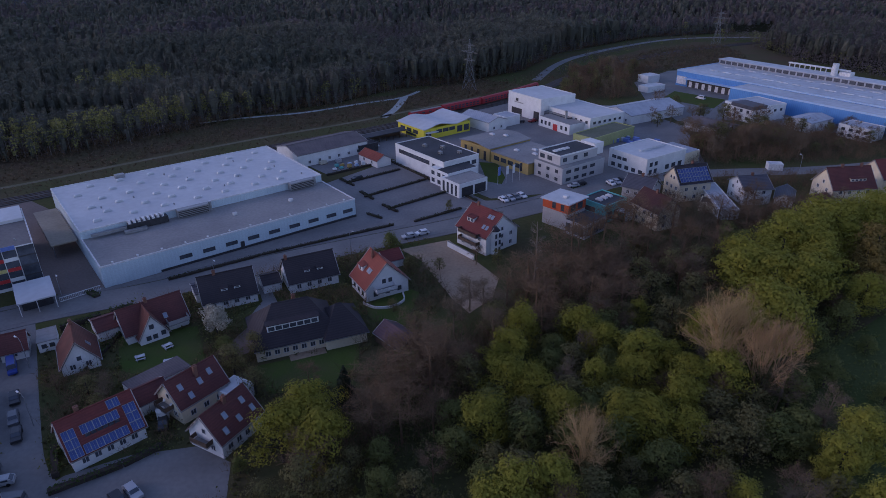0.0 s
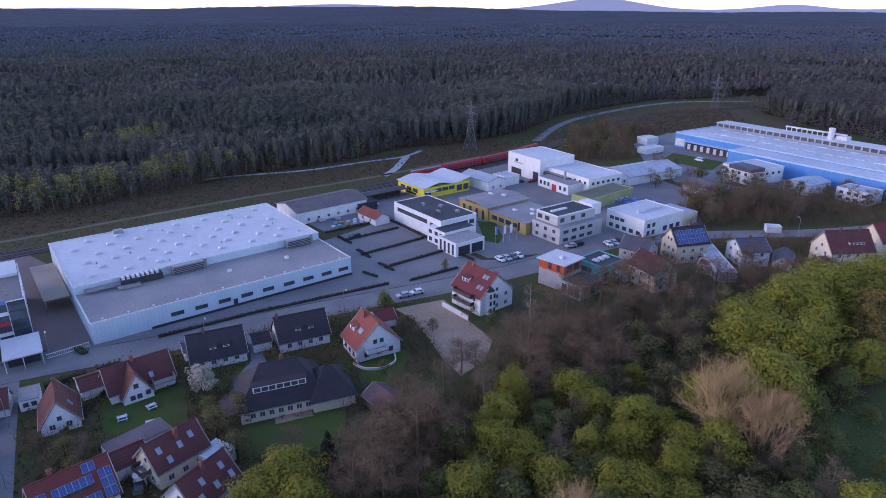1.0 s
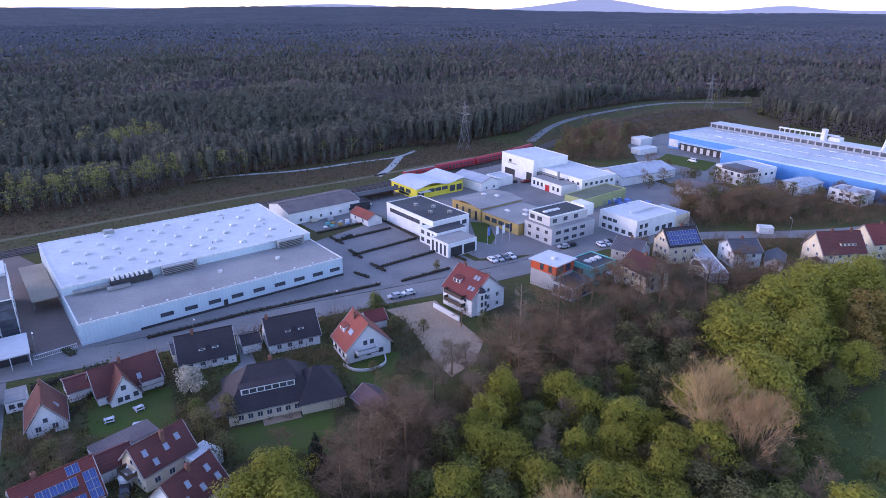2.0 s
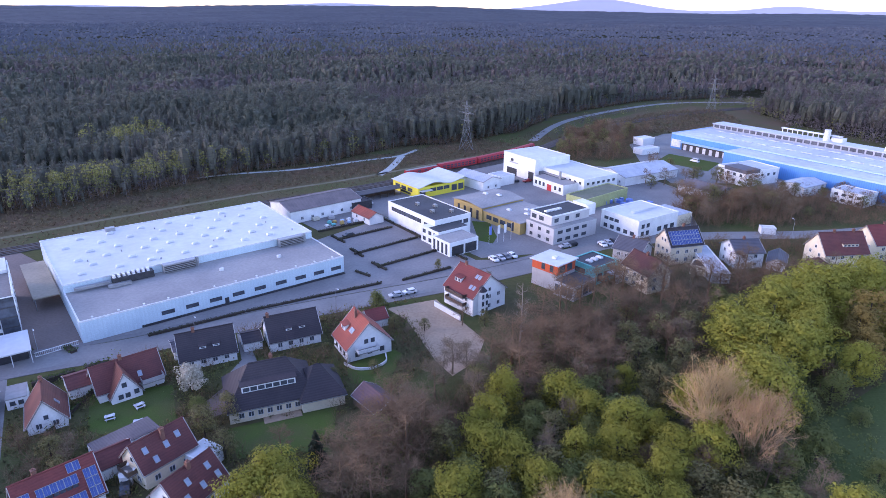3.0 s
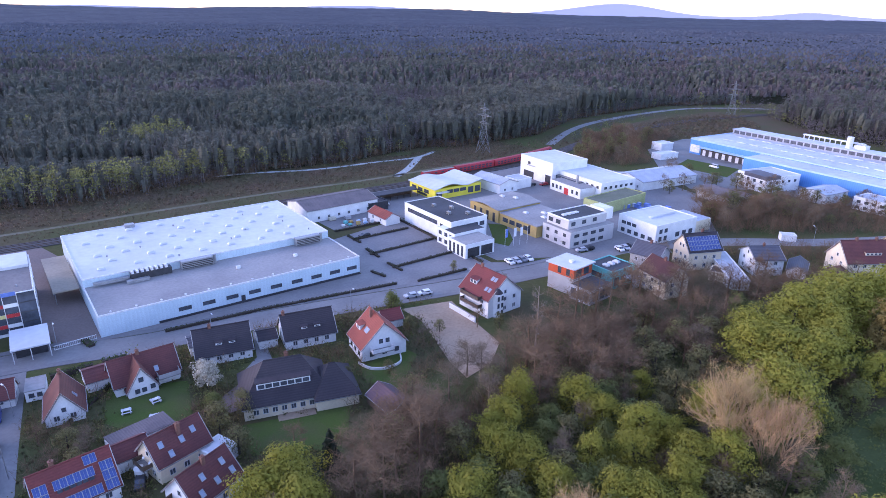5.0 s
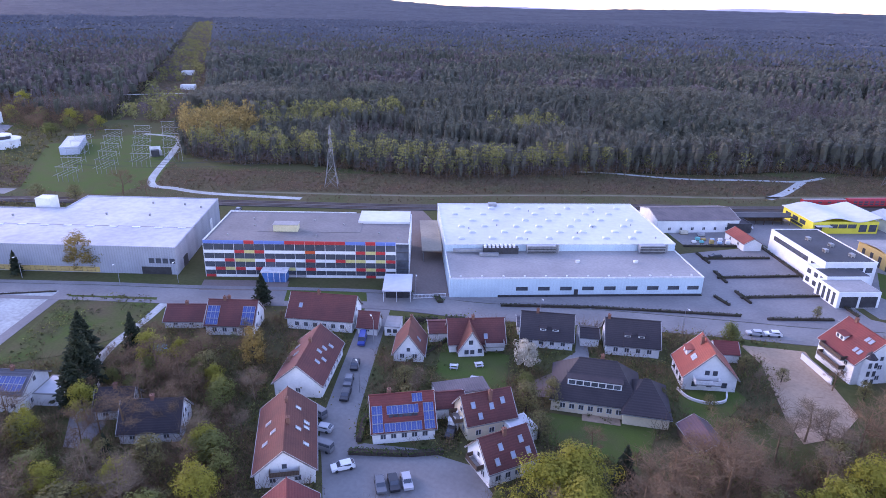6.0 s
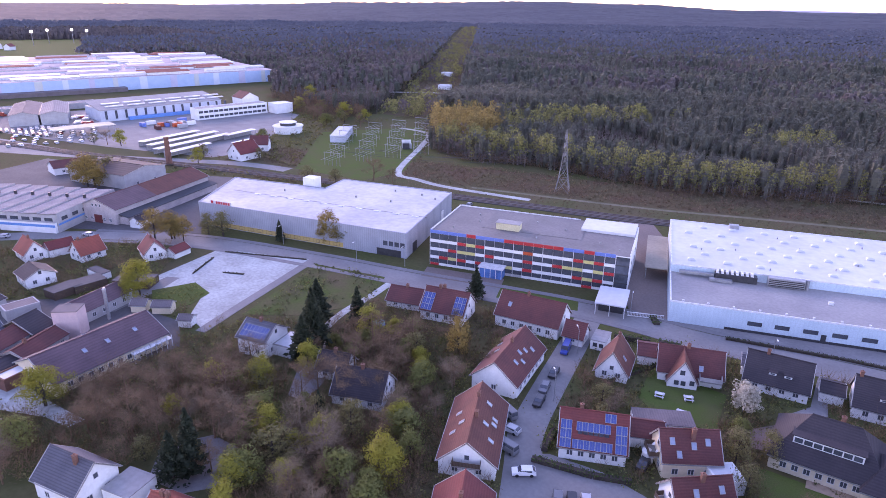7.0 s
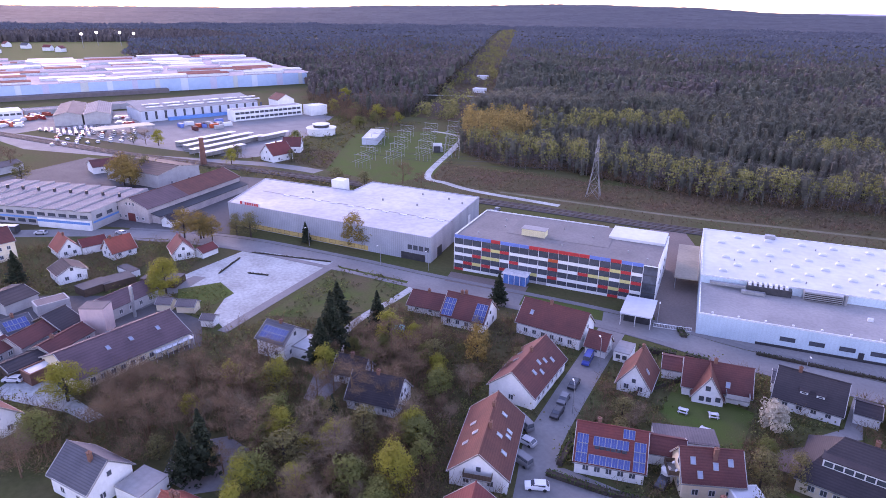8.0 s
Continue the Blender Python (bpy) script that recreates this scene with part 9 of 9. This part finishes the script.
def free(q, gap=1.2, lawns=True):
    """Leaves out the spots on paving, in buildings and on lawns and yards."""
    ok = np.ones(len(q), bool)
    for line, half in PAVED:
        if half > 7:
            continue   # grass and heath strips
        for a, b in zip(line, line[1:]):
            d = b - a
            t = np.clip(((q - a) @ d) / (d @ d + 1e-9), 0, 1)[:, None]
            ok &= np.hypot(*(q - a - t * d).T) > half + gap
    for x, y, rot, L, W in BUILT:
        c, s = math.cos(radians(rot)), math.sin(radians(rot))
        u, v = (q[:, 0] - x) * c + (q[:, 1] - y) * s, (q[:, 1] - y) * c - (q[:, 0] - x) * s
        ok &= ~((u > -gap) & (u < L + gap) & (v > -gap) & (v < W + gap))
    for poly in GRASS:
        ok &= ~inside(q, poly)
    return q[ok]


def drift(q, k, level, scale=0.06):
    v = np.array([noise.noise(Vector((x * scale, y * scale, k))) for x, y in q])
    return q[v > level]


q = scatter(HEATH, 2.7)
q = free(q[~inside(q, FOREST)], 0.8)
bushes("scrub_heath", q, rng.uniform(0.3, 2.2, len(q)) * (1 + (rng.uniform(0, 1, len(q)) < 0.1)), 13, 0.7, L_HEATH, "brown heath scrub and brambles")
q = free(scatter(offset(RAIL[3:12], 5.5) + offset(RAIL[3:12], 18)[::-1], 2.4), 0.6)
bushes("grass_railside", q, rng.uniform(0.15, 0.6, len(q)), 6, 0.55, L_HEATH, "rough dry grass beside the railway")
q = scatter([(-183, 32), (-182, 42), (-174, 43.5), (-169.5, 38), (-169, 32.5), (-176, 30.5)], 1.5)
bushes("grass_island", q, rng.uniform(0.2, 0.8, len(q)), 10, 0.4, L_DARK, "rough grass and weeds on the island")
q = free(scatter(WEST_WOOD, 2.5), 0.6)
thicket("thicket_west", q, rng.uniform(2.0, 6.0, len(q)), 42, B_BROWN, "dense brown leafless thicket")
q = free(scatter(WEST_WOOD, 3.6), 0.6)
bushes("undergrowth_west", q, rng.uniform(0.8, 2.6, len(q)), 26, 0.55, L_OLIVE, "olive undergrowth below the thicket")
GARDENS = [(-134, 62), (-140, 84), (-118, 106), (-98, 118), (-80, 132), (-50, 148), (-22, 162), (-6, 168), (2, 160), (4, 148), (-2, 132), (-10, 122), (-20, 112), (-24, 96), (-36, 78), (-30, 66), (-52, 40), (-66, 30), (-84, 34), (-100, 62)]
WESTSIDE = [(-255, -40), (-236, 28), (-214, 48), (-196, 36), (-178, 40), (-158, 34), (-148, 48), (-156, 46), (-134, 66), (-118, 45), (-130, 20), (-116, -14), (-90, -12), (-84, 20), (-64, 30), (-70, -20), (-150, -60)]
SHRUBS = leafmat("garden_shrubs", (0.132, 0.142, 0.044), (0.172, 0.132, 0.058), scale=0.16, island=0.3)
LIGHT_SHRUBS = leafmat("spring_shrubs", (0.190, 0.205, 0.065), (0.150, 0.165, 0.060), scale=0.2, island=0.3)
HERBS = leafmat("garden_herbs", (0.110, 0.125, 0.052), (0.135, 0.115, 0.066), scale=0.2, island=0.3)
for zone, where, step in ((GARDENS, "garden", 2.6), (WESTSIDE, "plot", 3.0)):
    q = free(drift(scatter(zone, step), 2.0, -0.22))
    bushes("shrubs_" + where, q, rng.uniform(0.9, 3.2, len(q)), 26, 0.48, SHRUBS, "dark olive and brown garden shrubs")
    q = free(drift(scatter(zone, step * 1.4), 6.0, 0.0))
    bushes("spring_shrubs_" + where, q, rng.uniform(1.0, 3.2, len(q)), 30, 0.42, LIGHT_SHRUBS, "fresh green garden shrubs in spring leaf")
    q = free(drift(scatter(zone, step), 9.0, -0.15))
    thicket("twigs_" + where, q, rng.uniform(1.5, 4.5, len(q)), 34, B_BROWN, "brown leafless garden bushes")
    q = free(scatter(zone, step * 0.75), 0.3)
    bushes("herbs_" + where, q, rng.uniform(0.2, 0.7, len(q)), 8, 0.5, HERBS, "rough garden grass and herbs")
    q = free(scatter(zone, 9.0), 2.4)
    for x, y in q[: 22]:
        plant(random.choice(["olive", "bare", "bare", "dark", "olive", "green", "grey"]), x, y, random.uniform(3.5, 6.5), 1.1)


# ---- vehicles on the depot yards, far off ----
def far_vehicle(x, y, rot, paint, L=4.4, h=1.5):
    """A parked vehicle seen from afar: lower body, set-in cabin and four wheels in one low mesh."""
    key = ("far", paint, L)
    if key not in CACHE:
        bm = bmesh.new()
        box(bm, -L / 2, L / 2, -0.9, 0.9, 0.35, h * 0.6)
        box(bm, -L * 0.28, L * 0.38, -0.78, 0.78, h * 0.6, h)
        for u, v in itertools.product((-L * 0.3, L * 0.3), (-0.8, 0.8)):
            box(bm, u - 0.3, u + 0.3, v - 0.12, v + 0.12, 0, 0.6)
        CACHE[key] = mesh_of(bm, "parked_vehicle", PAINTS[paint])
    big = L > 5
    ob = tagged(new("parked_machine" if big else "parked_car", CACHE[key]), "%s parked %s on the depot yard" % (paint, "farm machine" if big else "car"), "machine" if big else "car", "vehicles on the depot yard")
    ob.matrix_basis = pose(x, y, 0.04, 0, 0, rot)
    return ob


vr = random.Random(12)
PAINTS["orange"] = surf("machine_orange", (0.48, 0.09, 0.05), (0.40, 0.075, 0.045), scale=0.5, rough=0.5, bump=0, stain=0.1)
for row in range(7):
    for k in range(13):
        x, y = -459 - row * 5.4 + vr.uniform(-0.4, 0.4), -5 + k * 3.3
        if vr.random() < 0.9 and y > -5 + (x + 492) * 0.75 and not (x > -468 and y > 26):
            far_vehicle(x, y, 180 + vr.uniform(-6, 6), vr.choice(("white", "silver", "grey", "silver", "grey", "black")))
for k in range(34):
    far_vehicle(-540 - vr.uniform(0, 50), vr.uniform(-12, 6), vr.uniform(0, 360), vr.choice(("red", "orange", "orange", "white")), 6.4, 2.6)
for k in range(14):
    far_vehicle(-513 - vr.uniform(0, 28), vr.uniform(-27, -8), vr.uniform(0, 360), vr.choice(("orange", "white", "silver")), 6.4, 2.6)
for k in range(12):
    far_vehicle(-492 - vr.uniform(0, 36), vr.uniform(43, 54), 100 + vr.uniform(-20, 20), vr.choice(("silver", "white", "red")))

# scrub along the railway, the depot road and the far yards
for name, off, a_, b_ in (("scrub_rail_north", 8, 1, 4), ("scrub_rail_south", -8, 2, 5), ("scrub_depot_road", 34, 1, 3)):
    line = offset(RAIL[a_:b_], off)
    q = free(scatter([(x, y) for x, y in line] + [(x - 6, y + 9) for x, y in line[::-1]], 3.6), 0.6)
    bushes(name, q, rng.uniform(0.8, 3.5, len(q)), 22, 0.8, L_HEATH, "brown scrub and brambles beside the railway")
FAR_ZONE = [(-420, 30), (-330, 90), (-300, 116), (-262, 138), (-236, 160), (-300, 118), (-350, 112), (-400, 155), (-440, 170), (-380, 190), (-420, 230), (-520, 240), (-500, 190), (-450, 190), (-400, 140), (-350, 100), (-390, 60)]
for x, y in free(scatter(FAR_ZONE, 13), 2.5)[:26]:
    plant(random.choice(["olive", "bare", "green", "dark", "bare"]), x, y, random.uniform(6, 10), 1.15)
for x, y, h in ((-366, -28, 12), (-395, -22, 11), (-372, -14, 11), (-352, -40, 12), (-347, -10, 10), (-328, 34, 13), (-325, 41, 12), (-331, 28, 10), (-275, 118, 8), (-262, 126, 8), (-219, 62, 10), (-223, 58, 9), (-226, 47, 9)):
    plant("bare" if 10 < h < 12 else "olive", x, y, h, 1.2)

# gardens and bare trees round the eastern houses
EAST_GARDENS = [(52, 172), (70, 168), (100, 172), (160, 182), (190, 200), (170, 226), (100, 218), (70, 206), (50, 192)]
q = free(drift(scatter(EAST_GARDENS, 2.8), 4.0, -0.2))
bushes("shrubs_east", q, rng.uniform(0.8, 3.0, len(q)), 20, 0.5, SHRUBS, "dark olive and brown garden shrubs")
q = free(drift(scatter(EAST_GARDENS, 2.8), 7.0, -0.2))
thicket("twigs_east", q, rng.uniform(2.0, 6.0, len(q)), 34, B_BROWN, "brown leafless garden bushes")
for x, y in free(scatter(EAST_GARDENS, 10.0), 2.2)[:20]:
    plant(random.choice(["bare", "bare", "grey", "olive"]), x, y, random.uniform(5, 9), 1.1)
for x, y, h in ((112, 330, 9), (118, 322, 8), (106, 318, 8), (124, 304, 8), (134, 300, 9), (98, 296, 7), (99, 290, 7), (107, 296, 8), (107, 277, 8), (127, 307, 7), (135, 292, 7), (106, 264, 9), (103, 250, 9), (141, 282, 8), (118, 298, 7)):
    plant(random.choice(["bare", "grey", "olive"]), x, y, h, 1.1)


def crate_stack(x, y, rot, n):
    """Blue plastic crates piled in layers."""
    ob = thing("crate_stack", pose(x, y, 0.05, 0, 0, rot), "stack of blue plastic crates on the yard", "crates", "blue crate stacks")
    for k in range(n):
        bm = box(bmesh.new(), 0, 2.4, 0, 1.6, k * 0.8, k * 0.8 + 0.74)
        bmesh.ops.bevel(bm, geom=bm.edges[:], offset=0.06, segments=1, affect="EDGES")
        part("crate", bm, M_BLUE, ob)


for k in range(12):
    crate_stack(77 + (k % 4) * 3.6 + vr.uniform(-0.6, 0.6), 258 + (k // 4) * 4.0 + vr.uniform(-0.6, 0.6), -52 + vr.uniform(-8, 8), vr.choice((1, 2, 2, 3)))

LOT = [(-177, 79), (-156, 92.5), (-142, 79.5), (-146, 60), (-154.5, 48)]
q = drift(scatter(LOT, 1.9), 3.0, -0.1, 0.12)
bushes("weeds_lot", q, rng.uniform(0.2, 1.1, len(q)), 9, 0.5, HERBS, "weeds and rough grass on the empty plot")
q = drift(scatter(LOT, 3.0), 5.0, 0.1, 0.12)
bushes("bushes_lot", q, rng.uniform(0.6, 2.2, len(q)), 20, 0.5, LIGHT_SHRUBS, "small bushes on the empty plot")

# rough ground between the railway, the substation and the clearing
q = drift(free(scatter([(-262, 170), (-330, 215), (-480, 345), (-620, 340), (-600, 270), (-520, 240), (-440, 235), (-380, 250), (-350, 236), (-300, 205), (-268, 172)], 4.6), 1.0), 4.0, -0.15, 0.03)
bushes("scrub_clearing_edge", q, rng.uniform(0.6, 3.6, len(q)), 16, 0.9, L_HEATH, "brown and olive scrub round the substation")
q = drift(free(scatter([(-560, 200), (-420, 150), (-345, 112), (-300, 122), (-385, 176), (-400, 240), (-560, 280)], 5.0), 1.0), 1.0, -0.1, 0.03)
bushes("bushes_depot", q, rng.uniform(0.8, 4.0, len(q)), 18, 0.9, SHRUBS, "olive bushes beside the depot")
q = free(scatter([(-345, 60), (-300, 96), (-262, 126), (-240, 118), (-226, 62), (-262, 60), (-330, 64)], 4.0), 1.0)
bushes("bushes_works", q, rng.uniform(0.6, 3.0, len(q)), 16, 0.7, SHRUBS, "olive bushes beside the works")
for x, y, h in ((-350, 90, 8), (-338, 84, 7), (-420, 46, 7), (-412, 52, 8), (-404, 58, 8), (-470, 196, 9), (-455, 205, 10), (-440, 196, 9), (-425, 206, 9), (-405, 190, 8), (-478, 212, 10), (-390, 205, 8), (-500, 215, 11), (-520, 225, 11)):
    plant(random.choice(["green", "olive", "bare", "dark"]), x, y, h, 1.2)


def container(x, y, rot, material, label):
    ob = thing("container", pose(x, y, 0.04, 0, 0, rot), label, "container", "containers on the depot yard")
    part("box", box(bmesh.new(), 0, 6.1, 0, 2.44, 0.15, 2.6), material, ob)
    bm = bmesh.new()
    for k in range(9):
        box(bm, 0.3 + k * 0.65, 0.5 + k * 0.65, -0.05, 0.0, 0.3, 2.5)
    part("ribs", bm, material, ob)


for k in range(14):
    container(-440 - vr.uniform(0, 30), 76 + vr.uniform(0, 34), vr.choice((10, 100, 100)), (M_WHITE, M_ORANGE, M_BLUE, M_GREYWALL, M_TILE_BROWN)[k % 5], ("white", "orange", "blue", "grey", "brown")[k % 5] + " steel container on the depot yard")

for k in range(9):
    ob = thing("pallet_stack", pose(-44 + (k % 5) * 2.6 + vr.uniform(-0.5, 0.5), 232 + (k // 5) * 3.5 + (k % 5) * 1.4, 0.05, 0, 0, 39 + vr.uniform(-15, 15)), "stack of wrapped goods on a wooden pallet", "pallet", "goods in the workshop yard")
    part("pallet", box(bmesh.new(), 0, 1.6, 0, 1.2, 0, 0.15), M_WOOD, ob)
    bm = box(bmesh.new(), 0.05, 1.55, 0.05, 1.15, 0.155, vr.uniform(0.7, 1.5))
    bmesh.ops.bevel(bm, geom=bm.edges[:], offset=0.08, segments=2, affect="EDGES")
    part("load", bm, (M_WHITE, M_TEAL, M_OCHRE, M_PALEBLUE)[k % 4], ob)
